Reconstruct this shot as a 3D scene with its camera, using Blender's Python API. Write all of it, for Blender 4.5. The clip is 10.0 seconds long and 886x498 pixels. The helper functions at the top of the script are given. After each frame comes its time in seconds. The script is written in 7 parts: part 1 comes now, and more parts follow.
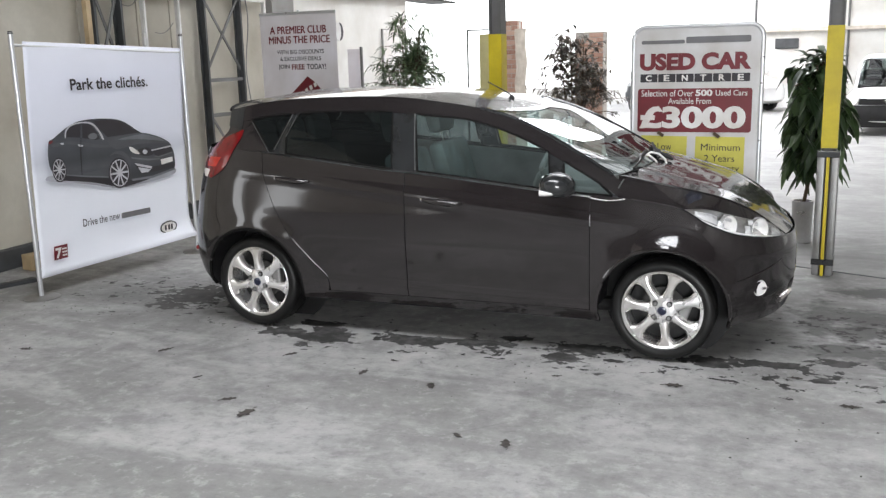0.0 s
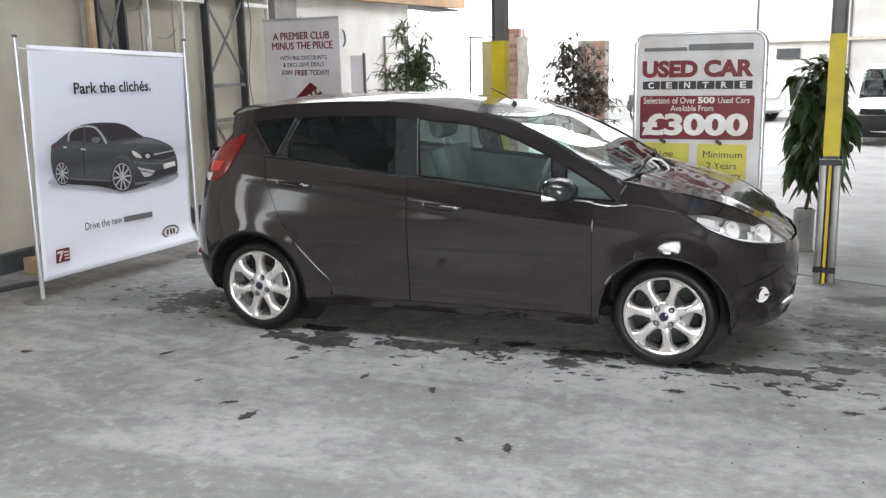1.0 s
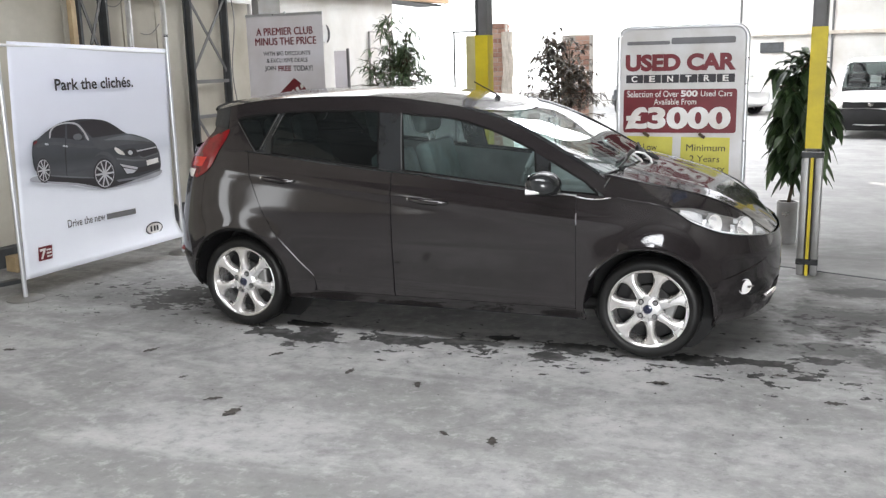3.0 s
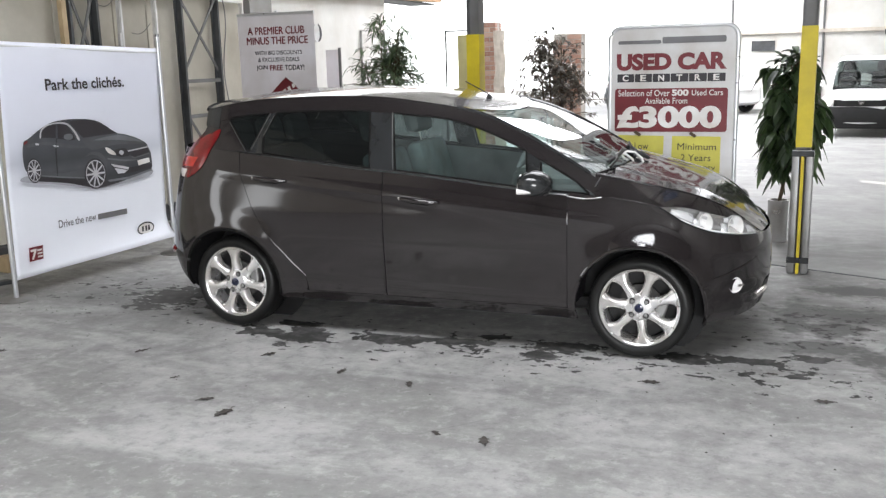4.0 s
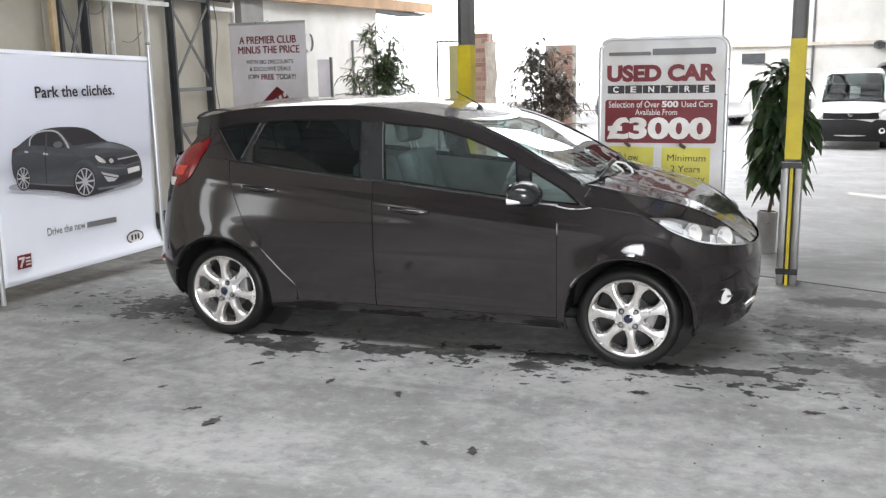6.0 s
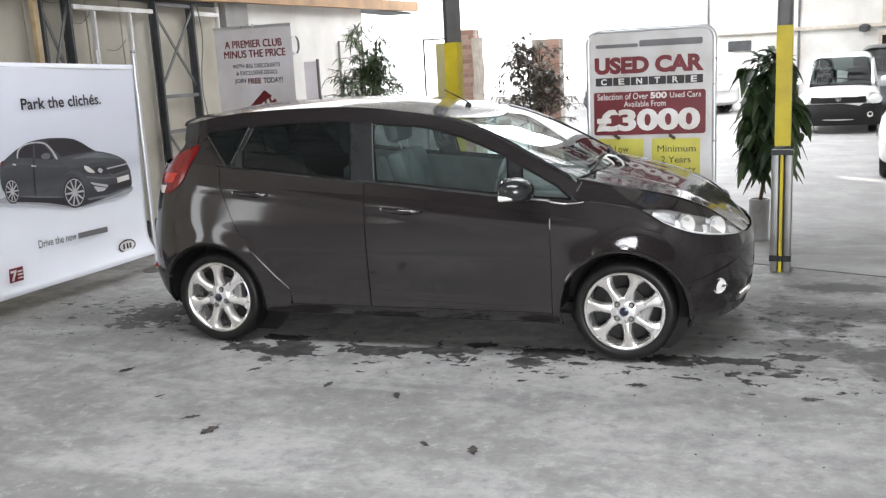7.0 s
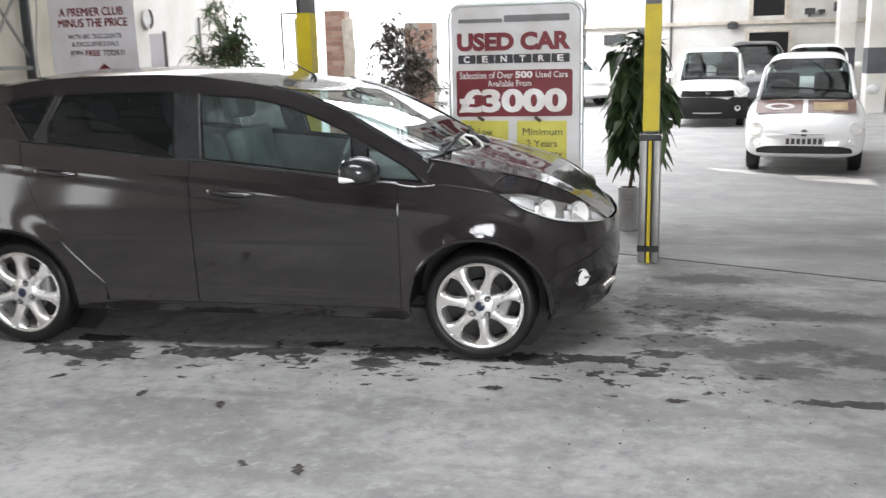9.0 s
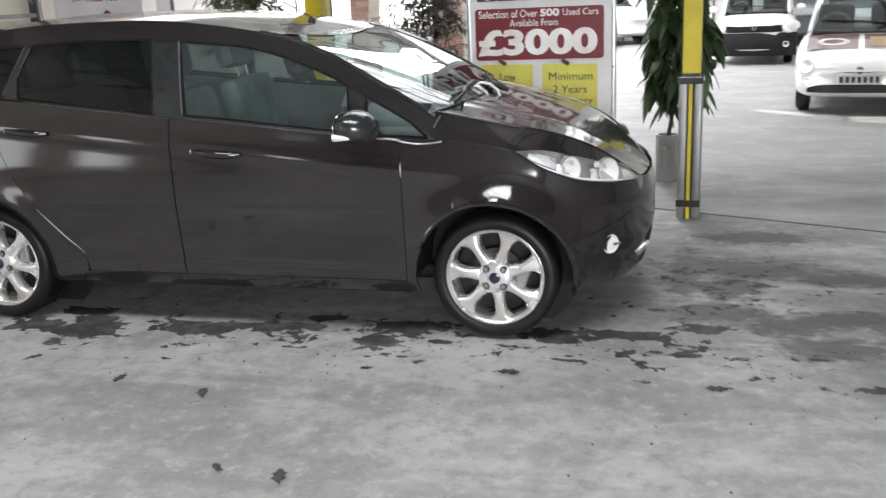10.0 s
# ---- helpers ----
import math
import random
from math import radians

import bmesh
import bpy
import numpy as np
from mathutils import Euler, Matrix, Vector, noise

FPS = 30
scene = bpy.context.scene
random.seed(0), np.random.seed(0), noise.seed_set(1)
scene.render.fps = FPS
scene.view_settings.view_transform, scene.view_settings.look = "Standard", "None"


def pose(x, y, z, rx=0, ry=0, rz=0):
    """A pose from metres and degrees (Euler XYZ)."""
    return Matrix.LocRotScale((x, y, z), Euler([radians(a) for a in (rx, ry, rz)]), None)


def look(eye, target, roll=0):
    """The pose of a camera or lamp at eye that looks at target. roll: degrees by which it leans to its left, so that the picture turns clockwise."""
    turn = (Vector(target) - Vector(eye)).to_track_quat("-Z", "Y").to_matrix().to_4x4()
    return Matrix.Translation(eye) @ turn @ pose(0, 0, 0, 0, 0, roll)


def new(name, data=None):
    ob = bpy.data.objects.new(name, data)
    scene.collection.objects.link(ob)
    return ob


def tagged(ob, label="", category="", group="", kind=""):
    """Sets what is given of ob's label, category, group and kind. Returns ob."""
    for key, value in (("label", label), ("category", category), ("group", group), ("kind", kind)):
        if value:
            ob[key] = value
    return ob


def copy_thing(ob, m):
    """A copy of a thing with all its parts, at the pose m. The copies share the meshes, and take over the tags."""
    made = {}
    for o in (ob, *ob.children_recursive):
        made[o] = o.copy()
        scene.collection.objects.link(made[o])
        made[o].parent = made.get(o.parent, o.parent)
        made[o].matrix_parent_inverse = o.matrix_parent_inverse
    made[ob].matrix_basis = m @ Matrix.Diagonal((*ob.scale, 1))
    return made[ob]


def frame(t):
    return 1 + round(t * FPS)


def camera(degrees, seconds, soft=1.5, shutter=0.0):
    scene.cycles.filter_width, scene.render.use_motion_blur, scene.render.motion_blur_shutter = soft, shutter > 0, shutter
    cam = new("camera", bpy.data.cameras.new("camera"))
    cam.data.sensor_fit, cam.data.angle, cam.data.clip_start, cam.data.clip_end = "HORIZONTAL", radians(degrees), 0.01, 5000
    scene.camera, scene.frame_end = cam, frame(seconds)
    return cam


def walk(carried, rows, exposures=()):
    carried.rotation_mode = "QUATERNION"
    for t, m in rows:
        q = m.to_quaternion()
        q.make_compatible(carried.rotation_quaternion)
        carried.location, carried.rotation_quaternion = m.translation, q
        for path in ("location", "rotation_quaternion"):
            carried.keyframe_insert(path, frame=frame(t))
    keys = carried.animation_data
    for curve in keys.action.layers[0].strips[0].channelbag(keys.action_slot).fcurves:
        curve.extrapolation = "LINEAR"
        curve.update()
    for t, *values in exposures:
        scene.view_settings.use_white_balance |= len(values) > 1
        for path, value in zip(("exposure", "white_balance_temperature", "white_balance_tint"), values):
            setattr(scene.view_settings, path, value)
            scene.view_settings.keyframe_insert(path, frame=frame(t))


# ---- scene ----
cam = camera(52.0, 10.0, soft=1.35, shutter=0.5)
PATH = [
    (0, (3.105, -5.543, 1.632), (2.393, -3.720, 1.219), -1.50),
    (0.5, (3.104, -5.547, 1.627), (2.391, -3.723, 1.220), -1.29),
    (1, (3.098, -5.552, 1.613), (2.384, -3.726, 1.218), -1.16),
    (1.5, (3.103, -5.559, 1.615), (2.386, -3.733, 1.223), -1.37),
    (2, (3.104, -5.560, 1.610), (2.383, -3.738, 1.210), -1.39),
    (2.5, (3.108, -5.548, 1.604), (2.419, -3.715, 1.202), -1.38),
    (2.7, (3.109, -5.548, 1.604), (2.421, -3.714, 1.201), -1.38),
    (3.8, (3.119, -5.547, 1.610), (2.444, -3.709, 1.202), -1.50),
    (4, (3.120, -5.547, 1.611), (2.448, -3.708, 1.203), -1.48),
    (4.5, (3.123, -5.549, 1.613), (2.456, -3.708, 1.204), -1.37),
    (5, (3.121, -5.544, 1.605), (2.457, -3.699, 1.209), -0.84),
    (5.5, (3.128, -5.547, 1.604), (2.467, -3.700, 1.214), -1.11),
    (5.7, (3.128, -5.546, 1.605), (2.470, -3.697, 1.218), -1.25),
    (6.8, (3.122, -5.532, 1.616), (2.480, -3.678, 1.226), -0.47),
    (7, (3.123, -5.530, 1.616), (2.482, -3.677, 1.223), -3.00),
    (7.2, (3.133, -5.529, 1.607), (2.493, -3.668, 1.252), -2.68),
    (7.5, (3.158, -5.521, 1.585), (2.514, -3.656, 1.256), -1.70),
    (7.7, (3.181, -5.501, 1.571), (2.538, -3.638, 1.230), -1.79),
    (8, (3.219, -5.446, 1.554), (2.574, -3.596, 1.151), -2.95),
    (8.2, (3.244, -5.389, 1.552), (2.595, -3.545, 1.127), -3.89),
    (8.5, (3.263, -5.271, 1.548), (2.695, -3.402, 1.120), -3.40),
    (8.7, (3.236, -5.166, 1.525), (2.744, -3.270, 1.117), -2.46),
    (9, (3.182, -4.990, 1.486), (2.786, -3.075, 1.066), -1.42),
    (9.2, (3.174, -4.882, 1.476), (2.796, -2.972, 1.021), -1.26),
    (9.5, (3.181, -4.725, 1.469), (2.828, -2.826, 0.950), -1.55),
    (9.7, (3.190, -4.608, 1.468), (2.789, -2.725, 0.925), -2.41),
    (10, (3.205, -4.465, 1.469), (2.727, -2.599, 0.930), -2.64),
]
walk(cam, [(t, look(eye, target, roll)) for t, eye, target, roll in PATH], exposures=[(0.0, 0.22), (2.5, 0.32), (8.0, 0.32), (10.0, 0.27)])

# ---------- world, sun, lamps ----------
world = bpy.data.worlds.new("overcast_sky")
world.use_nodes = True
scene.world = world
wn = world.node_tree
sky = wn.nodes.new("ShaderNodeTexSky")
sky.sky_type, sky.sun_disc = "NISHITA", False
sky.sun_elevation, sky.sun_rotation = radians(52), radians(200)
wn.links.new(sky.outputs[0], wn.nodes["Background"].inputs[0])
wn.nodes["Background"].inputs[1].default_value = 0.10

sun = new("sun", bpy.data.lights.new("sun", "SUN"))
sun.data.energy, sun.data.angle, sun.data.color = 5.0, radians(0.6), (1.0, 0.96, 0.9)
sun.matrix_world = look((0, 0, 30), (4.0, 14.0, 0))


def rooflight_lamp(x, y, z, sx, sy, watts):
    """Daylight that comes through one rooflight."""
    lamp = new("rooflight_daylight", bpy.data.lights.new("rooflight_daylight", "AREA"))
    lamp.data.shape, lamp.data.size, lamp.data.size_y = "RECTANGLE", sx, sy
    lamp.data.energy, lamp.data.color = watts, (0.958, 0.970, 1.012)
    lamp.matrix_world = pose(x, y, z)
    return lamp


FRONT_ROOF, HALL_ROOF = 4.6, 5.6
FRONT_LIGHTS = ((1.8, -2.9, 3.9, 1.7, 245),)
for lx, ly, sx, sy, watts in FRONT_LIGHTS:
    rooflight_lamp(lx, ly, FRONT_ROOF - 0.02, sx, sy, watts)
for lx, ly, sx, sy, watts in ((0.95, 6.0, 4.5, 6.5, 400), (4.9, 7.6, 3.0, 3.2, 68), (0.2, 15.5, 3.0, 9.0, 1600), (5.2, 15.5, 3.0, 9.0, 250)):
    rooflight_lamp(lx, ly, HALL_ROOF - 0.02, sx, sy, watts)

# added fill lamp in a made-up entrance behind the camera, for car and cabin
FILL_OPENING = (3.8, 0.0, 9.0, 3.2)
fill_lamp = new("entrance_fill", bpy.data.lights.new("entrance_fill", "AREA"))
fill_lamp.data.shape, fill_lamp.data.size, fill_lamp.data.size_y = "RECTANGLE", FILL_OPENING[2] - FILL_OPENING[0] - 0.1, FILL_OPENING[3] - 0.1
fill_lamp.data.energy, fill_lamp.data.color = 740, (0.970, 0.985, 1.012)
fill_lamp.matrix_world = pose((FILL_OPENING[0] + FILL_OPENING[2]) / 2, -12.98, FILL_OPENING[3] / 2, 90, 0, 0)

# ---------- materials ----------


class Nodes:
    """A small wrapper round a material's node tree."""

    def __init__(self, name, rough=0.6, metal=0.0, color=(0.5, 0.5, 0.5), coat=0.0, spec=0.5):
        self.m = bpy.data.materials.new(name)
        self.m.use_nodes = True
        self.t = self.m.node_tree
        self.b = self.t.nodes["Principled BSDF"]
        self.b.inputs["Base Color"].default_value = (*color, 1)
        self.b.inputs["Roughness"].default_value = rough
        self.b.inputs["Metallic"].default_value = metal
        self.b.inputs["Coat Weight"].default_value = coat
        self.b.inputs["Coat Roughness"].default_value = 0.02
        self.b.inputs["Specular IOR Level"].default_value = spec
        self.tc = self.t.nodes.new("ShaderNodeTexCoord")

    def link(self, a, b):
        self.t.links.new(a, b)

    def mapped(self, scale=(1, 1, 1), rot=(0, 0, 0), world_space=False):
        mp = self.t.nodes.new("ShaderNodeMapping")
        mp.inputs["Scale"].default_value = scale
        mp.inputs["Rotation"].default_value = rot
        if world_space:
            self.link(self.t.nodes.new("ShaderNodeNewGeometry").outputs["Position"], mp.inputs[0])
        else:
            self.link(self.tc.outputs["Object"], mp.inputs[0])
        return mp.outputs[0]

    def noise(self, scale, detail=4, rough=0.55, vec=None, dist=0.0):
        n = self.t.nodes.new("ShaderNodeTexNoise")
        n.inputs["Scale"].default_value, n.inputs["Detail"].default_value = scale, detail
        n.inputs["Roughness"].default_value, n.inputs["Distortion"].default_value = rough, dist
        self.link(vec if vec is not None else self.tc.outputs["Object"], n.inputs["Vector"])
        return n.outputs["Fac"]

    def ramp(self, fac, stops):
        r = self.t.nodes.new("ShaderNodeValToRGB")
        els = r.color_ramp.elements
        while len(els) < len(stops):
            els.new(0.5)
        for e, (p, c) in zip(els, stops):
            e.position, e.color = p, (*c, 1) if len(c) == 3 else c
        self.link(fac, r.inputs[0])
        return r.outputs[0]

    def grey(self, fac, a, b, lo=0.0, hi=1.0):
        """fac between a and b, stretched to lo and hi."""
        mr = self.t.nodes.new("ShaderNodeMapRange")
        for i, v in enumerate((a, b, lo, hi)):
            mr.inputs[1 + i].default_value = v
        self.link(fac, mr.inputs[0])
        return mr.outputs[0]

    def mix(self, fac, a, b, mode="MIX"):
        mx = self.t.nodes.new("ShaderNodeMix")
        mx.data_type, mx.blend_type = "RGBA", mode
        for sock, v in ((mx.inputs["Factor"], fac), (mx.inputs[6], a), (mx.inputs[7], b)):
            if isinstance(v, (int, float)):
                sock.default_value = v
            elif isinstance(v, tuple):
                sock.default_value = (*v, 1)
            else:
                self.link(v, sock)
        return mx.outputs[2]

    def math(self, op, a, b=0.0):
        mt = self.t.nodes.new("ShaderNodeMath")
        mt.operation = op
        for sock, v in zip(mt.inputs, (a, b)):
            if isinstance(v, (int, float)):
                sock.default_value = v
            else:
                self.link(v, sock)
        return mt.outputs[0]

    def bump(self, fac, strength=0.2, dist=0.01):
        bp = self.t.nodes.new("ShaderNodeBump")
        bp.inputs["Strength"].default_value, bp.inputs["Distance"].default_value = strength, dist
        self.link(fac, bp.inputs["Height"])
        self.link(bp.outputs[0], self.b.inputs["Normal"])

    def color(self, sock):
        self.link(sock, self.b.inputs["Base Color"])

    def rough(self, sock):
        self.link(sock, self.b.inputs["Roughness"])


def worn(name, color, rough=0.6, metal=0.0, vary=0.15, scale=6.0, fine=60.0, bump=0.1, coat=0.0, grime=(0.5, 0.47, 0.43)):
    """A painted or plain surface with large soft stains, fine grain and slight relief."""
    n = Nodes(name, rough, metal, color, coat)
    big, small = n.noise(scale, 5), n.noise(fine, 3)
    dark = tuple(c * (1 - vary) * g * 1.6 for c, g in zip(color, grime))
    light = tuple(min(1, c * (1 + vary * 0.4)) for c in color)
    col = n.mix(n.grey(big, 0.3, 0.7), dark, light)
    n.color(n.mix(n.grey(small, 0.2, 0.8, 0.0, 0.35 * vary / 0.15 if vary < 0.3 else 0.5), col, tuple(c * 0.8 for c in color)))
    n.rough(n.grey(big, 0.2, 0.8, max(0.02, rough - 0.12), min(1, rough + 0.1)))
    if bump:
        n.bump(small, bump, 0.004)
    return n.m


def glass(name, tint=(0.8, 0.86, 0.84), rough=0.0, ior=1.5, dust=0.0):
    n = Nodes(name)
    t = n.t
    t.nodes.remove(n.b)
    clear, gloss = t.nodes.new("ShaderNodeBsdfTransparent"), t.nodes.new("ShaderNodeBsdfGlossy")
    clear.inputs[0].default_value, gloss.inputs["Roughness"].default_value = (*tint, 1), rough
    fr, mix = t.nodes.new("ShaderNodeFresnel"), t.nodes.new("ShaderNodeMixShader")
    fr.inputs[0].default_value = ior
    t.links.new(fr.outputs[0], mix.inputs[0])
    t.links.new(clear.outputs[0], mix.inputs[1])
    t.links.new(gloss.outputs[0], mix.inputs[2])
    out = mix.outputs[0]
    # diffuse layer: dust, plus the pale reflected veil painted onto the glass
    if dust:
        veil, over = t.nodes.new("ShaderNodeBsdfDiffuse"), t.nodes.new("ShaderNodeMixShader")
        veil.inputs[0].default_value = (0.46, 0.52, 0.52, 1)
        n.link(n.grey(n.noise(7.0, 5), 0.3, 0.7, dust * 0.6, dust * 1.4), over.inputs[0])
        t.links.new(out, over.inputs[1])
        t.links.new(veil.outputs[0], over.inputs[2])
        out = over.outputs[0]
    t.links.new(out, t.nodes["Material Output"].inputs[0])
    return n.m


STAINS = ((0.22, -0.86, 0.17, 0.10), (0.52, -0.88, 0.17, 0.17), (0.35, -0.66, 0.16, 0.05), (1.05, -0.81, 0.24, 0.085), (1.42, -0.76, 0.24, 0.085), (1.62, -0.62, 0.09, 0.045), (1.98, -0.86, 0.13, 0.09), (2.03, -0.68, 0.20, 0.075), (2.24, -0.85, 0.07, 0.035), (2.72, -0.71, 0.18, 0.085), (3.05, -0.67, 0.16, 0.055), (3.36, -0.55, 0.12, 0.06), (4.10, -1.13, 0.26, 0.035), (-0.85, -0.30, 0.26, 0.30), (-0.22, -0.40, 0.24, 0.16))
SMEARS = ((3.31, 0.26, 0.10, 0.42), (3.60, 0.37, 0.42, 0.16), (3.44, -0.34, 0.20, 0.14), (3.87, -0.73, 0.22, 0.12), (3.74, -0.50, 0.16, 0.14), (4.00, -0.37, 0.26, 0.09), (3.70, 1.00, 0.30, 0.14), (4.15, 0.22, 0.34, 0.11), (4.45, -0.55, 0.30, 0.12), (3.50, 0.05, 0.16, 0.20))
SPLATTER = ((1.4, -0.80, 2.2, 0.30, 0.43), (3.5, 0.1, 0.6, 0.6, 0.42), (-0.9, -0.3, 0.8, 0.45, 0.5), (3.2, -0.85, 0.6, 0.25, 0.50), (1.2, -1.9, 3.0, 0.7, 0.08))


def concrete_floor():
    n = Nodes("worn_concrete", 0.75, 0, (0.4, 0.4, 0.39))
    w = n.mapped(world_space=True)
    big, mid = n.noise(0.55, 6, 0.62, w, 0.15), n.noise(2.6, 8, 0.66, w, 0.2)
    fine, grit = n.noise(10, 10, 0.74, w), n.noise(120, 3, 0.6, w)
    smear = n.noise(1.1, 7, 0.65, n.mapped((0.7, 2.0, 1), (0, 0, 0.7), True), 0.5)
    col = n.ramp(big, [(0.34, (0.235, 0.232, 0.226)), (0.50, (0.34, 0.336, 0.328)), (0.66, (0.44, 0.436, 0.426))])
    col = n.mix(n.grey(mid, 0.44, 0.62, 0.0, 0.62), col, (0.238, 0.238, 0.232))
    col = n.mix(n.grey(smear, 0.48, 0.64, 0.0, 0.7), col, (0.50, 0.495, 0.485))
    drag = n.noise(0.9, 6, 0.6, n.mapped((0.45, 1.9, 1), (0, 0, -0.55), True), 0.9)
    col = n.mix(n.grey(drag, 0.50, 0.60, 0.0, 0.55), col, (0.25, 0.247, 0.24))
    col = n.mix(n.grey(fine, 0.51, 0.64, 0.0, 0.58), col, (0.20, 0.198, 0.195))
    col = n.mix(n.grey(fine, 0.47, 0.37, 0.0, 0.5), col, (0.52, 0.515, 0.505))
    pits = n.noise(26, 6, 0.7, n.mapped((0.8, 1.25, 1), (0, 0, 0.35), True), 0.4)
    col = n.mix(n.grey(pits, 0.60, 0.70, 0.0, 0.45), col, (0.14, 0.138, 0.134))
    col = n.mix(n.grey(pits, 0.37, 0.29, 0.0, 0.40), col, (0.56, 0.555, 0.545))
    # the slab beyond the joint is smoother and more even
    beyond = n.t.nodes.new("ShaderNodeVectorMath")
    beyond.operation = "DOT_PRODUCT"
    beyond.inputs[1].default_value = (0.375, 0.927, 0.0)
    n.link(w, beyond.inputs[0])
    slab = n.grey(beyond.outputs["Value"], 2.768, 2.786)
    col = n.mix(n.math("MULTIPLY", slab, n.grey(smear, 0.35, 0.65, 0.78, 0.55)), col, (0.305, 0.302, 0.296))
    # hairline cracks, broken up
    crack = n.t.nodes.new("ShaderNodeTexVoronoi")
    crack.feature = "DISTANCE_TO_EDGE"
    crack.inputs["Scale"].default_value = 0.75
    warp = n.t.nodes.new("ShaderNodeVectorMath")
    warp.operation = "ADD"
    n.link(w, warp.inputs[0])
    n.link(n.mix(1.0, (0, 0, 0), n.ramp(n.noise(3.0, 6, 0.6, w), [(0.0, (0, 0, 0)), (1.0, (0.5, 0.5, 0.0))])), warp.inputs[1])
    n.link(warp.outputs[0], crack.inputs["Vector"])
    line = n.math("MULTIPLY", n.grey(crack.outputs["Distance"], 0.001, 0.006, 1.0, 0.0), n.grey(n.noise(1.3, 3, 0.5, w), 0.55, 0.62, 0.0, 0.22))
    col = n.mix(line, col, (0.12, 0.118, 0.115))
    col = n.mix(n.grey(grit, 0.64, 0.78, 0.0, 0.3), col, (0.16, 0.158, 0.15))
    # damp oily stains with ragged edges

    def blots(spots, inner, outer):
        """The strongest of several elliptical spots (x, y, half width, half depth, weight), fading outwards."""
        found = None
        for sx, sy, rx, ry, weight in spots:
            sep = n.t.nodes.new("ShaderNodeVectorMath")
            sep.operation = "SUBTRACT"
            sep.inputs[1].default_value = (sx, sy, 0.0)
            n.link(w, sep.inputs[0])
            div = n.t.nodes.new("ShaderNodeVectorMath")
            div.operation = "MULTIPLY"
            div.inputs[1].default_value = (1 / rx, 1 / ry, 0)
            n.link(sep.outputs[0], div.inputs[0])
            ln = n.t.nodes.new("ShaderNodeVectorMath")
            ln.operation = "LENGTH"
            n.link(div.outputs[0], ln.inputs[0])
            fall = n.grey(ln.outputs["Value"], inner, outer, weight, 0.0)
            found = fall if found is None else n.math("MAXIMUM", found, fall)
        return found

    shape = blots(tuple((*a, 1.0) for a in STAINS) + SPLATTER, 0.0, 2.0)
    ragged = n.math("ADD", n.noise(6.5, 6, 0.6, n.mapped((1, 1.5, 1), (0, 0, 0.12), True), 0.6), n.math("MULTIPLY", n.noise(22, 3, 0.5, w), 0.42))
    wet = n.grey(n.math("ADD", n.math("MULTIPLY", shape, 0.75), n.math("MULTIPLY", n.math("SUBTRACT", ragged, 0.71), 1.25)), 0.34, 0.385)
    wet = n.math("MULTIPLY", wet, n.grey(n.noise(9, 4, 0.6, w), 0.3, 0.55, 0.8, 1.0))
    col = n.mix(n.math("MULTIPLY", wet, 0.96), col, (0.045, 0.044, 0.043))
    # broad soft patches with broken edges: damp, plus the floor's shade painted in
    damp_shade = blots(((4.2, 0.25, 1.9, 1.25, 1.0), (5.1, -0.9, 1.6, 1.1, 1.0), (-1.1, -0.45, 1.3, 0.85, 1.0), (4.8, 2.4, 2.8, 1.2, 1.0)), 0.35, 1.1)
    damp_shade = n.math("MULTIPLY", damp_shade, n.grey(smear, 0.35, 0.62, 1.0, 0.35))
    col = n.mix(n.math("MULTIPLY", damp_shade, 0.70), col, (0.12, 0.117, 0.112))
    # half-dried smears with soft, patchy edges
    dried = n.math("MULTIPLY", blots(tuple((*a, 1.0) for a in SMEARS), 0.0, 2.0), 0.75)
    dried = n.grey(n.math("ADD", dried, n.math("MULTIPLY", n.math("SUBTRACT", ragged, 0.71), 0.9)), 0.22, 0.46)
    col = n.mix(n.math("MULTIPLY", dried, n.grey(mid, 0.35, 0.65, 0.95, 0.6)), col, (0.065, 0.063, 0.061))
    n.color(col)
    n.rough(n.mix(wet, n.grey(mid, 0.3, 0.7, 0.5, 0.8), (0.7, 0.7, 0.7)))
    n.link(n.grey(wet, 0.0, 1.0, 0.22, 0.03), n.b.inputs["Specular IOR Level"])
    n.bump(n.math("ADD", n.math("MULTIPLY", fine, 0.6), n.math("MULTIPLY", grit, 0.25)), 0.35, 0.006)
    return n.m


def car_paint(name, color, flake=0.0, metal=0.0):
    n = Nodes(name, 0.45, metal, color, 1.0, 0.3 if color[0] > 0.02 else 0.05)
    fl = n.noise(900, 2)
    n.color(n.mix(n.grey(fl, 0.45, 0.7, 0, flake), color, tuple(min(1, c * 3.5) for c in color)))
    dust = n.noise(3.0, 6)
    n.link(n.grey(dust, 0.3, 0.7, 0.05, 0.11), n.b.inputs["Coat Roughness"])
    n.b.inputs["Coat IOR"].default_value = 1.78
    return n.m


def brick_mat():
    n = Nodes("old_red_brick", 0.85)
    info = n.t.nodes.new("ShaderNodeObjectInfo")
    base = n.ramp(info.outputs["Random"], [(0.0, (0.30, 0.14, 0.10)), (0.5, (0.42, 0.23, 0.165)), (1.0, (0.52, 0.35, 0.27))])
    n.color(n.mix(n.grey(n.noise(40, 5), 0.4, 0.7, 0, 0.5), base, (0.5, 0.42, 0.36)))
    n.bump(n.noise(90, 4), 0.4, 0.005)
    return n.m


def facet_mirror():
    """Silvered reflector with small uneven facets."""
    n = Nodes("faceted_reflector", 0.16, 0.45, (0.95, 0.95, 0.96))
    n.bump(n.noise(34, 2, 0.4, dist=0.4), 0.8, 0.02)
    return n.m


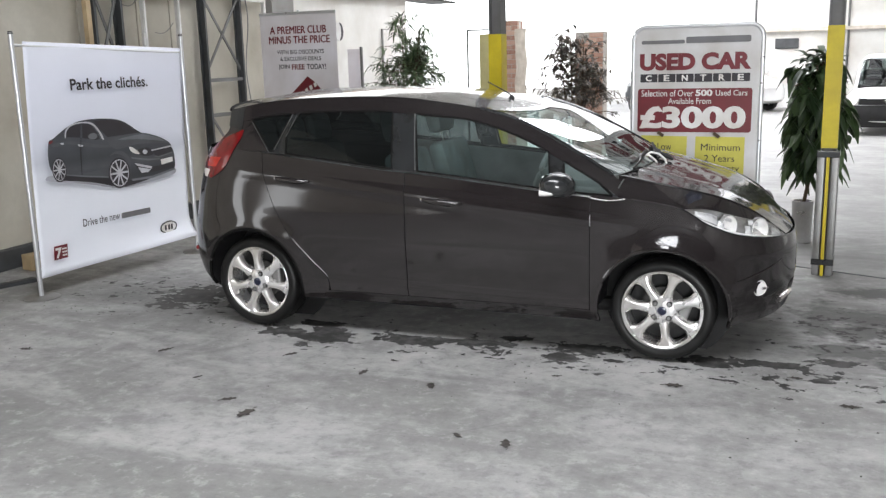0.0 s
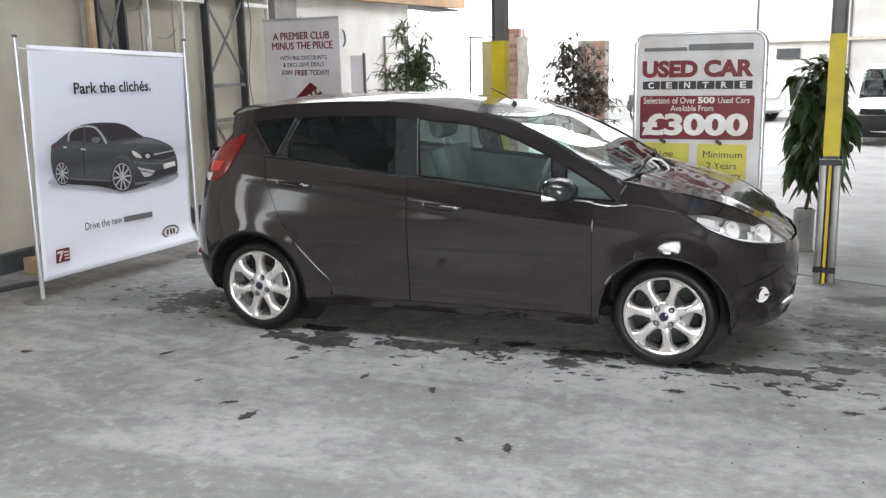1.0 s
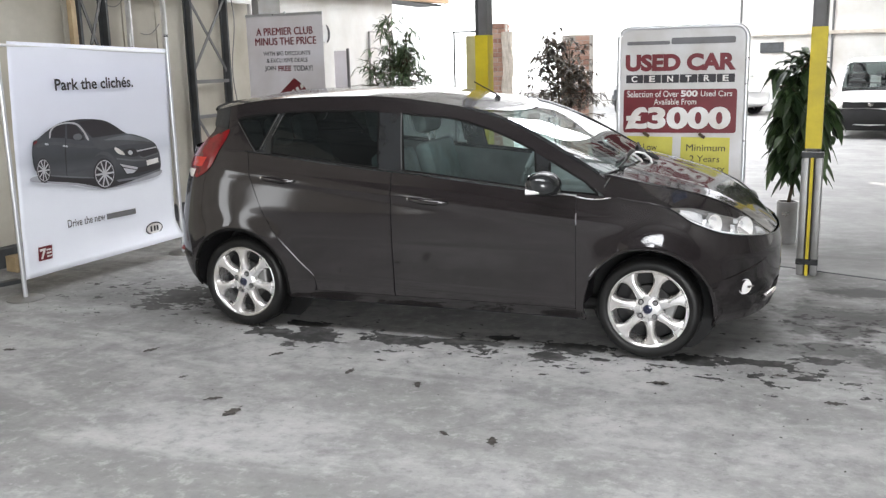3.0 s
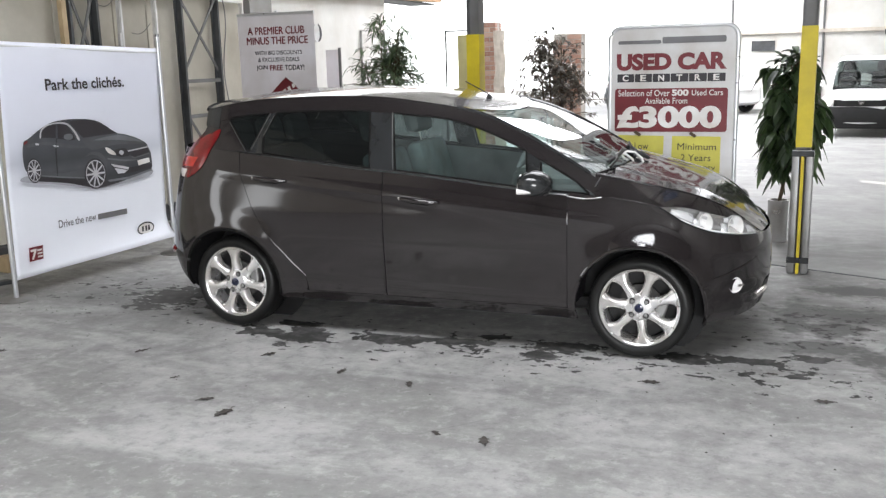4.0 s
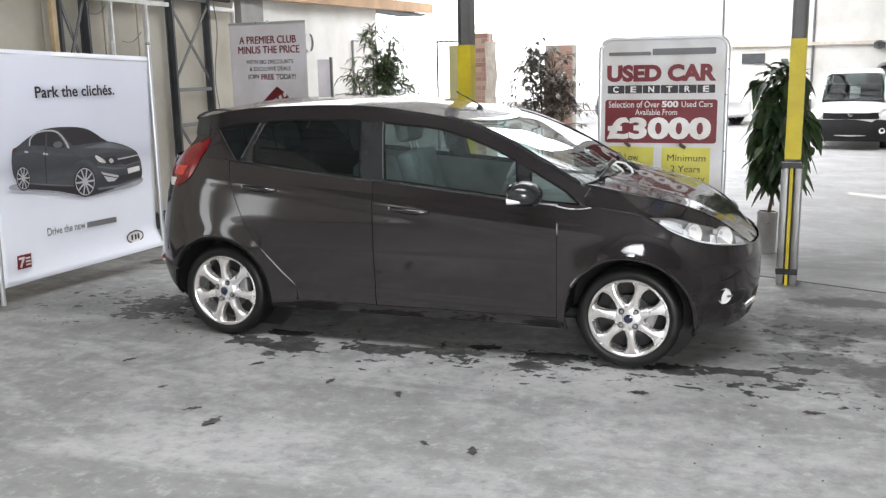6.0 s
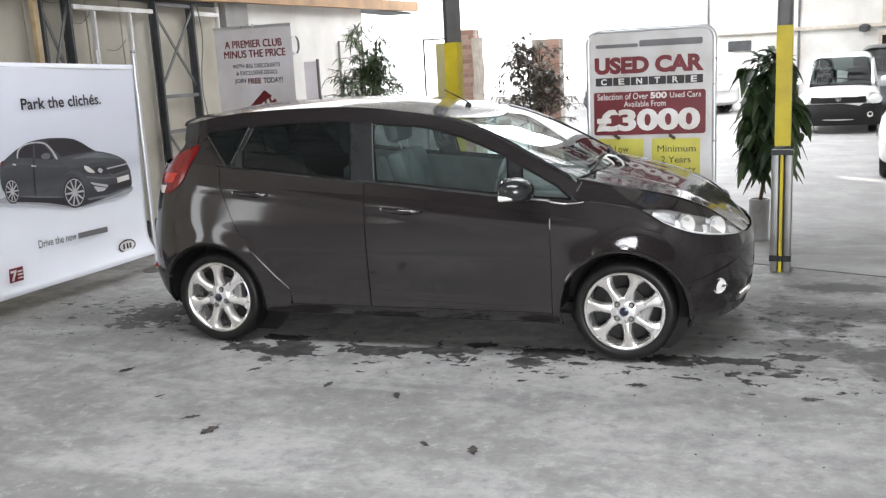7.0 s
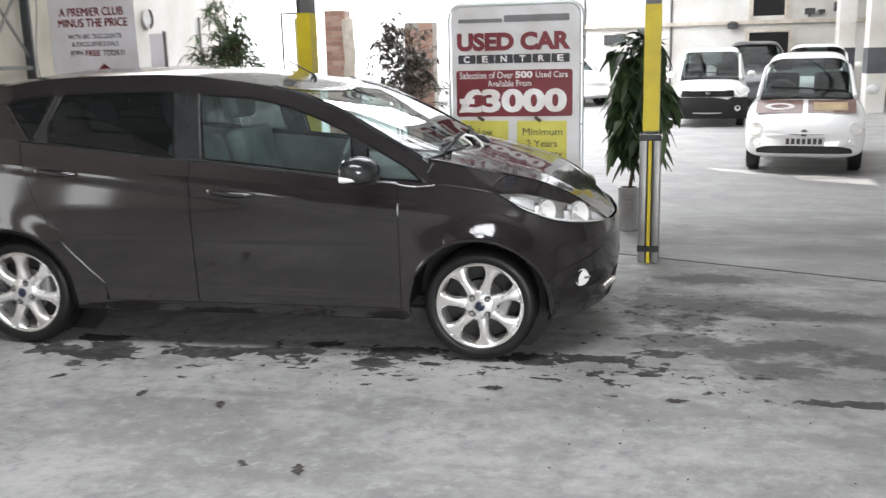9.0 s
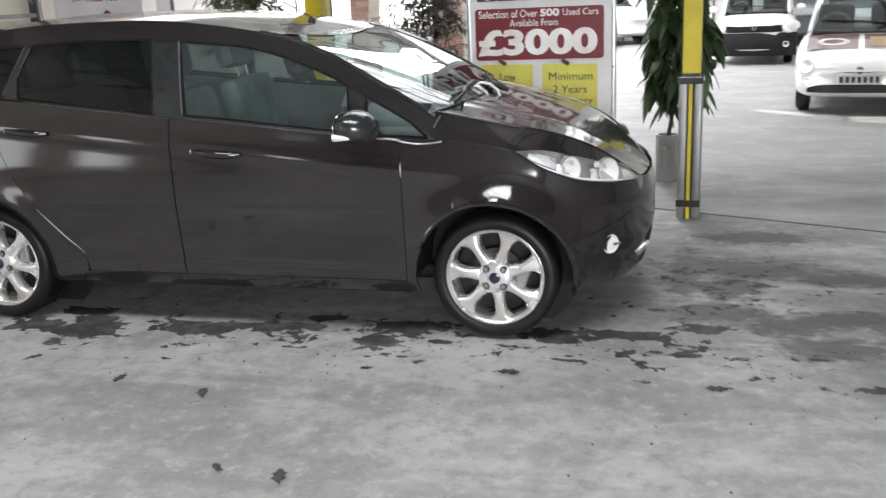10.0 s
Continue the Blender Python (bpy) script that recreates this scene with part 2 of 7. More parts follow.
def leaf_mat(name, dark, light):
    n = Nodes(name, 0.4)
    geo = n.t.nodes.new("ShaderNodeNewGeometry")
    n.color(n.mix(geo.outputs["Random Per Island"], dark, light))
    n.b.inputs["Subsurface Weight"].default_value = 0.0
    return n.m


M = {
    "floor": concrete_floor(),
    "paint": car_paint("dark_brown_metallic_paint", (0.0116, 0.0094, 0.0098), 0.5),
    "white_paint": car_paint("white_car_paint", (0.88, 0.88, 0.87)),
    "grey_paint": car_paint("dark_grey_car_paint", (0.06, 0.065, 0.07), 0.2),
    "black_gloss": worn("black_gloss_trim", (0.026, 0.028, 0.030), 0.20, vary=0.1, bump=0.0, coat=0.6),
    "plastic": worn("black_textured_plastic", (0.022, 0.022, 0.023), 0.5, vary=0.15, fine=300, bump=0.25),
    "rubber": worn("tyre_rubber", (0.012, 0.012, 0.012), 0.42, vary=0.2, scale=12, fine=200, bump=0.2),
    "alloy": worn("silver_painted_alloy", (0.90, 0.90, 0.91), 0.26, 0.72, vary=0.08, fine=200, bump=0.0, coat=0.5),
    "chrome": worn("chrome", (0.82, 0.82, 0.83), 0.08, 1.0, vary=0.05, bump=0.0),
    "steel": worn("dull_steel", (0.33, 0.33, 0.33), 0.5, 0.8, vary=0.2, fine=120),
    "disc": worn("brake_disc_steel", (0.030, 0.029, 0.028), 0.5, 0.3, vary=0.2),
    "blue": worn("blue_enamel", (0.012, 0.016, 0.045), 0.2, vary=0.1, bump=0, coat=0.8),
    "red_lens": worn("red_lamp_lens", (0.19, 0.008, 0.010), 0.1, vary=0.45, scale=16, bump=0, coat=1.0),
    "lamp_housing": worn("silvered_lamp_housing", (0.74, 0.74, 0.75), 0.20, 0.6, vary=0.05, bump=0),
    "lamp_bowl": worn("bright_reflector", (0.97, 0.97, 0.98), 0.2, 0.05, vary=0.05, bump=0),
    "lamp_facet": facet_mirror(),
    "lens": glass("clear_lamp_lens", (0.97, 0.98, 0.98), 0.0, 1.15),
    "window": glass("car_window_glass", (0.72, 0.84, 0.82), 0.0, 1.62, 0.05),
    "privacy": glass("privacy_glass", (0.11, 0.13, 0.13), 0.0, 1.6, 0.012),
    "screen": glass("windscreen_glass", (0.62, 0.72, 0.70), 0.0, 1.7),
    "seat": worn("grey_seat_fabric", (0.21, 0.29, 0.29), 0.9, vary=0.2, scale=9, fine=250, bump=0.3),
    "cabin": worn("dark_cabin_trim", (0.16, 0.19, 0.19), 0.7, vary=0.15, fine=220),
    "dash": worn("grey_dash_plastic", (0.20, 0.23, 0.23), 0.6, vary=0.15, fine=220),
    "vinyl_grey": worn("pale_grey_banner_vinyl", (0.80, 0.78, 0.82), 0.45, vary=0.06, scale=1.5, fine=40, bump=0.05),
    "trim": worn("dark_satin_trim", (0.07, 0.07, 0.072), 0.4, 0.6, vary=0.1, bump=0),
    "alu": worn("brushed_aluminium", (0.66, 0.67, 0.68), 0.34, 0.7, vary=0.02, scale=2.0, fine=160, bump=0.0, grime=(0.63, 0.63, 0.63)),
    "ink": worn("dark_print_ink", (0.028, 0.024, 0.030), 0.5, vary=0.1, bump=0),
    "ink_grey": worn("grey_print_ink", (0.17, 0.17, 0.18), 0.5, vary=0.1, bump=0),
    "ink_red": worn("red_print_ink", (0.17, 0.014, 0.022), 0.45, vary=0.1, bump=0),
    "ink_white": worn("white_print_ink", (0.78, 0.77, 0.76), 0.45, vary=0.05, bump=0),
    "sign": worn("white_sign_board", (0.66, 0.66, 0.665), 0.35, vary=0.08, scale=3, bump=0.03),
    "yellow_card": worn("yellow_card", (0.64, 0.60, 0.11), 0.6, vary=0.08, scale=4, bump=0.05),
    "yellow": worn("yellow_safety_paint", (0.62, 0.50, 0.015), 0.45, vary=0.18, scale=5, fine=50),
    "post_grey": worn("grey_painted_steel", (0.17, 0.17, 0.17), 0.55, 0.2, vary=0.25, scale=4),
    "cream": worn("cream_wall_panel", (0.52, 0.495, 0.425), 0.75, vary=0.18, scale=1.3, fine=18, bump=0.12),
    "pot_metal": worn("galvanised_pot", (0.55, 0.55, 0.55), 0.35, 0.75, vary=0.2, scale=5),
    "stud": worn("galvanised_stud", (0.80, 0.81, 0.81), 0.4, 0.3, vary=0.2, scale=5),
    "dark_steel": worn("dark_lattice_steel", (0.075, 0.08, 0.085), 0.55, 0.3, vary=0.3, scale=6),
    "timber": worn("planed_timber", (0.42, 0.26, 0.14), 0.65, vary=0.3, scale=3, fine=30, bump=0.2),
    "pale_timber": worn("pale_timber_batten", (0.52, 0.40, 0.24), 0.7, vary=0.25, scale=4, fine=30, bump=0.2),
    "white_wall": worn("white_painted_wall", (0.78, 0.78, 0.76), 0.8, vary=0.15, scale=0.8, fine=10, bump=0.15),
    "roof": worn("dark_roof_sheet", (0.15, 0.15, 0.147), 0.8, vary=0.2, scale=1.2),
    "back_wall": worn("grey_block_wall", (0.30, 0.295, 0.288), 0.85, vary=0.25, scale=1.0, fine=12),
    "dark_open": worn("dark_doorway_board", (0.03, 0.03, 0.032), 0.8, vary=0.3),
    "brick": brick_mat(),
    "mortar": worn("pale_mortar", (0.5, 0.47, 0.43), 0.9, vary=0.2, fine=60, bump=0.3),
    "plaster": worn("flaking_whitewash", (0.72, 0.66, 0.58), 0.85, vary=0.25, scale=5),
    "leaf_a": leaf_mat("bamboo_leaf_green", (0.04, 0.07, 0.03), (0.13, 0.19, 0.09)),
    "leaf_b": leaf_mat("reddish_green_leaf", (0.04, 0.03, 0.025), (0.13, 0.11, 0.08)),
    "leaf_c": leaf_mat("deep_green_leaf", (0.012, 0.026, 0.010), (0.06, 0.10, 0.035)),
    "bark": worn("brown_bark", (0.10, 0.075, 0.05), 0.9, vary=0.3, scale=20),
    "soil": worn("potting_soil", (0.03, 0.022, 0.016), 0.95, vary=0.3, scale=30),
    "dead_leaf": worn("dead_brown_leaf", (0.075, 0.068, 0.062), 0.8, vary=0.3, scale=30),
    "decal": worn("brown_checked_decal", (0.16, 0.075, 0.06), 0.4, vary=0.2, scale=10, coat=0.4),
}

for key, level in (("rubber", 0.3), ("plastic", 0.25), ("trim", 0.2)):
    M[key].node_tree.nodes["Principled BSDF"].inputs["Specular IOR Level"].default_value = level
M["seal"] = worn("black_rubber_seal", (0.010, 0.010, 0.010), 0.7, vary=0.1, bump=0)
M["seal"].node_tree.nodes["Principled BSDF"].inputs["Specular IOR Level"].default_value = 0.08


def printed_vinyl():
    """White banner cloth printed with a soft lilac-grey studio backdrop."""
    n = Nodes("printed_banner_cloth", 0.45)
    sep = n.t.nodes.new("ShaderNodeSeparateXYZ")
    n.link(n.tc.outputs["Generated"], sep.inputs[0])
    back = n.ramp(sep.outputs["Z"], [(0.0, (0.84, 0.86, 0.92)), (0.30, (0.82, 0.84, 0.90)), (0.44, (0.74, 0.76, 0.82)), (0.49, (0.60, 0.62, 0.69)), (0.56, (0.70, 0.72, 0.80)), (0.85, (0.78, 0.80, 0.90)), (1.0, (0.84, 0.86, 0.94))])
    n.color(n.mix(n.grey(n.noise(2.0, 4), 0.35, 0.65, 0.0, 0.12), back, (0.6, 0.6, 0.66)))
    return n.m


M["vinyl_print"] = printed_vinyl()
M["edge_grey"] = worn("pale_grey_edge", (0.10, 0.104, 0.104), 0.45, 0.2, vary=0.15, bump=0)
M["edge_lit"] = worn("lit_satin_edge", (0.42, 0.42, 0.42), 0.3, 0.5, vary=0.15, bump=0)
M["red_bright"] = worn("bright_red_lens", (0.55, 0.03, 0.02), 0.1, vary=0.3, scale=30, bump=0, coat=1.0)
M["pier"] = worn("grey_plaster", (0.30, 0.30, 0.295), 0.8, vary=0.15, scale=3)
M["pale_yellow"] = worn("pale_yellow_board", (0.80, 0.74, 0.38), 0.6, vary=0.1, scale=3, bump=0)
M["car_glass"] = glass("hall_car_glass", (0.28, 0.34, 0.33), 0.0, 1.4)
M["navy"] = worn("dark_blue_dado_paint", (0.10, 0.11, 0.13), 0.6, vary=0.2, scale=3)
def printed_body():
    """Dark grey picture ink that fades lighter towards the middle of the printed bodywork."""
    n = Nodes("printed_charcoal", 0.5)
    sep = n.t.nodes.new("ShaderNodeSeparateXYZ")
    n.link(n.tc.outputs["Object"], sep.inputs[0])
    tone = n.ramp(n.math("MULTIPLY", sep.outputs["Z"], 0.6), [(0.468, (0.030, 0.032, 0.036)), (0.528, (0.075, 0.080, 0.088)), (0.570, (0.045, 0.048, 0.053)), (0.618, (0.060, 0.064, 0.072)), (0.672, (0.070, 0.076, 0.086)), (0.750, (0.032, 0.034, 0.040))])
    n.color(n.mix(n.grey(n.noise(9.0, 3), 0.35, 0.65, 0.0, 0.4), tone, (0.040, 0.043, 0.048)))
    return n.m


M["print_body"] = printed_body()
M["print_mid"] = worn("printed_mid_grey", (0.16, 0.168, 0.185), 0.5, vary=0.3, scale=5, bump=0)
M["print_soft"] = worn("printed_dark_grey", (0.085, 0.091, 0.102), 0.5, vary=0.3, scale=5, bump=0)
M["print_pale"] = worn("printed_pale_grey", (0.55, 0.56, 0.60), 0.5, vary=0.1, scale=5, bump=0)
M["print_shadow"] = worn("printed_shadow", (0.40, 0.41, 0.45), 0.5, vary=0.3, scale=3, bump=0)

# ---------- building helpers ----------


def smooth(xs, ys):
    """A smooth curve through a few control values (monotone cubic)."""
    xs, ys = np.array(xs, float), np.array(ys, float)
    h, d = np.diff(xs), np.diff(ys) / np.diff(xs)
    m = np.zeros(len(xs))
    m[0], m[-1] = d[0], d[-1]
    for i in range(1, len(xs) - 1):
        m[i] = 0 if d[i - 1] * d[i] <= 0 else 2 * d[i - 1] * d[i] / (d[i - 1] + d[i])

    def f(x):
        x = min(max(x, xs[0]), xs[-1])
        i = min(int(np.searchsorted(xs, x, side="right")) - 1, len(h) - 1)
        t = (x - xs[i]) / h[i]
        return float((2 * t**3 - 3 * t**2 + 1) * ys[i] + (t**3 - 2 * t**2 + t) * h[i] * m[i] + (3 * t**2 - 2 * t**3) * ys[i + 1] + (t**3 - t**2) * h[i] * m[i + 1])

    return f


def thing(name, label, category, m=None, group="", kind=""):
    ob = new(name)
    ob.empty_display_size = 0.1
    ob.matrix_world = m if m is not None else Matrix()
    return tagged(ob, label, category, group, kind)


def part(name, bm, material, parent=None, label="", shade=False, angle=40):
    me = bpy.data.meshes.new(name)
    if not isinstance(bm, bmesh.types.BMesh):
        me = bm
    else:
        if shade:
            for f in bm.faces:
                f.smooth = True
            for e in bm.edges:
                if len(e.link_faces) == 2 and e.calc_face_angle(0) > radians(angle):
                    e.smooth = False
        bm.to_mesh(me)
        bm.free()
    me.materials.clear()
    me.materials.append(M[material] if isinstance(material, str) else material)
    ob = new(name, me)
    if parent is not None:
        ob.parent = parent
    if label:
        ob["label"] = label
    return ob


def structure(name, bm, material, label, category):
    return tagged(part(name, bm, material), label, category, kind="structure")


def grid(fn, nu, nv, flip=False):
    """A sheet of quads: fn(u, v) for u, v from 0 to 1."""
    bm = bmesh.new()
    vs = [[bm.verts.new(fn(i / nu, j / nv)) for j in range(nv + 1)] for i in range(nu + 1)]
    for i in range(nu):
        for j in range(nv):
            q = (vs[i][j], vs[i + 1][j], vs[i + 1][j + 1], vs[i][j + 1])
            if len({tuple(round(c, 5) for c in v.co) for v in q}) == 4:
                bm.faces.new(q[::-1] if flip else q)
    bmesh.ops.remove_doubles(bm, verts=bm.verts, dist=1e-5)
    return bm


def box(sx, sy, sz, x=0, y=0, z=0, bevel=0.0, bm=None, rot=None):
    """A box with its base at z, rounded by bevel; added to bm where one is given."""
    b = bmesh.new()
    bmesh.ops.create_cube(b, size=1)
    bmesh.ops.scale(b, vec=(sx, sy, sz), verts=b.verts)
    if bevel:
        bmesh.ops.bevel(b, geom=list(b.edges), offset=bevel, segments=2, affect="EDGES", profile=0.5)
    mm = Matrix.Translation((x, y, z + sz / 2)) @ (rot.to_4x4() if rot is not None else Matrix())
    bmesh.ops.transform(b, matrix=mm, verts=b.verts)
    if bm is None:
        return b
    me = bpy.data.meshes.new("tmp")
    b.to_mesh(me)
    b.free()
    bm.from_mesh(me)
    bpy.data.meshes.remove(me)
    return bm


def lathe(profile, seg=48, axis="Z", closed=False):
    """Turns (radius, height) pairs round an axis."""
    n = len(profile)

    def fn(u, v):
        k = v * (n - 1)
        i = min(int(k + 1e-6), n - 1)
        r, h = profile[i]
        a = 2 * math.pi * u
        if axis == "Y":
            return (r * math.cos(a), h, r * math.sin(a))
        if axis == "X":
            return (h, r * math.cos(a), r * math.sin(a))
        return (r * math.cos(a), r * math.sin(a), h)

    bm = grid(fn, seg, n - 1)
    bmesh.ops.recalc_face_normals(bm, faces=bm.faces)
    return bm


def tube(points, r, seg=8, bm=None, taper=None):
    """A round bar along points."""
    bm = bm or bmesh.new()
    pts = [Vector(p) for p in points]
    rings = []
    for i, p in enumerate(pts):
        d = (pts[min(i + 1, len(pts) - 1)] - pts[max(i - 1, 0)]).normalized()
        s = d.cross(Vector((0, 0, 1)) if abs(d.z) < 0.9 else Vector((1, 0, 0))).normalized()
        t = d.cross(s)
        rr = r * (taper[i] if taper else 1)
        rings.append([bm.verts.new(p + rr * (math.cos(2 * math.pi * k / seg) * s + math.sin(2 * math.pi * k / seg) * t)) for k in range(seg)])
    for a, b in zip(rings, rings[1:]):
        for k in range(seg):
            bm.faces.new((a[k], a[(k + 1) % seg], b[(k + 1) % seg], b[k]))
    bm.faces.new(rings[0][::-1])
    bm.faces.new(rings[-1])
    bmesh.ops.recalc_face_normals(bm, faces=bm.faces)
    return bm


def bar(a, b, w, d, bm=None):
    """A rectangular bar from a to b, w wide and d deep."""
    a, b = Vector(a), Vector(b)
    turn = (b - a).to_track_quat("Z", "Y").to_matrix()
    mid = (a + b) / 2
    return box(w, d, (b - a).length, mid.x, mid.y, mid.z - (b - a).length / 2, bm=bm, rot=turn)


def plate(outline, thick, bm=None):
    """A flat plate in the local xz plane, its face towards -y, from an outline of (x, z)."""
    bm = bm or bmesh.new()
    front = [bm.verts.new((x, -thick / 2, z)) for x, z in outline]
    back = [bm.verts.new((x, thick / 2, z)) for x, z in outline]
    faces = [bm.faces.new(front), bm.faces.new(back[::-1])]
    n = len(outline)
    for i in range(n):
        faces.append(bm.faces.new((front[i], back[i], back[(i + 1) % n], front[(i + 1) % n])))
    bmesh.ops.recalc_face_normals(bm, faces=faces)
    return bm


def rounded(x0, z0, x1, z1, r, seg=6):
    """The outline of a rectangle with round corners."""
    out = []
    for cx, cz, a0 in ((x1 - r, z1 - r, 0), (x0 + r, z1 - r, 90), (x0 + r, z0 + r, 180), (x1 - r, z0 + r, 270)):
        for k in range(seg + 1):
            a = radians(a0 + 90 * k / seg)
            out.append((cx + r * math.cos(a), cz + r * math.sin(a)))
    return out


def ellipse(cx, cz, rx, rz, seg=28, lean=0.0):
    return [(cx + rx * math.cos(2 * math.pi * k / seg) + lean * rz * math.sin(2 * math.pi * k / seg), cz + rz * math.sin(2 * math.pi * k / seg)) for k in range(seg)]


def lettering(name, text, material, parent, x, z, width, height, proud=0.003, heavy=0.0, lean=0.0, label="", y=0.0):
    """Words in the local xz plane, facing -y: lower left corner at x, z, stretched to width and height."""
    def outline(body):
        cu = bpy.data.curves.new(name, "FONT")
        cu.body, cu.size, cu.offset, cu.extrude, cu.resolution_u = body, 1.0, heavy, 0.0, 4
        tmp = new("tmp_text", cu)
        bpy.context.view_layer.update()
        me = bpy.data.meshes.new_from_object(tmp.evaluated_get(bpy.context.evaluated_depsgraph_get()))
        bpy.data.objects.remove(tmp)
        co = np.array([v.co[:] for v in me.vertices])
        return me, co.min(0), co.max(0)

    whole, lo, hi = outline(text)
    bpy.data.meshes.remove(whole)
    sx, sz = width / (hi[0] - lo[0]), height / (hi[1] - lo[1])
    words, ob = text.split(" "), None
    for k, word in enumerate(words):
        me, wlo, whi = outline(word)
        before, _, bhi = outline(" ".join(words[: k + 1]))
        bpy.data.meshes.remove(before)
        start = bhi[0] - whi[0]
        for v in me.vertices:
            px, pz = (v.co.x + start - lo[0]) * sx, (v.co.y - lo[1]) * sz
            v.co = (x + px + lean * pz, y - proud, z + pz)
        me.name = name
        ob = part(name, me, material, parent, label)
    return ob

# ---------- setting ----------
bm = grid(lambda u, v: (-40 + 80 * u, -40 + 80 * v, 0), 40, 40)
structure("floor", bm, "floor", "worn grey concrete garage floor with stains, scuffs and painted shade", "floor")
# joint between the two floor slabs along the row of posts
bm = box(14.0, 0.022, 0.004, 0, 0, -0.001)
ob = structure("floor_joint", bm, "dark_steel", "dark joint strip between concrete floor slabs", "floor joint")
ob.matrix_world = pose(3.45, 1.60, 0.001, 0, 0, -22)

WALL_X = -2.95
# cream panels of the side partition with steel frame in front
for i, (y0, y1) in enumerate(((-2.38, 1.13), (1.15, 1.93), (1.95, 2.44), (2.46, 3.0), (3.02, 3.6), (3.62, 4.3))):
    structure("wall_panel", box(0.06, y1 - y0, 2.42 if i > 0 else 3.2, WALL_X - 0.05, (y0 + y1) / 2, 0.16, 0.004), "cream", "cream painted wall panel with soft stains", "wall panel")
structure("wall_plinth", box(0.14, 6.7, 0.17, WALL_X - 0.03, 0.95, 0, 0.008), "dark_steel", "dark plinth rail under the wall panels", "plinth")
structure("wall_inner", box(0.30, 3.75, 2.64, WALL_X - 0.16, 6.72, 0, 0.006), "white_wall", "white painted partition wall", "wall")
structure("wall_pier", box(0.34, 0.52, 2.58, WALL_X - 0.10, 4.57, 0, 0.006), "pier", "grey-white pier at the end of the panels", "wall pier")
structure("wall_west_upper", box(0.2, 10.0, 5.6, -7.0, 4.0, 0), "white_wall", "bright white wall behind the partition", "wall")

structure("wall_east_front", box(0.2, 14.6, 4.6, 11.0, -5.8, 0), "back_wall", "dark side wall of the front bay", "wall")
# unseen return and dark stretch, added so the car's nose reflects dark
structure("wall_east_return", box(1.6, 0.2, 5.6, 10.3, 1.62, 0), "back_wall", "unseen dark return added to close the gap in reflections", "wall")
structure("wall_east_darkener", box(0.2, 5.3, 5.6, 9.5, 4.37, 0), "back_wall", "unseen dark stretch added to darken the car's reflections", "wall")
structure("wall_east", box(0.2, 15.4, 5.6, 9.5, 14.75, 0), "white_wall", "white painted hall side wall", "wall")


def wall_with_hole(w, h, holes, thick):
    """An upright wall in the xz plane with rectangular holes (x0, z0, x1, z1)."""
    xs = sorted({0, w, *(v for a in holes for v in (a[0], a[2]))})
    zs = sorted({0, h, *(v for a in holes for v in (a[1], a[3]))})
    b = bmesh.new()
    for xa, xb in zip(xs, xs[1:]):
        for za, zb in zip(zs, zs[1:]):
            if not any(a[0] <= xa and xb <= a[2] and a[1] <= za and zb <= a[3] for a in holes):
                box(xb - xa, thick, zb - za, (xa + xb) / 2, 0, za, bm=b)
    bmesh.ops.remove_doubles(b, verts=b.verts, dist=1e-4)
    return b


ob = structure("wall_south", wall_with_hole(14.1, 4.6, [(FILL_OPENING[0] + 3.05, 0, FILL_OPENING[2] + 3.05, FILL_OPENING[3])], 0.2), "back_wall", "unseen grey wall with an added opening for the fill lamp", "wall")
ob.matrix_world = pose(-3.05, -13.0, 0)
ob = structure("wall_north", wall_with_hole(8.6, 5.6, [(5.35, 0, 6.5, 1.85), (5.45, 2.3, 6.35, 4.2)], 0.25), "white_wall", "white painted end wall with a doorway and a window opening", "wall")
ob.matrix_world = pose(1.0, 22.2, 0)
# one near-black sheet paints the darkness seen through both openings
structure("dark_opening_sheet", box(3.2, 0.1, 4.5, 6.9, 23.6, 0), "dark_open", "dark sheet painted as the unlit room behind the end wall", "room")
for name, x0, x1, z0, z1 in (("door_frame", 6.3, 7.55, 0, 1.92), ("window_frame", 6.38, 7.42, 2.22, 4.28)):
    b = bmesh.new()
    for ax, az, sx, sz in ((x0, z0, 0.1, z1 - z0), (x1 - 0.1, z0, 0.1, z1 - z0)):
        box(sx, 0.08, sz, ax + 0.05, 22.04, az, bm=b)
    box(x1 - x0, 0.08, 0.1, (x0 + x1) / 2, 22.03, z1 - 0.05, bm=b)
    structure(name, b, "plaster", "cream painted surround of the opening", "frame")
structure("wall_band", box(8.5, 0.12, 0.1, 5.25, 22.0, 2.08, 0.01), "plaster", "pale brown ledge along the white end wall", "ledge")

ob = structure("wall_west_front", wall_with_hole(10.6, 4.6, [(0.8, 0.0, 2.4, 2.6), (6.2, 0.0, 7.3, 2.2), (7.9, 0.6, 8.8, 2.1)], 0.16), "cream", "cream side wall of the front bay with open doorways", "wall")
ob.matrix_world = pose(WALL_X - 0.05, -13.0, 0, 0, 0, 90)

# roofs with openings for the rooflights


def roof_sheet(x0, y0, x1, y1, z, holes):
    xs = sorted({x0, x1, *(v for a in holes for v in (a[0], a[2]))})
    ys = sorted({y0, y1, *(v for a in holes for v in (a[1], a[3]))})
    b = bmesh.new()
    for xa, xb in zip(xs, xs[1:]):
        for ya, yb in zip(ys, ys[1:]):
            if not any(a[0] <= xa and xb <= a[2] and a[1] <= ya and yb <= a[3] for a in holes):
                box(xb - xa, yb - ya, 0.12, (xa + xb) / 2, (ya + yb) / 2, z, bm=b)
    return b


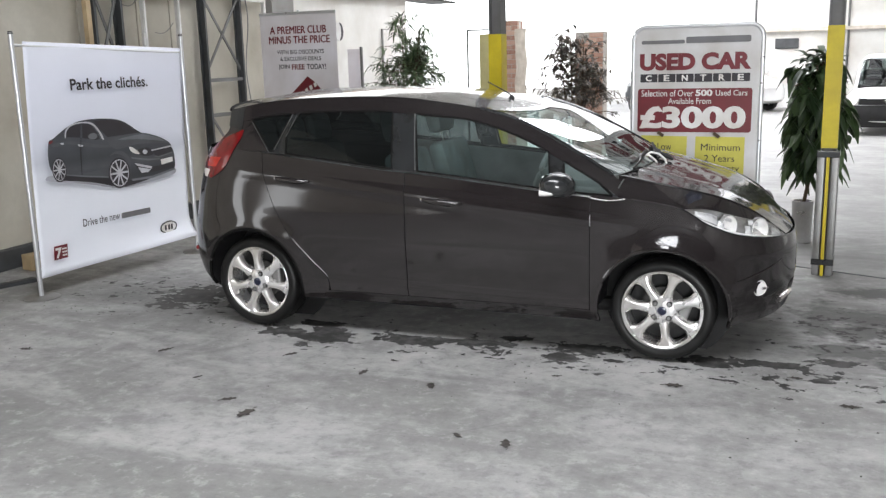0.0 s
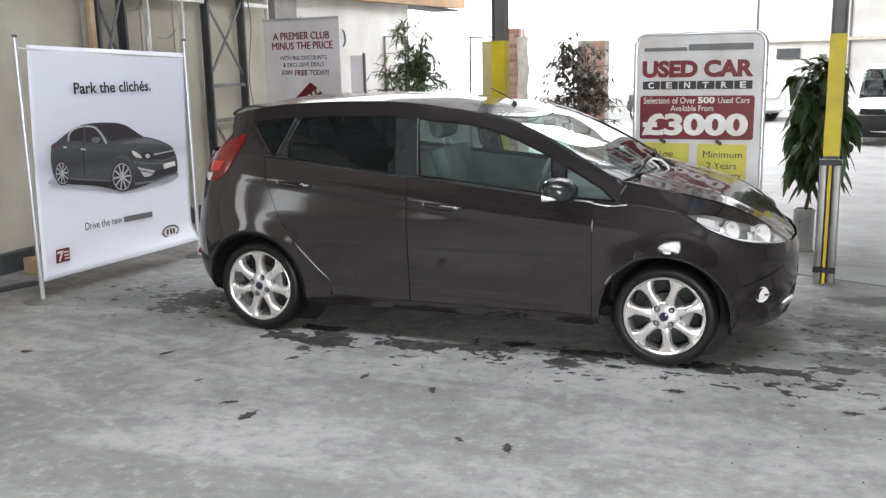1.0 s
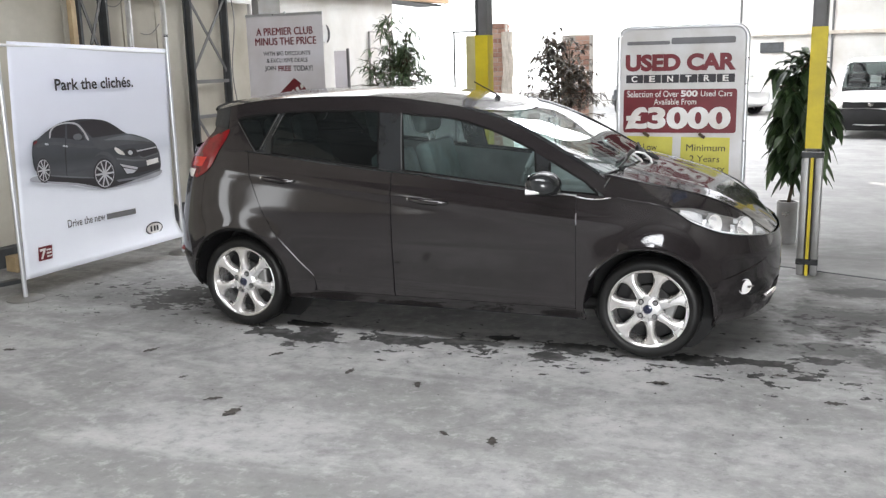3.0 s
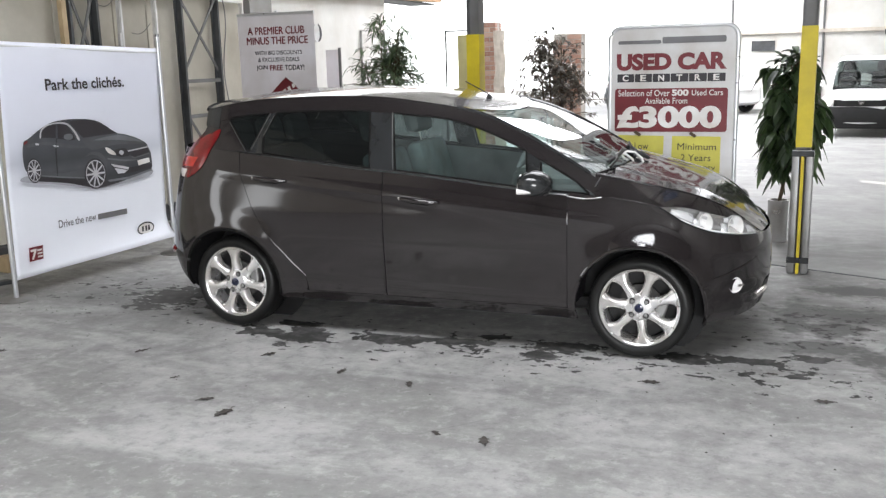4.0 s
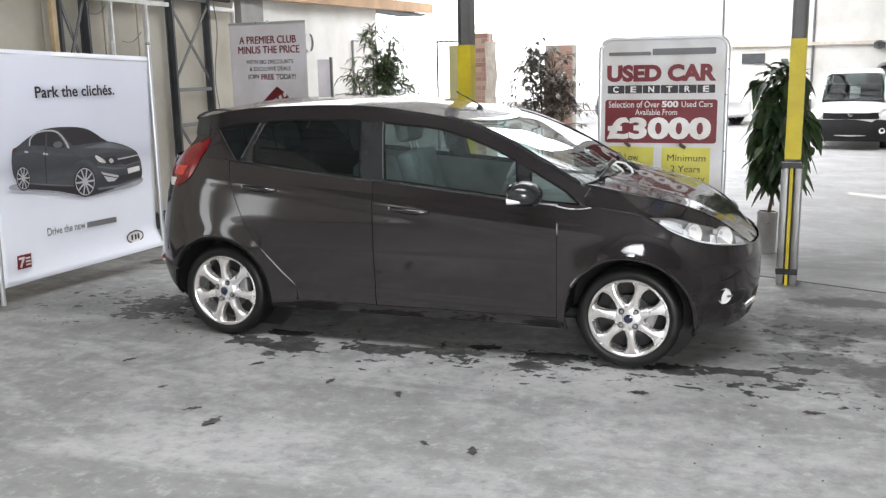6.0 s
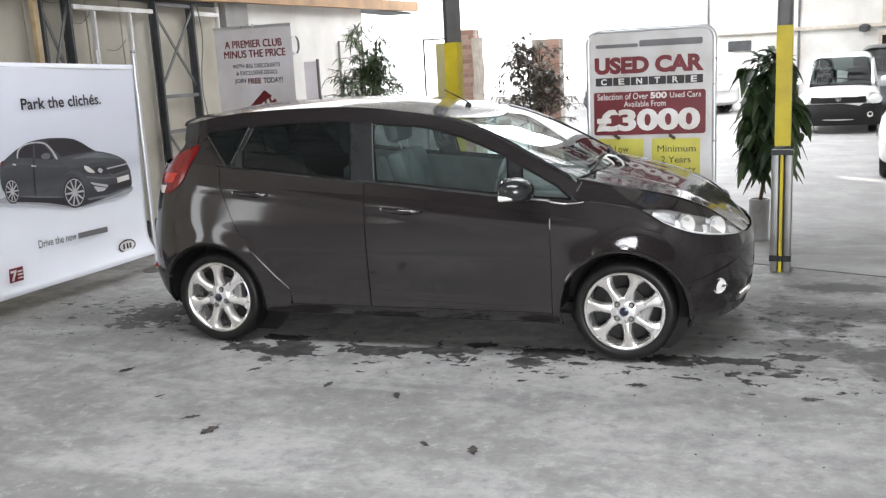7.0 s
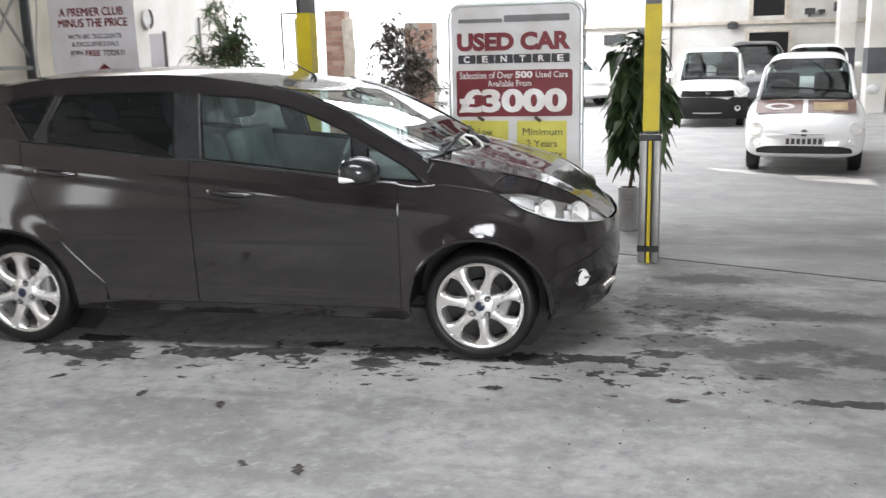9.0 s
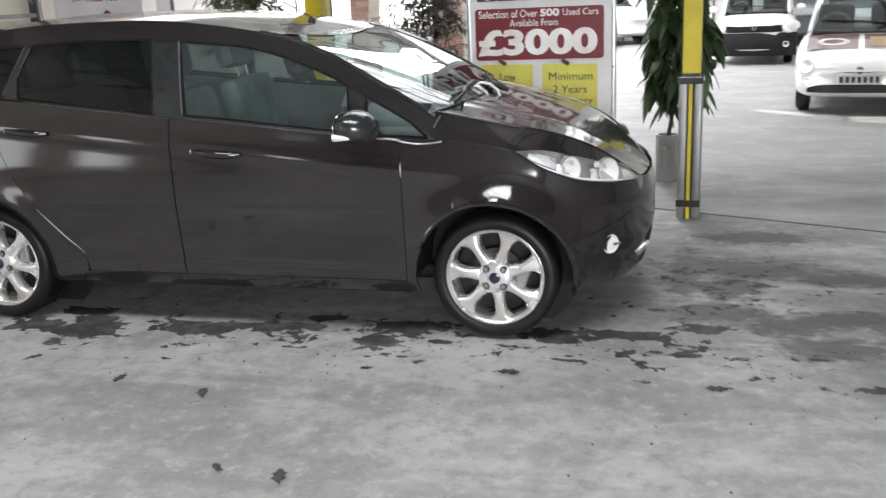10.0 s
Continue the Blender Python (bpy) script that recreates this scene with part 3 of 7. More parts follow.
structure("ceiling_front", roof_sheet(-7.1, -13.1, 11.1, 1.5, FRONT_ROOF, [(lx - sx / 2, ly - sy / 2, lx + sx / 2, ly + sy / 2) for lx, ly, sx, sy, _ in FRONT_LIGHTS] + [(1.95, -5.30, 2.50, -4.62)]), "roof", "dark sheet roof of the front bay with rooflights", "ceiling")
structure("ceiling_hall", roof_sheet(-7.1, 1.5, 9.6, 22.4, HALL_ROOF, [(-1.3, 2.75, 3.2, 9.25), (3.4, 2.75, 6.4, 9.25), (-1.3, 11.0, 1.7, 20.0), (3.7, 11.0, 6.7, 20.0)]), "white_wall", "white painted hall roof with long rooflights", "ceiling")
structure("wall_gable", box(18.2, 0.12, 1.2, 2.0, 1.5, FRONT_ROOF), "roof", "strip of sheet between the two roofs", "wall")

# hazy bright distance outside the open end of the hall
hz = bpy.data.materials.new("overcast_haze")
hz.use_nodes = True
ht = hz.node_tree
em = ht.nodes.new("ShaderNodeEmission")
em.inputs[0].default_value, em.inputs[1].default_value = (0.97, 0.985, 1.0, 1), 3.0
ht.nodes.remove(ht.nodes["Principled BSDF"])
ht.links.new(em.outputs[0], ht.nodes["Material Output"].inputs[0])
tagged(part("backdrop", grid(lambda u, v: (-38 + 76 * u, 39.0 + 0.0 * v, -0.5 + 22 * v), 4, 2), hz), "bright white overcast sky outside", "backdrop", kind="structure")
tagged(part("backdrop", grid(lambda u, v: (-38.0, -38 + 77 * u, -0.5 + 22 * v), 4, 2), hz), "bright white overcast sky outside", "backdrop", kind="structure")

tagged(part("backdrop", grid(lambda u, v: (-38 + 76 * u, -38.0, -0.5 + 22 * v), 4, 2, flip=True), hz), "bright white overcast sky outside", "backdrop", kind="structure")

for lx, ly, sx, sy, _ in FRONT_LIGHTS:
    gb = thing("glazing_bars", "dark glazing bars of a front rooflight", "glazing bars", pose(lx, ly, FRONT_ROOF - 0.05), "rooflight glazing bars")
    for k in range(1, 8):
        part("bar", box(0.035, sy + 0.1, 0.05, -sx / 2 + sx * k / 8, 0, 0), "dark_steel", gb)
    for f in (-0.17, 0.17):
        part("cross_bar", box(sx, 0.03, 0.03, 0, sy * f, -0.028), "dark_steel", gb)

# opaque panes added unseen over the rooflights to block the sun; one in the hall is cracked and lets a streak through


def roof_blocker(outline, z):
    b = plate(outline, 0.02)
    bmesh.ops.transform(b, matrix=Matrix.Translation((0, 0, z)) @ Matrix.Rotation(-math.pi / 2, 4, "X"), verts=b.verts)
    return structure("rooflight_blocker", b, "sign", "unseen opaque white rooflight pane, added to block the sun", "rooflight pane")


for lx, ly, sx, sy, _ in FRONT_LIGHTS:
    roof_blocker([(lx - sx / 2 - 0.1, ly - sy / 2 - 0.1), (lx + sx / 2 + 0.1, ly - sy / 2 - 0.1), (lx + sx / 2 + 0.1, ly + sy / 2 + 0.1), (lx - sx / 2 - 0.1, ly + sy / 2 + 0.1)], FRONT_ROOF + 0.14)
for x0, y0, x1, y1 in ((-1.4, 2.65, 3.25, 9.35), (-1.4, 10.9, 1.8, 20.1), (3.6, 10.9, 6.8, 20.1)):
    roof_blocker([(x0, y0), (x1, y0), (x1, y1), (x0, y1)], HALL_ROOF + 0.14)
roof_blocker([(3.3, 2.65), (5.0, 2.65), (4.95, 2.74), (4.275, 3.15), (3.43, 4.0), (3.3, 4.1)], HALL_ROOF + 0.14)
roof_blocker([(5.06, 2.65), (6.5, 2.65), (6.5, 9.35), (3.3, 9.35), (3.3, 4.35), (3.48, 4.20), (4.275, 3.60), (5.05, 3.22)], HALL_ROOF + 0.14)

# ---------- the dark hatchback ----------
WB, AXLE, ARCH_R = 2.489, 0.288, 0.344
width_at = smooth([0.14, 0.20, 0.28, 0.38, 0.50, 0.62, 0.74, 0.84, 0.95, 1.05, 1.15], [0.735, 0.792, 0.829, 0.838, 0.848, 0.856, 0.856, 0.848, 0.832, 0.812, 0.785])
nose_at = smooth([0.14, 0.20, 0.30, 0.42, 0.54, 0.64, 0.72, 0.85, 1.0], [3.04, 3.095, 3.128, 3.145, 3.145, 3.125, 3.10, 3.04, 2.95])
tail_at = smooth([0.14, 0.22, 0.32, 0.45, 0.60, 0.75, 0.90, 1.00, 1.15], [-0.42, -0.52, -0.635, -0.672, -0.655, -0.62, -0.585, -0.55, -0.50])
belt = smooth([-0.60, 0.05, 0.142, 0.585, 0.944, 1.113, 1.622, 1.926, 2.275, 2.32], [1.125, 1.10, 1.090, 1.040, 1.003, 0.990, 0.937, 0.905, 0.877, 0.872])
fender_top = smooth([2.08, 2.266, 2.483, 2.57, 2.628, 2.686, 2.77, 2.84, 2.963, 3.05, 3.10, 3.16], [0.907, 0.888, 0.855, 0.836, 0.805, 0.766, 0.725, 0.697, 0.667, 0.649, 0.638, 0.628])
sill_z = smooth([-0.65, -0.3, 0.35, 0.6, 2.0, 2.2, 2.78, 2.95, 3.08, 3.16], [0.30, 0.235, 0.215, 0.208, 0.208, 0.21, 0.212, 0.205, 0.212, 0.25])
roof_edge = smooth([-0.30, -0.17, -0.043, 0.142, 0.331, 0.556, 0.777, 0.993, 1.206, 1.379, 1.584, 1.753, 1.921, 2.082, 2.239, 2.32], [1.325, 1.345, 1.370, 1.398, 1.411, 1.417, 1.418, 1.408, 1.384, 1.359, 1.314, 1.251, 1.168, 1.078, 0.982, 0.915])
roof_mid = smooth([-0.55, -0.34, -0.10, 0.21, 0.62, 1.02, 1.29, 1.51, 1.62], [1.33, 1.375, 1.418, 1.450, 1.455, 1.435, 1.40, 1.345, 1.305])
FX, RX = 2.0, 0.12


def half_width(x, z):
    """Half the body's width at a station x and height z, below the windows."""
    w = width_at(z)
    crease = 0.98 - 0.10 * x - z
    w += 0.010 * math.exp(-((crease / 0.035) ** 2)) * min(1, max(0, (2.5 - x) / 0.4)) * min(1, max(0, (x + 0.3) / 0.4))
    low = z - (0.345 - 0.02 * x)
    w += 0.007 * math.exp(-((low / 0.022) ** 2)) * min(1, max(0, (2.3 - x) / 0.3)) * min(1, max(0, (x - 0.3) / 0.3))
    if x > 2.1 and z > 0.60:
        w -= 0.012 * ((z - 0.60) / 0.25) ** 1.8 * min(1, (x - 2.1) / 0.3)
    if x > 2.1:
        w -= 0.022 * min(1, (x - 2.1) / 0.40)
    for cx in (0.0, WB):
        d = math.hypot(x - cx, z - AXLE) - ARCH_R
        if abs(d) < 0.25:
            if cx:
                w += 0.048 * (0.25 + 0.75 * min(1, max(0, (x - 2.33) / 0.22))) * (1 - math.tanh((d - 0.038) / 0.052))
            else:
                w += 0.018 * math.exp(-((d / 0.08) ** 2))
    if x > FX:
        k = min(1, (x - FX) / (nose_at(z) - FX))
        w *= (1 - k**4.6) ** (1 / 2.2)
    elif x < RX:
        k = min(1, (RX - x) / (RX - tail_at(z)))
        w *= (1 - k**4.2) ** (1 / 2.4)
    return w


def cabin_y(x, z):
    """Half width of the glasshouse."""
    zb = belt(x)
    inset = 0.028 * min(1, max(0, (x + 0.1) / 0.3))
    base = half_width(min(max(x, -0.47), 2.0), belt(min(max(x, -0.47), 2.0))) - inset
    if x > 2.0:
        base -= 0.10 * (x - 2.0)
    up = max(0, z - zb)
    return base - 0.30 * up - 0.18 * up * up - (0.10 * up * max(0, -x) / 0.4 if x < 0 else 0)


def side(x, z, out=0.0, s=-1):
    w = half_width(x, z) if z < belt(x) or x > 2.3 else cabin_y(x, z)
    return Vector((x, s * (w + out), z))


def panel(xl, xr, zb, zt, nu, nv, s=-1, out=0.0, gap=0.0013, surf=side, cut=()):
    """A curved panel between two upright edges xl(z), xr(z) and two long edges zb(x), zt(x)."""
    def fn(u, v):
        x = xl(0.6) + u * (xr(0.6) - xl(0.6))
        for _ in range(3):
            z = zb(x) + gap + v * (zt(x) - zb(x) - 2 * gap)
            x = xl(z) + gap + u * (xr(z) - xl(z) - 2 * gap)
        z = zb(x) + gap + v * (zt(x) - zb(x) - 2 * gap)
        return surf(x, z, out, s)

    bm = grid(fn, nu, nv, flip=s > 0)
    for cx in cut:
        for v in bm.verts:
            d = math.hypot(v.co.x - cx, v.co.z - AXLE)
            if abs(d - ARCH_R) < 0.013:
                k = ARCH_R / d
                v.co.x, v.co.z = cx + (v.co.x - cx) * k, AXLE + (v.co.z - AXLE) * k
        bmesh.ops.delete(bm, geom=[f for f in bm.faces if math.hypot(f.calc_center_median().x - cx, f.calc_center_median().z - AXLE) < ARCH_R - 0.004], context="FACES")
    return bm


def const(v):
    return lambda _: v


def nose_panel(s):
    """Front wing and half of the bumper, wrapped round to the middle of the nose."""
    def fn(u, v):
        z = 0.4
        for _ in range(3):
            a = u * math.pi / 2
            n = nose_at(z)
            x = 2.1125 + (n - 2.1125) * math.sin(a)
            z = sill_z(x) + v * (fender_top(x) - sill_z(x))
        w = half_width(x, z) if u < 0.999 else 0
        return (x, s * w, z)

    bm = grid(fn, 74, 40, flip=s > 0)
    for v in bm.verts:
        d = math.hypot(v.co.x - WB, v.co.z - AXLE)
        if abs(d - ARCH_R) < 0.013 and abs(v.co.y) > 0.6:
            k = ARCH_R / d
            v.co.x, v.co.z = WB + (v.co.x - WB) * k, AXLE + (v.co.z - AXLE) * k
    gone = [f for f in bm.faces if abs(f.calc_center_median().y) > 0.55 and math.hypot(f.calc_center_median().x - WB, f.calc_center_median().z - AXLE) < ARCH_R - 0.004]
    bmesh.ops.delete(bm, geom=gone, context="FACES")
    return bm


def tail_panel(s):
    xl = smooth([0.16, 0.255, 0.275, 0.33, 0.45, 0.61, 0.80, 1.0, 1.12], [0.46, 0.49, 0.522, 0.525, 0.42, 0.28, 0.172, 0.105, 0.09])

    def fn(u, v):
        z = 0.6
        for _ in range(3):
            r = tail_at(z)
            x0 = xl(z) - 0.0025
            x = x0 + (r - x0) * math.sin(u * math.pi / 2)
            z = sill_z(x) + v * (belt(x) - sill_z(x))
        w = half_width(x, z) if u < 0.999 else 0
        return (x, s * w, z)

    bm = grid(fn, 60, 44, flip=s < 0)
    for v in bm.verts:
        d = math.hypot(v.co.x, v.co.z - AXLE)
        if abs(d - ARCH_R) < 0.012 and abs(v.co.y) > 0.6:
            k = ARCH_R / d
            v.co.x, v.co.z = v.co.x * k, AXLE + (v.co.z - AXLE) * k
    gone = [f for f in bm.faces if abs(f.calc_center_median().y) > 0.6 and math.hypot(f.calc_center_median().x, f.calc_center_median().z - AXLE) < ARCH_R - 0.004]
    bmesh.ops.delete(bm, geom=gone, context="FACES")
    return bm


REAR_DOOR_EDGE = smooth([0.16, 0.33, 0.45, 0.61, 0.80, 1.0, 1.12], [0.535, 0.525, 0.42, 0.28, 0.172, 0.105, 0.09])


def bonnet_edge(k):
    """The bonnet's side edge from the scuttle (0) to the nose (1): x, half width, z."""
    xs = (0, 0.25, 0.46, 0.60, 0.77, 0.88, 1)
    return (smooth(xs, (2.232, 2.460, 2.633, 2.748, 2.893, 2.980, 3.083))(k), smooth(xs, (0.690, 0.645, 0.595, 0.555, 0.485, 0.415, 0.305))(k), smooth(xs, (0.990, 0.942, 0.900, 0.867, 0.800, 0.733, 0.639))(k))


def bonnet_mid(k):
    xs = (0, 0.3, 0.55, 0.75, 0.88, 1)
    return (smooth(xs, (2.335, 2.60, 2.80, 2.95, 3.04, 3.115))(k), smooth(xs, (1.006, 0.933, 0.867, 0.783, 0.708, 0.633))(k))


LAMP_TIP = 0.41
lamp_low_x = smooth([0, 0.25, 0.41, 0.5, 0.6, 0.77, 0.88, 1], [2.255, 2.46, 2.575, 2.66, 2.77, 2.92, 3.015, 3.098])


def front_skin(k, v):
    """The rounded flank between the wing's crease (v = 0) and the bonnet's edge (v = 1)."""
    ex, ey, ez = bonnet_edge(k)
    lx = lamp_low_x(k)
    lz = fender_top(lx)
    lw = half_width(lx, lz)
    return Vector((lx + (ex - lx) * v, lw + (ey + 0.003 - lw) * v ** 1.06, lz + (ez - 0.003 - lz) * v ** 0.92))


lamp_rise = smooth([LAMP_TIP, 0.55, 0.75, 0.9, 1.0], [0.0, 0.50, 0.62, 0.80, 0.97])


def lamp_top(k):
    """How far up the flank the head lamp reaches."""
    return lamp_rise(k) if k > LAMP_TIP else 0.0


def bonnet_point(k, t):
    ex, ey, ez = bonnet_edge(k)
    mx, mz = bonnet_mid(k)
    c = 1 - abs(t) ** 1.8
    ridge = 0.006 * math.exp(-(((abs(t) - 0.62) / 0.07) ** 2)) * (1 - k)
    return (ex + (mx - ex) * c, ey * t, ez + (mz - ez) * c + ridge)


def wheel_unit(name, side_s, steer=0.0):
    """Tyre, seven-spoke alloy rim, brake disc, cap and bolts; its axle along local y, its face towards -y."""
    w = new(name)
    prof = [(0.222, -0.085), (0.231, -0.097), (0.250, -0.102), (0.269, -0.099), (0.284, -0.088), (0.291, -0.072), (0.2935, -0.04), (0.2935, 0.04), (0.289, 0.075), (0.262, 0.095), (0.215, 0.088)]
    tyre = part("tyre", lathe(prof, 72, "Y"), "rubber", w, "black road tyre", True, 60)
    gr = bmesh.new()
    for k in range(64):
        a = 2 * math.pi * k / 64
        for sy in (-1, 1):
            box(0.004, 0.045, 0.006, 0, 0, 0, bm=gr)
            vs = list(gr.verts)[-8:]
            bmesh.ops.transform(gr, verts=vs, matrix=Matrix.Rotation(a, 4, "Y") @ Matrix.Translation((0, sy * 0.045, 0.2895)) @ Matrix.Rotation(0.35 * sy, 4, "Z"))
    tagged(part("tread", gr, "rubber", tyre), kind="stuff")
    rim = part("rim", lathe([(0.206, 0.05), (0.204, -0.04), (0.208, -0.072), (0.2165, -0.086), (0.2175, -0.091), (0.212, -0.0935), (0.203, -0.088), (0.197, -0.078), (0.194, -0.06), (0.194, 0.05)], 72, "Y"), "alloy", w, "silver alloy rim lip", True)
    rim.matrix_basis = Matrix.Diagonal((1.055, 1.0, 1.055, 1.0))
    part("brake_disc", lathe([(0.04, -0.028), (0.125, -0.028), (0.125, -0.010), (0.04, -0.010)], 40, "Y"), "disc", w, "grey steel brake disc", True)
    part("caliper", box(0.06, 0.06, 0.12, 0.115, -0.02, -0.02, 0.012), "steel", w)
    part("wheel_well_back", lathe([(0.001, 0.03), (0.195, 0.03)], 40, "Y"), "plastic", w)
    half = smooth([0.03, 0.06, 0.09, 0.12, 0.15, 0.175, 0.19, 0.203], [0.030, 0.031, 0.0275, 0.0235, 0.0255, 0.037, 0.055, 0.083])
    for k in range(7):
        a = math.pi / 2 + 2 * math.pi * k / 7

        def fn(u, v):
            r = 0.03 + 0.173 * u
            off = (v * 2 - 1)
            h = -0.086 + 0.010 * (1 - u) ** 2 * 0.4 - 0.006 * math.sin(math.pi * u) + 0.024 * abs(off) ** 4
            c = half(r) * off
            return (r * math.cos(a) - c * math.sin(a), h, r * math.sin(a) + c * math.cos(a))

        sp = grid(fn, 12, 8)
        ext = bmesh.ops.extrude_edge_only(sp, edges=[e for e in sp.edges if e.is_boundary])
        for v in ext["geom"]:
            if isinstance(v, bmesh.types.BMVert):
                v.co.y += 0.03
        bmesh.ops.recalc_face_normals(sp, faces=sp.faces)
        part("spoke", sp, "alloy", rim, "", True, 50)
    part("hub", lathe([(0.001, -0.094), (0.04, -0.094), (0.064, -0.090), (0.076, -0.080), (0.080, -0.05)], 36, "Y"), "alloy", rim, "", True)
    part("centre_cap", lathe([(0.001, -0.098), (0.020, -0.0975), (0.0245, -0.095), (0.025, -0.09)], 28, "Y"), "blue", rim, "dark blue oval centre cap", True)
    for k in range(4):
        a = math.pi / 4 + math.pi / 2 * k + 0.3
        hole = lathe([(0.001, -0.0945), (0.014, -0.0945), (0.0165, -0.092), (0.017, -0.085)], 16, "Y")
        bmesh.ops.translate(hole, vec=(0.053 * math.cos(a), 0, 0.053 * math.sin(a)), verts=hole.verts)
        part("bolt_recess", hole, "plastic", rim)
        b = lathe([(0.001, -0.100), (0.009, -0.100), (0.0115, -0.09), (0.0115, -0.086)], 10, "Y")
        bmesh.ops.translate(b, vec=(0.053 * math.cos(a), 0, 0.053 * math.sin(a)), verts=b.verts)
        part("wheel_bolt", b, "steel", rim)
    return w


def seat(parent, x, y, width=0.50):
    s = part("front_seat", box(0.50, width, 0.16, x + 0.06, y, 0.40, 0.05), "seat", parent, "grey fabric front seat", True)
    b = box(0.13, width, 0.62, 0, 0, 0, 0.05)
    bmesh.ops.transform(b, matrix=Matrix.Translation((x - 0.20, y, 0.48)) @ Matrix.Rotation(-0.28, 4, "Y"), verts=b.verts)
    part("seat_back", b, "seat", s, "", True)
    b = box(0.12, 0.31, 0.22, 0, 0, 0, 0.05)
    bmesh.ops.transform(b, matrix=Matrix.Translation((x - 0.40, y, 1.13)) @ Matrix.Rotation(-0.2, 4, "Y"), verts=b.verts)
    part("headrest", b, "cabin", s, "dark padded headrest", True)
    for dy in (-0.06, 0.06):
        part("headrest_post", tube([(x - 0.36, y + dy, 1.02), (x - 0.395, y + dy, 1.16)], 0.005), "steel", s)


def hatchback():
    car = thing("hatchback_car", "dark brown metallic five-door hatchback with silver alloy wheels", "car")
    for s, near in ((-1, True), (1, False)):
        nu = 1.0 if near else 0.5
        part("front_wing", nose_panel(s), "paint", car, "", True)
        part("rear_quarter", tail_panel(s), "paint", car, "", True)
        fd = part("front_door", panel(const(1.043), const(2.110), const(0.272), belt, 44, 36, s), "paint", car, "", True)
        rd = part("rear_door", panel(REAR_DOOR_EDGE, const(1.039), const(0.272), belt, 36, 36, s), "paint", car, "", True)
        part("sill", panel(const(0.36), const(2.115), sill_z, const(0.270), 30, 5, s, -0.006), "paint", car, "", True)
        # dark bodyshell behind the panel gaps
        part("inner_shell", panel(const(0.36), const(2.118), const(0.2), lambda x: belt(x) - 0.005, 24, 10, s, -0.016), "plastic", car, "", True)
        part("inner_quarter", panel(const(-0.38), const(0.42), const(0.66), lambda x: belt(x) - 0.006, 10, 6, s, -0.03), "plastic", car, "dark inner side trim", True)
        # strip between the wing and the bonnet
        def shoulder(u, v):
            k = u
            p = front_skin(k, lamp_top(k) + (1 - lamp_top(k)) * v)
            return (p.x, s * p.y, p.z)
        part("wing_shoulder", grid(shoulder, 48, 10, flip=s > 0), "paint", car, "", True)
        edge = [bonnet_edge(k) for k in np.linspace(0, 0.9, 40)]
        part("bonnet_lip", tube([(x, s * (y + 0.001), z - 0.001) for x, y, z in edge], 0.0045, 8), "paint", car, "", True)
        crease = [front_skin(k, 0.0) for k in np.linspace(0.08, LAMP_TIP, 24)]
        part("wing_crease", tube([(p.x, s * (p.y - 0.001), p.z) for p in crease], 0.004, 8), "paint", car, "", True)
        part("pillar_seam", tube([(2.250, s * 0.800, 0.935), (2.262, s * 0.793, 0.958), (2.276, s * 0.782, 0.982)], 0.0035, 6), "edge_grey", car, "pale seam at the foot of the pillar")
        # short bright tube paints a small glint beside the door gap
        part("wing_edge", tube([side(2.1125, z, 0.001, s) for z in np.linspace(0.735, 0.80, 7)], 0.0028, 6, taper=[0.3, 0.8, 1, 1, 1, 0.8, 0.3]), "alu", car, "bright line painted as the glint on the wing by the door gap")
        # head lamp: bowl, two reflectors and a clear lens
        def lamp_at(u, v, deep=0.0):
            k = LAMP_TIP + u * (0.995 - LAMP_TIP)
            p = front_skin(k, v * lamp_top(k))
            return (p.x - deep * 0.5, s * (p.y + 0.008 * math.sin(math.pi * v) * math.sin(math.pi * u) - deep * 0.85), p.z - deep * 0.25)
        hl = part("headlight", grid(lambda u, v: lamp_at(u, v, 0.012 + 0.060 * math.sin(math.pi * min(1, u * 1.1)) ** 0.5 * math.sin(math.pi * v) ** 0.5), 24, 10, flip=s > 0), "lamp_housing", car, "clear headlight with bright reflectors", True)
        for u, v, r in ((0.42, 0.42, 0.050), (0.72, 0.5, 0.056)):
            c = Vector(lamp_at(u, v, 0.03))
            d = Vector((0.75, s * 0.65, 0.1))
            bowl = lathe([(0.006, -0.035), (r * 0.45, -0.026), (r * 0.8, -0.008), (r, 0.012), (r * 1.08, 0.010)], 24)
            bmesh.ops.transform(bowl, matrix=Matrix.Translation(c) @ d.to_track_quat("Z", "Y").to_matrix().to_4x4(), verts=bowl.verts)
            part("reflector", bowl, "lamp_bowl", hl, "", True)
            rim_r = lathe([(r * 1.05, 0.008), (r * 1.10, 0.014), (r * 1.16, 0.010), (r * 1.16, -0.01)], 24)
            bmesh.ops.transform(rim_r, matrix=Matrix.Translation(c) @ d.to_track_quat("Z", "Y").to_matrix().to_4x4(), verts=rim_r.verts)
            part("reflector_bezel", rim_r, "steel", hl, "", True)
        # stepped mirror chambers along the lamp, and a bright lip along its lower edge
        for u0, u1, lo_v, hi_v, sink in ((0.12, 0.30, 0.22, 0.72, 0.012), (0.31, 0.37, 0.12, 0.50, 0.020), (0.36, 0.44, 0.62, 0.92, 0.016), (0.57, 0.63, 0.12, 0.58, 0.018), (0.60, 0.70, 0.66, 0.92, 0.014), (0.83, 0.93, 0.18, 0.80, 0.014)):

            def chamber(p, q):
                return lamp_at(u0 + (u1 - u0) * p, lo_v + (hi_v - lo_v) * q, sink - 0.010 * math.sin(math.pi * p) * (0.3 + q) - 0.006 * math.sin(math.pi * q))

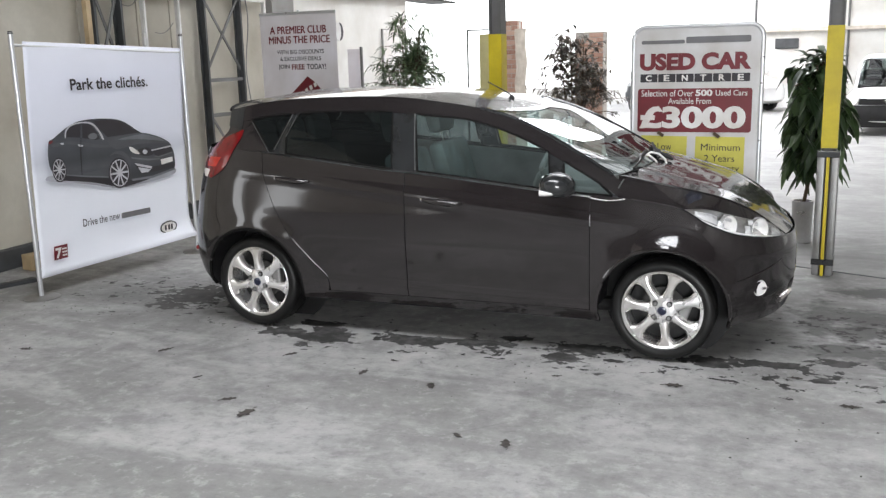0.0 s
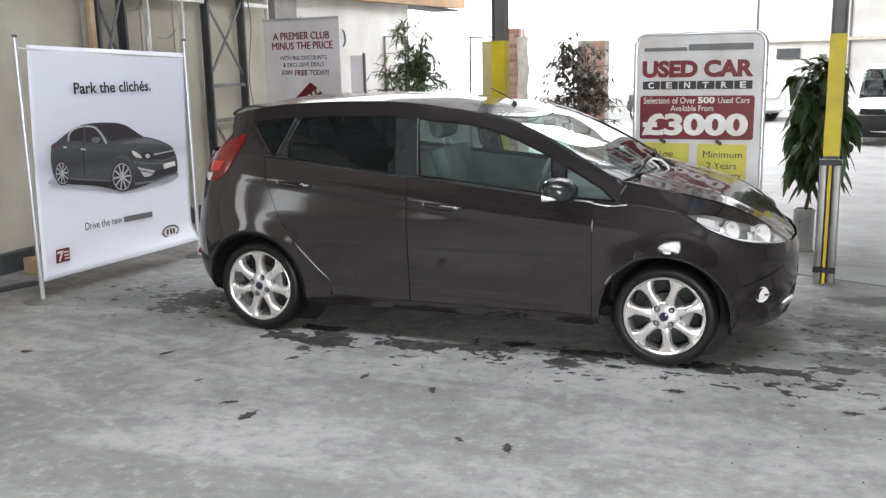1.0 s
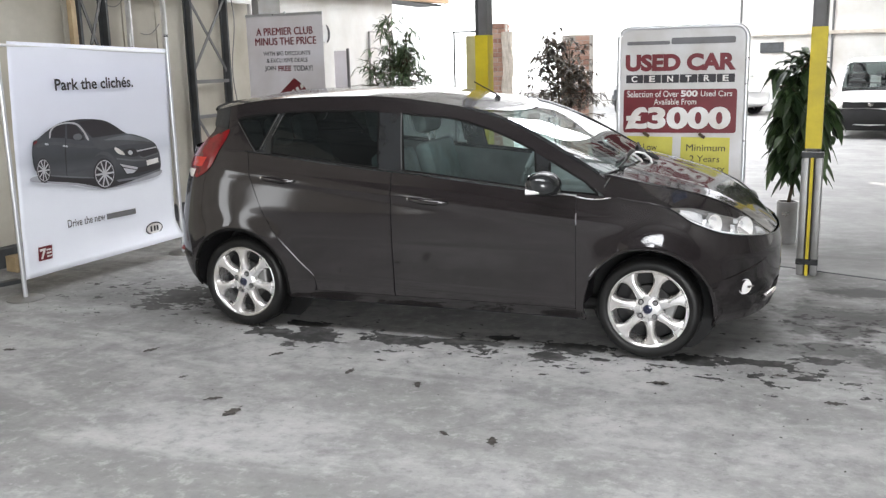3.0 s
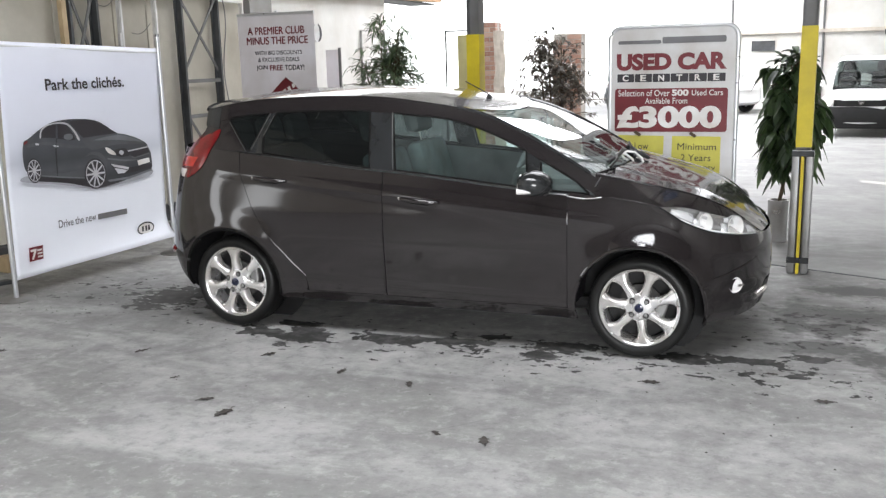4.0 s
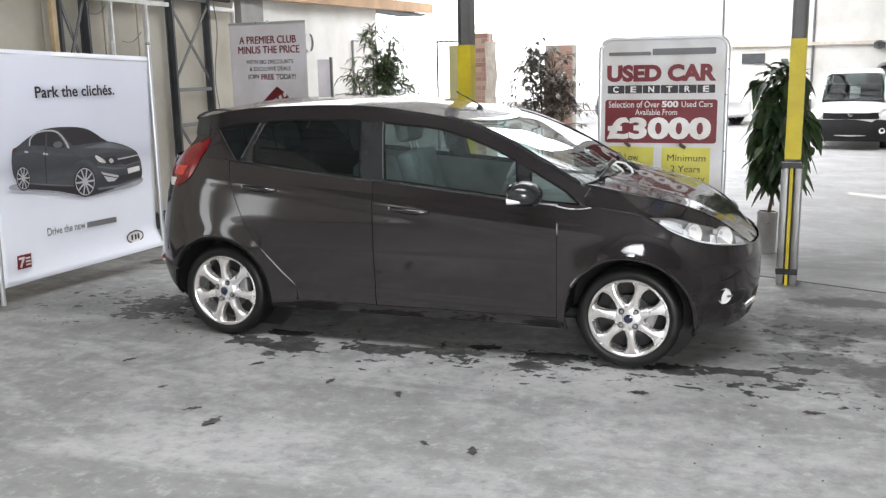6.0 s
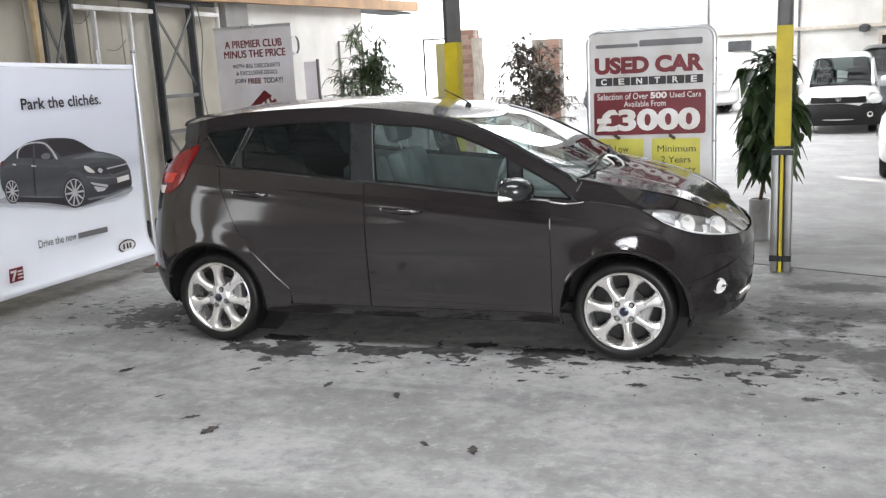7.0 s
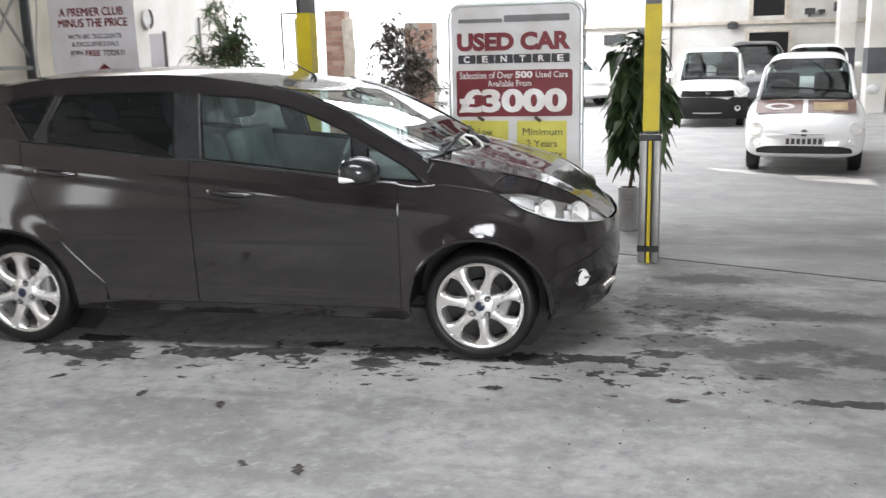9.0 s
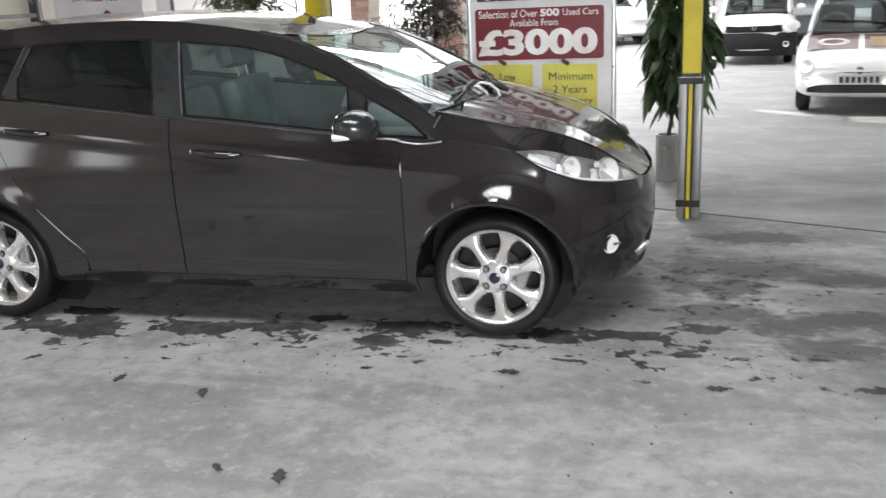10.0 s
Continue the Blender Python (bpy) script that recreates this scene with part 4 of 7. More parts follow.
            part("mirror_chamber", grid(chamber, 8, 8, flip=s > 0), "lamp_facet", hl, "", True)
        part("lamp_lip", tube([lamp_at(u / 24, 0.10, 0.010) for u in range(1, 23)], 0.006, 6, taper=[0.3 + 0.7 * math.sin(math.pi * k / 21) for k in range(22)]), "lamp_bowl", hl, "", True)
        lens = part("headlight_lens", grid(lambda u, v: lamp_at(u, v, -0.002), 24, 8, flip=s > 0), "lens", hl, "clear plastic lens", True)
        lens.visible_shadow = False
        trim = [lamp_at(u / 20, 0.0, -0.004) for u in range(21)]
        part("lamp_edge", tube(trim, 0.004, 6), "black_gloss", hl)
        # fog lamp and lower bumper trim
        c = side(2.968, 0.398, 0.0, s)
        d = Vector((0.62, s * 0.78, 0))
        b = lathe([(0.001, 0.006), (0.020, 0.003), (0.034, 0.0), (0.040, 0.006), (0.044, -0.002)], 24)
        bmesh.ops.transform(b, matrix=Matrix.Translation(c) @ d.to_track_quat("Z", "Y").to_matrix().to_4x4(), verts=b.verts)
        fog = part("fog_light", b, "lamp_bowl", car, "round bright fog light", True)
        part("fog_blade", tube([side(2.978 + 0.012 * k, 0.396 - 0.001 * k, 0.010, s) for k in range(5)], 0.009, 8, taper=[0.8, 1, 1, 0.8, 0.4]), "chrome", fog, "bright fog light trim", True)
        pts = [side(2.86 + 0.014 * k, 0.455 + 0.075 * (k / 15) ** 1.6, 0.001, s) for k in range(16)]
        part("bumper_crease", tube(pts, 0.007, 8, taper=[0.2 + 0.8 * math.sin(math.pi * k / 15) for k in range(16)]), "paint", car, "", True)
        pts = [side(2.950 + 0.012 * k, 0.372 + 0.002 * k, -0.044, s) for k in range(10)]
        part("fog_recess", tube(pts, 0.046, 12, taper=[0.4, 0.8, 1, 1, 1, 1, 0.95, 0.85, 0.7, 0.4]), "plastic", car, "dark recess round the fog light", True)
        pts = [side(x, 0.285 + 0.3 * (x - 3.02), 0.003, s) for x in np.linspace(3.06, 3.108, 6)]
        part("bumper_insert", tube(pts, 0.020, 8), "chrome", car, "bright lower bumper insert")
        # wheel arch lips and liners
        for cx in (0.0, WB):
            a0, a1 = (-14, 198)
            arc = []
            for k in range(41):
                a = radians(a0 + (a1 - a0) * k / 40)
                x, z = cx + ARCH_R * math.cos(a), AXLE + ARCH_R * math.sin(a)
                if z > sill_z(x) - 0.01:
                    arc.append((x, s * (half_width(x, z) - 0.006), z))
            part("arch_lip", tube(arc, 0.011, 8), "paint" if cx else "seal", car, "", True)
            a0, a1 = (-16, 182) if cx else (-2, 193)

            def liner_pt(u, v):
                a = radians(a0 + (a1 - a0) * u)
                x, z = cx + (ARCH_R + 0.006) * math.cos(a), AXLE + (ARCH_R + 0.006) * math.sin(a)
                edge = half_width(x, z) - 0.010
                return (x, s * (edge + (0.495 - edge) * v), z)

            liner = grid(liner_pt, 30, 4)
            part("arch_liner", liner, "plastic", car, "black wheel arch liner", True)
        # glasshouse
        def low(x):
            return belt(x) + 0.010
        def high(x):
            return roof_edge(x) - 0.084 + 0.012 * math.exp(-(((x - 1.38) / 0.16) ** 2))
        cs = lambda x, z, out, sg: Vector((x, sg * (cabin_y(x, z) + out), z))
        rx = lambda u: -0.172 + 2.472 * u
        rail = grid(lambda u, v: cs(rx(u), high(rx(u)) - 0.004 + v * (roof_edge(rx(u)) - high(rx(u)) + 0.004), 0.004, s), 70, 4, flip=s > 0)
        part("roof_rail", rail, "paint", car, "", True)
        def win(name, xl, xr, mat, lab, parent, n=14):
            def fn(u, v):
                x = xl(1.1) + u * (xr(1.1) - xl(1.1))
                for _ in range(4):
                    z = low(x) + v * max(0.004, high(x) - low(x))
                    x = xl(z) + u * (xr(z) - xl(z))
                return cs(x, low(x) + v * max(0.004, high(x) - low(x)), -0.003, s)
            ob = part(name, grid(fn, n, 10, flip=s > 0), mat, parent, lab, True)
            ob.visible_shadow = False
            ring = [fn(0, v / 8) for v in range(9)] + [fn(u / 12, 1) for u in range(1, 13)] + [fn(1, 1 - v / 8) for v in range(1, 9)] + [fn(1 - u / 12, 0) for u in range(1, 13)]
            part("window_seal", tube([p + Vector((0, s * 0.002, 0)) for p in ring], 0.0065, 6), "seal", ob)
            return ob
        line = lambda x0, z0, x1, z1: (lambda z: x0 + (z - z0) * (x1 - x0) / (z1 - z0))
        rear_glass = smooth([1.08, 1.12, 1.191, 1.25, 1.35], [0.240, 0.236, 0.234, 0.264, 0.320])
        win("quarter_window", line(0.134, 1.093, 0.001, 1.275), line(0.150, 1.098, 0.262, 1.33), "privacy", "dark tinted fixed quarter window", car, 6)
        win("rear_door_window", rear_glass, line(0.944, 1.01, 0.915, 1.33), "privacy", "dark tinted rear door window", rd)
        win("front_door_window", line(1.105, 1.0, 1.058, 1.33), line(1.885, 0.92, 1.865, 1.09), "window", "lightly tinted front door window", fd, 20)
        win("front_quarter_window", line(1.965, 0.90, 1.945, 1.08), line(2.225, 0.885, 2.16, 0.95), "window", "small fixed front quarter window", car, 10)
        def pillar(name, xl, xr, mat):
            def fn(u, v):
                x = xl(1.1) + u * (xr(1.1) - xl(1.1))
                for _ in range(4):
                    z = belt(x) + v * max(0.004, high(x) + 0.002 - belt(x))
                    x = xl(z) + u * (xr(z) - xl(z))
                return cs(x, belt(x) + v * max(0.004, high(x) + 0.002 - belt(x)), 0.001, s)
            part(name, grid(fn, 8, 10, flip=s > 0), mat, car, "", True)
        pillar("rear_pillar", smooth([1.0, 1.10, 1.16, 1.235, 1.27, 1.40], [-0.37, -0.302, -0.238, -0.160, -0.158, -0.158]), line(0.131, 1.093, -0.002, 1.275), "paint")
        pillar("window_divider", line(0.153, 1.098, 0.265, 1.33), lambda z: rear_glass(z) - 0.003, "black_gloss")
        pillar("door_pillar", line(0.947, 1.01, 0.918, 1.33), line(1.102, 1.0, 1.055, 1.33), "black_gloss")
        pillar("mirror_pillar", line(1.888, 0.92, 1.868, 1.09), line(1.962, 0.90, 1.942, 1.08), "black_gloss")
        for nm, xa, za, xb, zb in (("quarter_trim", 0.126, 1.100, -0.001, 1.272), ("divider_trim", 0.160, 1.110, 0.262, 1.318), ("divider_trim", 0.236, 1.195, 0.292, 1.310), ("pillar_trim", 1.092, 1.006, 1.056, 1.320)):
            part(nm, tube([cs(xa + f * (xb - xa), za + f * (zb - za), 0.003, s) for f in np.linspace(0, 1, 9)], 0.0036 if nm == "pillar_trim" else 0.0030, 6), "edge_grey", car, "pale grey window edge")
        # thin aluminium line stands in for the highlight along the rolled door edge
        part("door_edge", tube([side(REAR_DOOR_EDGE(z) + 0.006, z, 0.001, s) for z in np.linspace(0.36, 0.585, 14)], 0.0024, 6, taper=[0.25 + 0.75 * math.sin(math.pi * k / 13) for k in range(14)]), "alu", rd, "bright line painted as the glint on the rolled door edge")
        # bright strip along the window sills
        pts = [Vector((x, s * (cabin_y(x, belt(x)) + 0.010), belt(x) + 0.004)) for x in np.linspace(0.07, 1.92, 42)]
        pts += [Vector((x, s * (half_width(x, belt(x)) + 0.003), belt(x) + 0.002)) for x in np.linspace(1.96, 2.10, 5)]
        pts += [Vector((x, s * (max(half_width(x, 0.875), cabin_y(x, belt(x))) + 0.004), 0.890 - 0.012 * math.sin(math.pi * (x - 2.10) / 0.19) - 0.04 * (x - 2.10))) for x in np.linspace(2.115, 2.29, 12)]
        part("window_trim", tube(pts[:42], 0.0035, 6), "trim", car, "thin satin strip under the windows")
        # front end of the same trim, brighter metal for light falling from above
        part("window_trim", tube(pts[41:], 0.0042, 6), "edge_lit", car, "strip under the front quarter window, its light from above painted in")
        # tail lamp
        top_e = smooth([0.935, 0.964, 1.004, 1.107, 1.191, 1.228], [-0.290, -0.225, -0.173, -0.114, -0.064, -0.054])
        tl = smooth([0.935, 0.964, 1.004, 1.10, 1.168, 1.20, 1.228], [-0.36, -0.385, -0.395, -0.305, -0.228, -0.150, -0.066])
        def rear_pt(u, v, out=0.0):
            z = 1.228 - v * 0.293
            x = top_e(z) + u * (tl(z) - top_e(z))
            w = max(half_width(x, min(z, belt(x))), 0.3) if z < belt(x) else cabin_y(x, z)
            return (x, s * (w + 0.005 + out + 0.010 * math.sin(math.pi * u) ** 0.5 * math.sin(math.pi * v) ** 0.5), z)
        lamp = part("tail_light", grid(rear_pt, 12, 24, flip=s < 0), "red_lens", car, "red tail light cluster", True)
        part("lamp_glow_lens", grid(lambda u, v: rear_pt(0.30 + 0.62 * u, 0.56 + 0.20 * v, 0.003), 8, 6, flip=s < 0), "red_bright", lamp, "brighter red lamp chamber", True)
        part("indicator_lens", grid(lambda u, v: rear_pt(0.52 + 0.47 * u, 0.82 + 0.17 * v, 0.004), 8, 5, flip=s < 0), "lamp_bowl", lamp, "clear indicator lens", True)
        # side of the roof spoiler, down to the rear pillar
        part("spoiler_side", grid(lambda u, v: cs(-0.168 + 0.10 * u, 1.236 + 0.012 * (1 - u) + v * (roof_edge(-0.168 + 0.10 * u) - 1.236 - 0.012 * (1 - u)), 0.006, s), 6, 6, flip=s > 0), "black_gloss", car, "dark side of the roof spoiler", True)
        pts = [side(x, 0.46, 0.002, s) for x in (-0.56, -0.53, -0.50)]
        part("rear_reflector", tube(pts, 0.016, 6), "red_lens", car, "small red bumper reflector")
        # handles
        for dname, x0, x1, z0, z1, par in (("rear", 0.207, 0.420, 0.948, 0.932, rd), ("front", 1.160, 1.385, 0.850, 0.833, fd)):
            pts = []
            for k in range(9):
                f = k / 8
                x, z = x0 + f * (x1 - x0), z0 + f * (z1 - z0)
                pts.append(side(x, z, 0.006 + 0.026 * math.sin(math.pi * f) ** 0.6, s))
            hd = part("door_handle", tube(pts, 0.0135, 10, taper=[0.7, 1, 1.1, 1.1, 1.1, 1.1, 1.1, 1, 0.7]), "paint", par, "body-coloured pull handle", True)
            cup = [side(x0 + 0.01 + f * (x1 - x0 - 0.04), z0 + f * (z1 - z0) - 0.006, -0.026, s) for f in np.linspace(0, 1, 7)]
            part("handle_recess", tube(cup, 0.031, 12, taper=[0.6, 0.95, 1, 1, 1, 0.95, 0.6]), "seal", hd, "", True)
            part("handle_strip", tube([p + Vector((0, s * 0.006, 0.009)) for p in (pts[5:8] if dname == "front" else pts[6:8])], 0.0035, 6), "chrome", hd, "chrome handle strip")
            part("key_cover", box(0.022, 0.014, 0.020, pts[0].x - 0.004, pts[0].y, pts[0].z - 0.010, 0.006), "chrome", hd, "bright lock cover", True)
        # door mirror
        mir = bmesh.new()
        bmesh.ops.create_uvsphere(mir, u_segments=24, v_segments=14, radius=1)
        for v in mir.verts:
            x, y, z = v.co
            v.co = (x * 0.100 * (1 - 0.25 * max(0, z)), y * 0.105, math.copysign(abs(z) ** 0.8, z) * 0.068)
            if v.co.x < -0.045:
                v.co.x = -0.045 - (v.co.x + 0.045) * 0.15
        bmesh.ops.transform(mir, matrix=Matrix.Translation((1.950, s * 0.925, 0.962)) @ Matrix.Rotation(0.25 * s, 4, "Z"), verts=mir.verts)
        mo = part("door_mirror", mir, "black_gloss", car, "dark door mirror with a side repeater", True)
        part("mirror_glass", plate([(p[0], p[1]) for p in ellipse(0, 0, 0.085, 0.055)], 0.004), "chrome", mo).matrix_basis = pose(1.895, s * 0.915, 0.962, 0, 0, -90 * 1 + 12 * s)
        rep = grid(lambda u, v: (1.878 + 0.075 * u, s * (1.020 + 0.012 * math.sin(math.pi * u) - 0.010 * abs(2 * v - 1) ** 2), 0.914 + 0.006 * u + 0.030 * v * (1 - 0.5 * u)), 8, 5, flip=s > 0)
        part("side_repeater", rep, "lamp_bowl", mo, "bright side repeater lens", True)
        part("mirror_hinge", tube([(2.022, s * 0.905, 0.915), (2.028, s * 0.908, 0.945), (2.020, s * 0.905, 0.975)], 0.009, 8), "chrome", mo, "bright edge of the mirror arm", True)
        part("mirror_foot", tube([(2.0, s * 0.79, 0.90), (1.985, s * 0.86, 0.915), (1.97, s * 0.90, 0.94)], 0.026, 10), "plastic", mo)
        for cx in (0.0, WB):
            part("arch_inner_wall", lathe([(0.001, 0.0), (0.36, 0.0)], 32, "Y"), "plastic", car, "black wheel well wall").matrix_basis = pose(cx, s * 0.50, AXLE)
    # bonnet, roof, screens
    part("bonnet", grid(lambda u, v: bonnet_point(u, -1 + 2 * v), 36, 40, flip=False), "paint", car, "", True)
    def roof_pt(u, v):
        t = -1 + 2 * v
        xe = -0.172 + u * (1.44 + 0.172)
        xc = -0.345 + u * (1.575 + 0.345)
        c = 1 - abs(t) ** 2.6
        ye = cabin_y(xe, roof_edge(xe)) + 0.006
        ze = roof_edge(xe) + 0.001
        return (xe + (xc - xe) * c, t * ye, ze + (roof_mid(xc) - ze) * (1 - abs(t) ** 2.0))
    part("roof", grid(roof_pt, 44, 36, flip=False), "paint", car, "", True)
    part("spoiler_edge", tube([roof_pt(0, v / 20) for v in range(21)], 0.010, 8), "seal", car, "", True)
    part("spoiler_face", grid(lambda u, v: Vector(roof_pt(0, v)) + Vector((0.004 * u, 0, -0.095 * u)), 3, 30, flip=True), "black_gloss", car, "dark roof spoiler face", True)

    def screen_pt(u, v):
        t = -1 + 2 * v
        xe = 1.445 + u * (2.215 - 1.445)
        xc = 1.58 + u * (2.345 - 1.58)
        c = 1 - abs(t) ** 2.2
        ze = roof_edge(xe)
        zc = 1.318 + u * (1.010 - 1.318) + 0.012 * math.sin(math.pi * u)
        return (xe + (xc - xe) * c, t * (cabin_y(xe, ze) + 0.002), ze + (zc - ze) * (1 - abs(t) ** 2.0))
    ws = part("windscreen", grid(screen_pt, 26, 30), "screen", car, "raked windscreen glass", True)
    ws.visible_shadow = False
    part("screen_band", grid(lambda u, v: Vector(screen_pt(u * 0.07, v)) + Vector((0.004, 0, 0.004)), 3, 30), "black_gloss", ws, "dark band along the top of the screen", True)
    for s in (-1, 1):
        part("screen_seal", tube([screen_pt(u / 20, 0.5 + s * 0.5) for u in range(21)], 0.010, 8), "black_gloss", ws)
    part("scuttle", grid(lambda u, v: Vector(bonnet_point(0, -0.98 + 1.96 * v)) * (1 - u) + Vector(screen_pt(1, 0.01 + 0.98 * v)) * u - Vector((0, 0, 0.008)), 4, 30), "plastic", car, "black scuttle panel", True)
    lift = Vector((0.012, 0, 0.016))
    for v0, v1 in ((0.14, 0.44), (0.46, 0.76)):
        arm = [Vector(screen_pt(1.0, v0)) + lift * 0.4, Vector(screen_pt(0.97, v0 + 0.08)) + lift * 1.5, Vector(screen_pt(0.93, (v0 + v1) / 2)) + lift, Vector(screen_pt(0.90, v1)) + lift]
        wp = part("wiper_arm", tube(arm, 0.008, 6), "plastic", car, "black windscreen wiper")
        part("wiper_blade", tube([Vector(screen_pt(0.955, v0 + 0.03)) + lift * 0.6, Vector(screen_pt(0.93, (v0 + v1) / 2 + 0.03)) + lift * 0.6, Vector(screen_pt(0.91, v1 + 0.04)) + lift * 0.6], 0.009, 6), "plastic", wp)
    part("scuttle_cover", tube([(2.25, 0.04, 1.036), (2.32, 0.04, 1.034), (2.385, 0.04, 1.018), (2.425, 0.04, 0.996)], 0.017, 8, taper=[0.3, 0.9, 1, 0.5]), "plastic", car, "black wiper spindle cover", True)
    for dx, dy, tall in ((0.0, -0.08, 1.0), (-0.075, -0.16, 0.6), (-0.045, -0.14, 0.8)):
        part("wiper_link", tube([(2.275 + dx, dy, 1.030), (2.31 + dx, dy, 1.028 + 0.022 * tall), (2.355 + dx, dy, 1.020 + 0.022 * tall), (2.392 + dx, dy, 1.000 + 0.012 * tall), (2.402 + dx, dy, 0.985)], 0.0065, 8), "stud", car, "bright curved wiper arm", True)

    def hatch_pt(u, v):
        t = -1 + 2 * v
        z = belt(-0.5) - 0.02 + u * (1.335 - belt(-0.5) + 0.02)
        xe = min(-0.16, -0.302 + (z - 1.10) * 1.06)
        return (xe - (0.16 + 0.02 * u) * (1 - t * t), t * (cabin_y(xe, z) + 0.004), z)
    hw = part("rear_window", grid(lambda u, v: hatch_pt(0.12 + 0.80 * u, 0.20 + 0.60 * v), 8, 14, flip=True), "privacy", car, "dark tinted rear window", True)
    for v0, v1, u0, u1 in ((0.0, 0.205, 0, 1), (0.795, 1.0, 0, 1), (0.205, 0.795, 0, 0.125), (0.205, 0.795, 0.915, 1)):
        part("hatch_frame", grid(lambda u, v: Vector(hatch_pt(u0 + (u1 - u0) * u, v0 + (v1 - v0) * v)) + Vector((0.004, 0, 0)), 6, 8, flip=True), "paint", car, "", True)
    hw.visible_shadow = False
    # cabin
    part("cabin_floor", box(1.74, 1.45, 0.06, 1.23, 0, 0.28), "cabin", car)
    part("rear_bench", box(0.5, 1.2, 0.2, 0.28, 0, 0.38, 0.05), "seat", car, "grey rear bench seat", True)
    b = box(0.14, 1.2, 0.55, 0, 0, 0, 0.05)
    bmesh.ops.transform(b, matrix=Matrix.Translation((0.02, 0, 0.52)) @ Matrix.Rotation(-0.3, 4, "Y"), verts=b.verts)
    bench = part("bench_back", b, "cabin", car, "", True)
    for hy in (-0.38, 0.0, 0.38):
        b = box(0.09, 0.27, 0.20, 0, 0, 0, 0.045)
        bmesh.ops.transform(b, matrix=Matrix.Translation((-0.14, hy, 1.06)) @ Matrix.Rotation(-0.2, 4, "Y"), verts=b.verts)
        part("rear_headrest", b, "cabin", bench, "dark padded rear headrest", True)
    part("parcel_shelf", box(0.26, 1.20, 0.03, -0.27, 0, 1.03, 0.008), "cabin", car, "dark parcel shelf")
    seat(car, 1.22, -0.36)
    seat(car, 1.22, 0.36)
    dash = part("dashboard", box(0.42, 1.38, 0.22, 2.06, 0, 0.72, 0.06), "dash", car, "grey dashboard", True)
    part("dash_cowl", box(0.22, 0.40, 0.10, 1.98, -0.36, 0.92, 0.04), "dash", dash, "", True)
    ring = [(1.74 + 0.06 * math.sin(a) * 0.9, -0.36 + 0.185 * math.cos(a), 0.93 + 0.175 * math.sin(a)) for a in np.linspace(0, 2 * math.pi, 33)]
    sw = part("steering_wheel", tube(ring, 0.015, 8), "cabin", car, "dark steering wheel", True)
    part("wheel_boss", box(0.05, 0.15, 0.12, 1.76, -0.36, 0.87, 0.02), "cabin", sw, "", True)
    part("wheel_spoke", bar((1.755, -0.53, 0.93), (1.755, -0.19, 0.93), 0.03, 0.02), "cabin", sw)
    for s in (-1, 1):
        part("door_card", panel(const(0.25), const(2.12), const(0.32), lambda x: belt(x) - 0.01, 10, 6, s, -0.07), "cabin", car, "dark inner door trim", True)
    part("rear_view_mirror", box(0.03, 0.22, 0.06, 1.66, 0, 1.22, 0.012), "cabin", car, "", True)
    part("underbody", box(3.1, 1.12, 0.08, 1.2, 0, 0.19, 0.03), "plastic", car, "dark underbody")
    # aerial
    part("aerial_base", lathe([(0.022, 0.0), (0.018, 0.012), (0.010, 0.022), (0.004, 0.028)], 16), "plastic", car, "", True).matrix_basis = pose(1.43, 0, roof_mid(1.43) - 0.002, 0, -8, 0)
    part("aerial", tube([(1.43, 0, roof_mid(1.43) + 0.02), (1.36, 0, roof_mid(1.43) + 0.060), (1.275, 0, roof_mid(1.43) + 0.105)], 0.004, 6), "plastic", car, "thin black roof aerial")
    # badge on the nose
    part("grille", grid(lambda u, v: Vector((nose_at(0.2 + 0.12 * v) - 0.18 * (2 * u - 1) ** 4 * 0.3 + 0.006, -0.36 + 0.72 * u, 0.22 + 0.14 * v)), 14, 5), "plastic", car, "black lower grille", True)
    # wheels
    right = wheel_unit("wheel", -1)
    right.parent, right.matrix_basis = car, pose(0, -0.715, 0.285, 0, -3, 0) @ Matrix.Scale(0.972, 4)
    for x, s, turn in ((WB, -1, 0), (0, 1, 180), (WB, 1, 180)):
        w = copy_thing(right, pose(x, s * 0.71, 0.285, 0, 18.7 if s < 0 else 0, turn) @ Matrix.Scale(0.972, 4))
        w.parent = car
    return car


hatchback()

# ---------- posts ----------


def safety_post(x, y, top, guard, turn=0):
    post = thing("steel_post", "grey steel post with yellow paint" + (" and a strapped grey guard" if guard else " on its lower part"), "post", pose(x, y, 0, 0, 0, turn), "posts along the bay")
    b = bmesh.new()
    for dx in (-0.048, 0.048):
        box(0.008, 0.11, top, dx, 0, 0, bm=b)
    box(0.09, 0.008, top, 0, 0, 0, bm=b)
    part("column", b, "post_grey", post)
    sleeve = bmesh.new()
    for dx in (-0.053, 0.053):
        box(0.003, 0.114, 0.85 if guard else 0.87, dx, 0, 0.93, bm=sleeve)
    box(0.103, 0.004, 0.85 if guard else 0.87, 0, -0.058, 0.93, bm=sleeve)
    part("yellow_band", sleeve, "yellow", post, "yellow safety paint")
    if guard:
        for k, dx in enumerate((-0.046, 0.046)):
            part("guard_half", box(0.052, 0.15, 0.90, dx, 0, 0.0, 0.010), "steel", post, "grey metal post guard", True)
        part("guard_stripe", box(0.022, 0.012, 0.90, 0, -0.078, 0.0, 0.002), "yellow", post, "yellow stripe between the guard halves")
        for z in (0.08, 0.865):
            part("strap", box(0.152, 0.172, 0.045, 0, 0, z, 0.004), "black_gloss", post, "black strap")
    return post


safety_post(3.335, 1.53, FRONT_ROOF, True, -4)
safety_post(0.855, 1.53, FRONT_ROOF, False, -4)


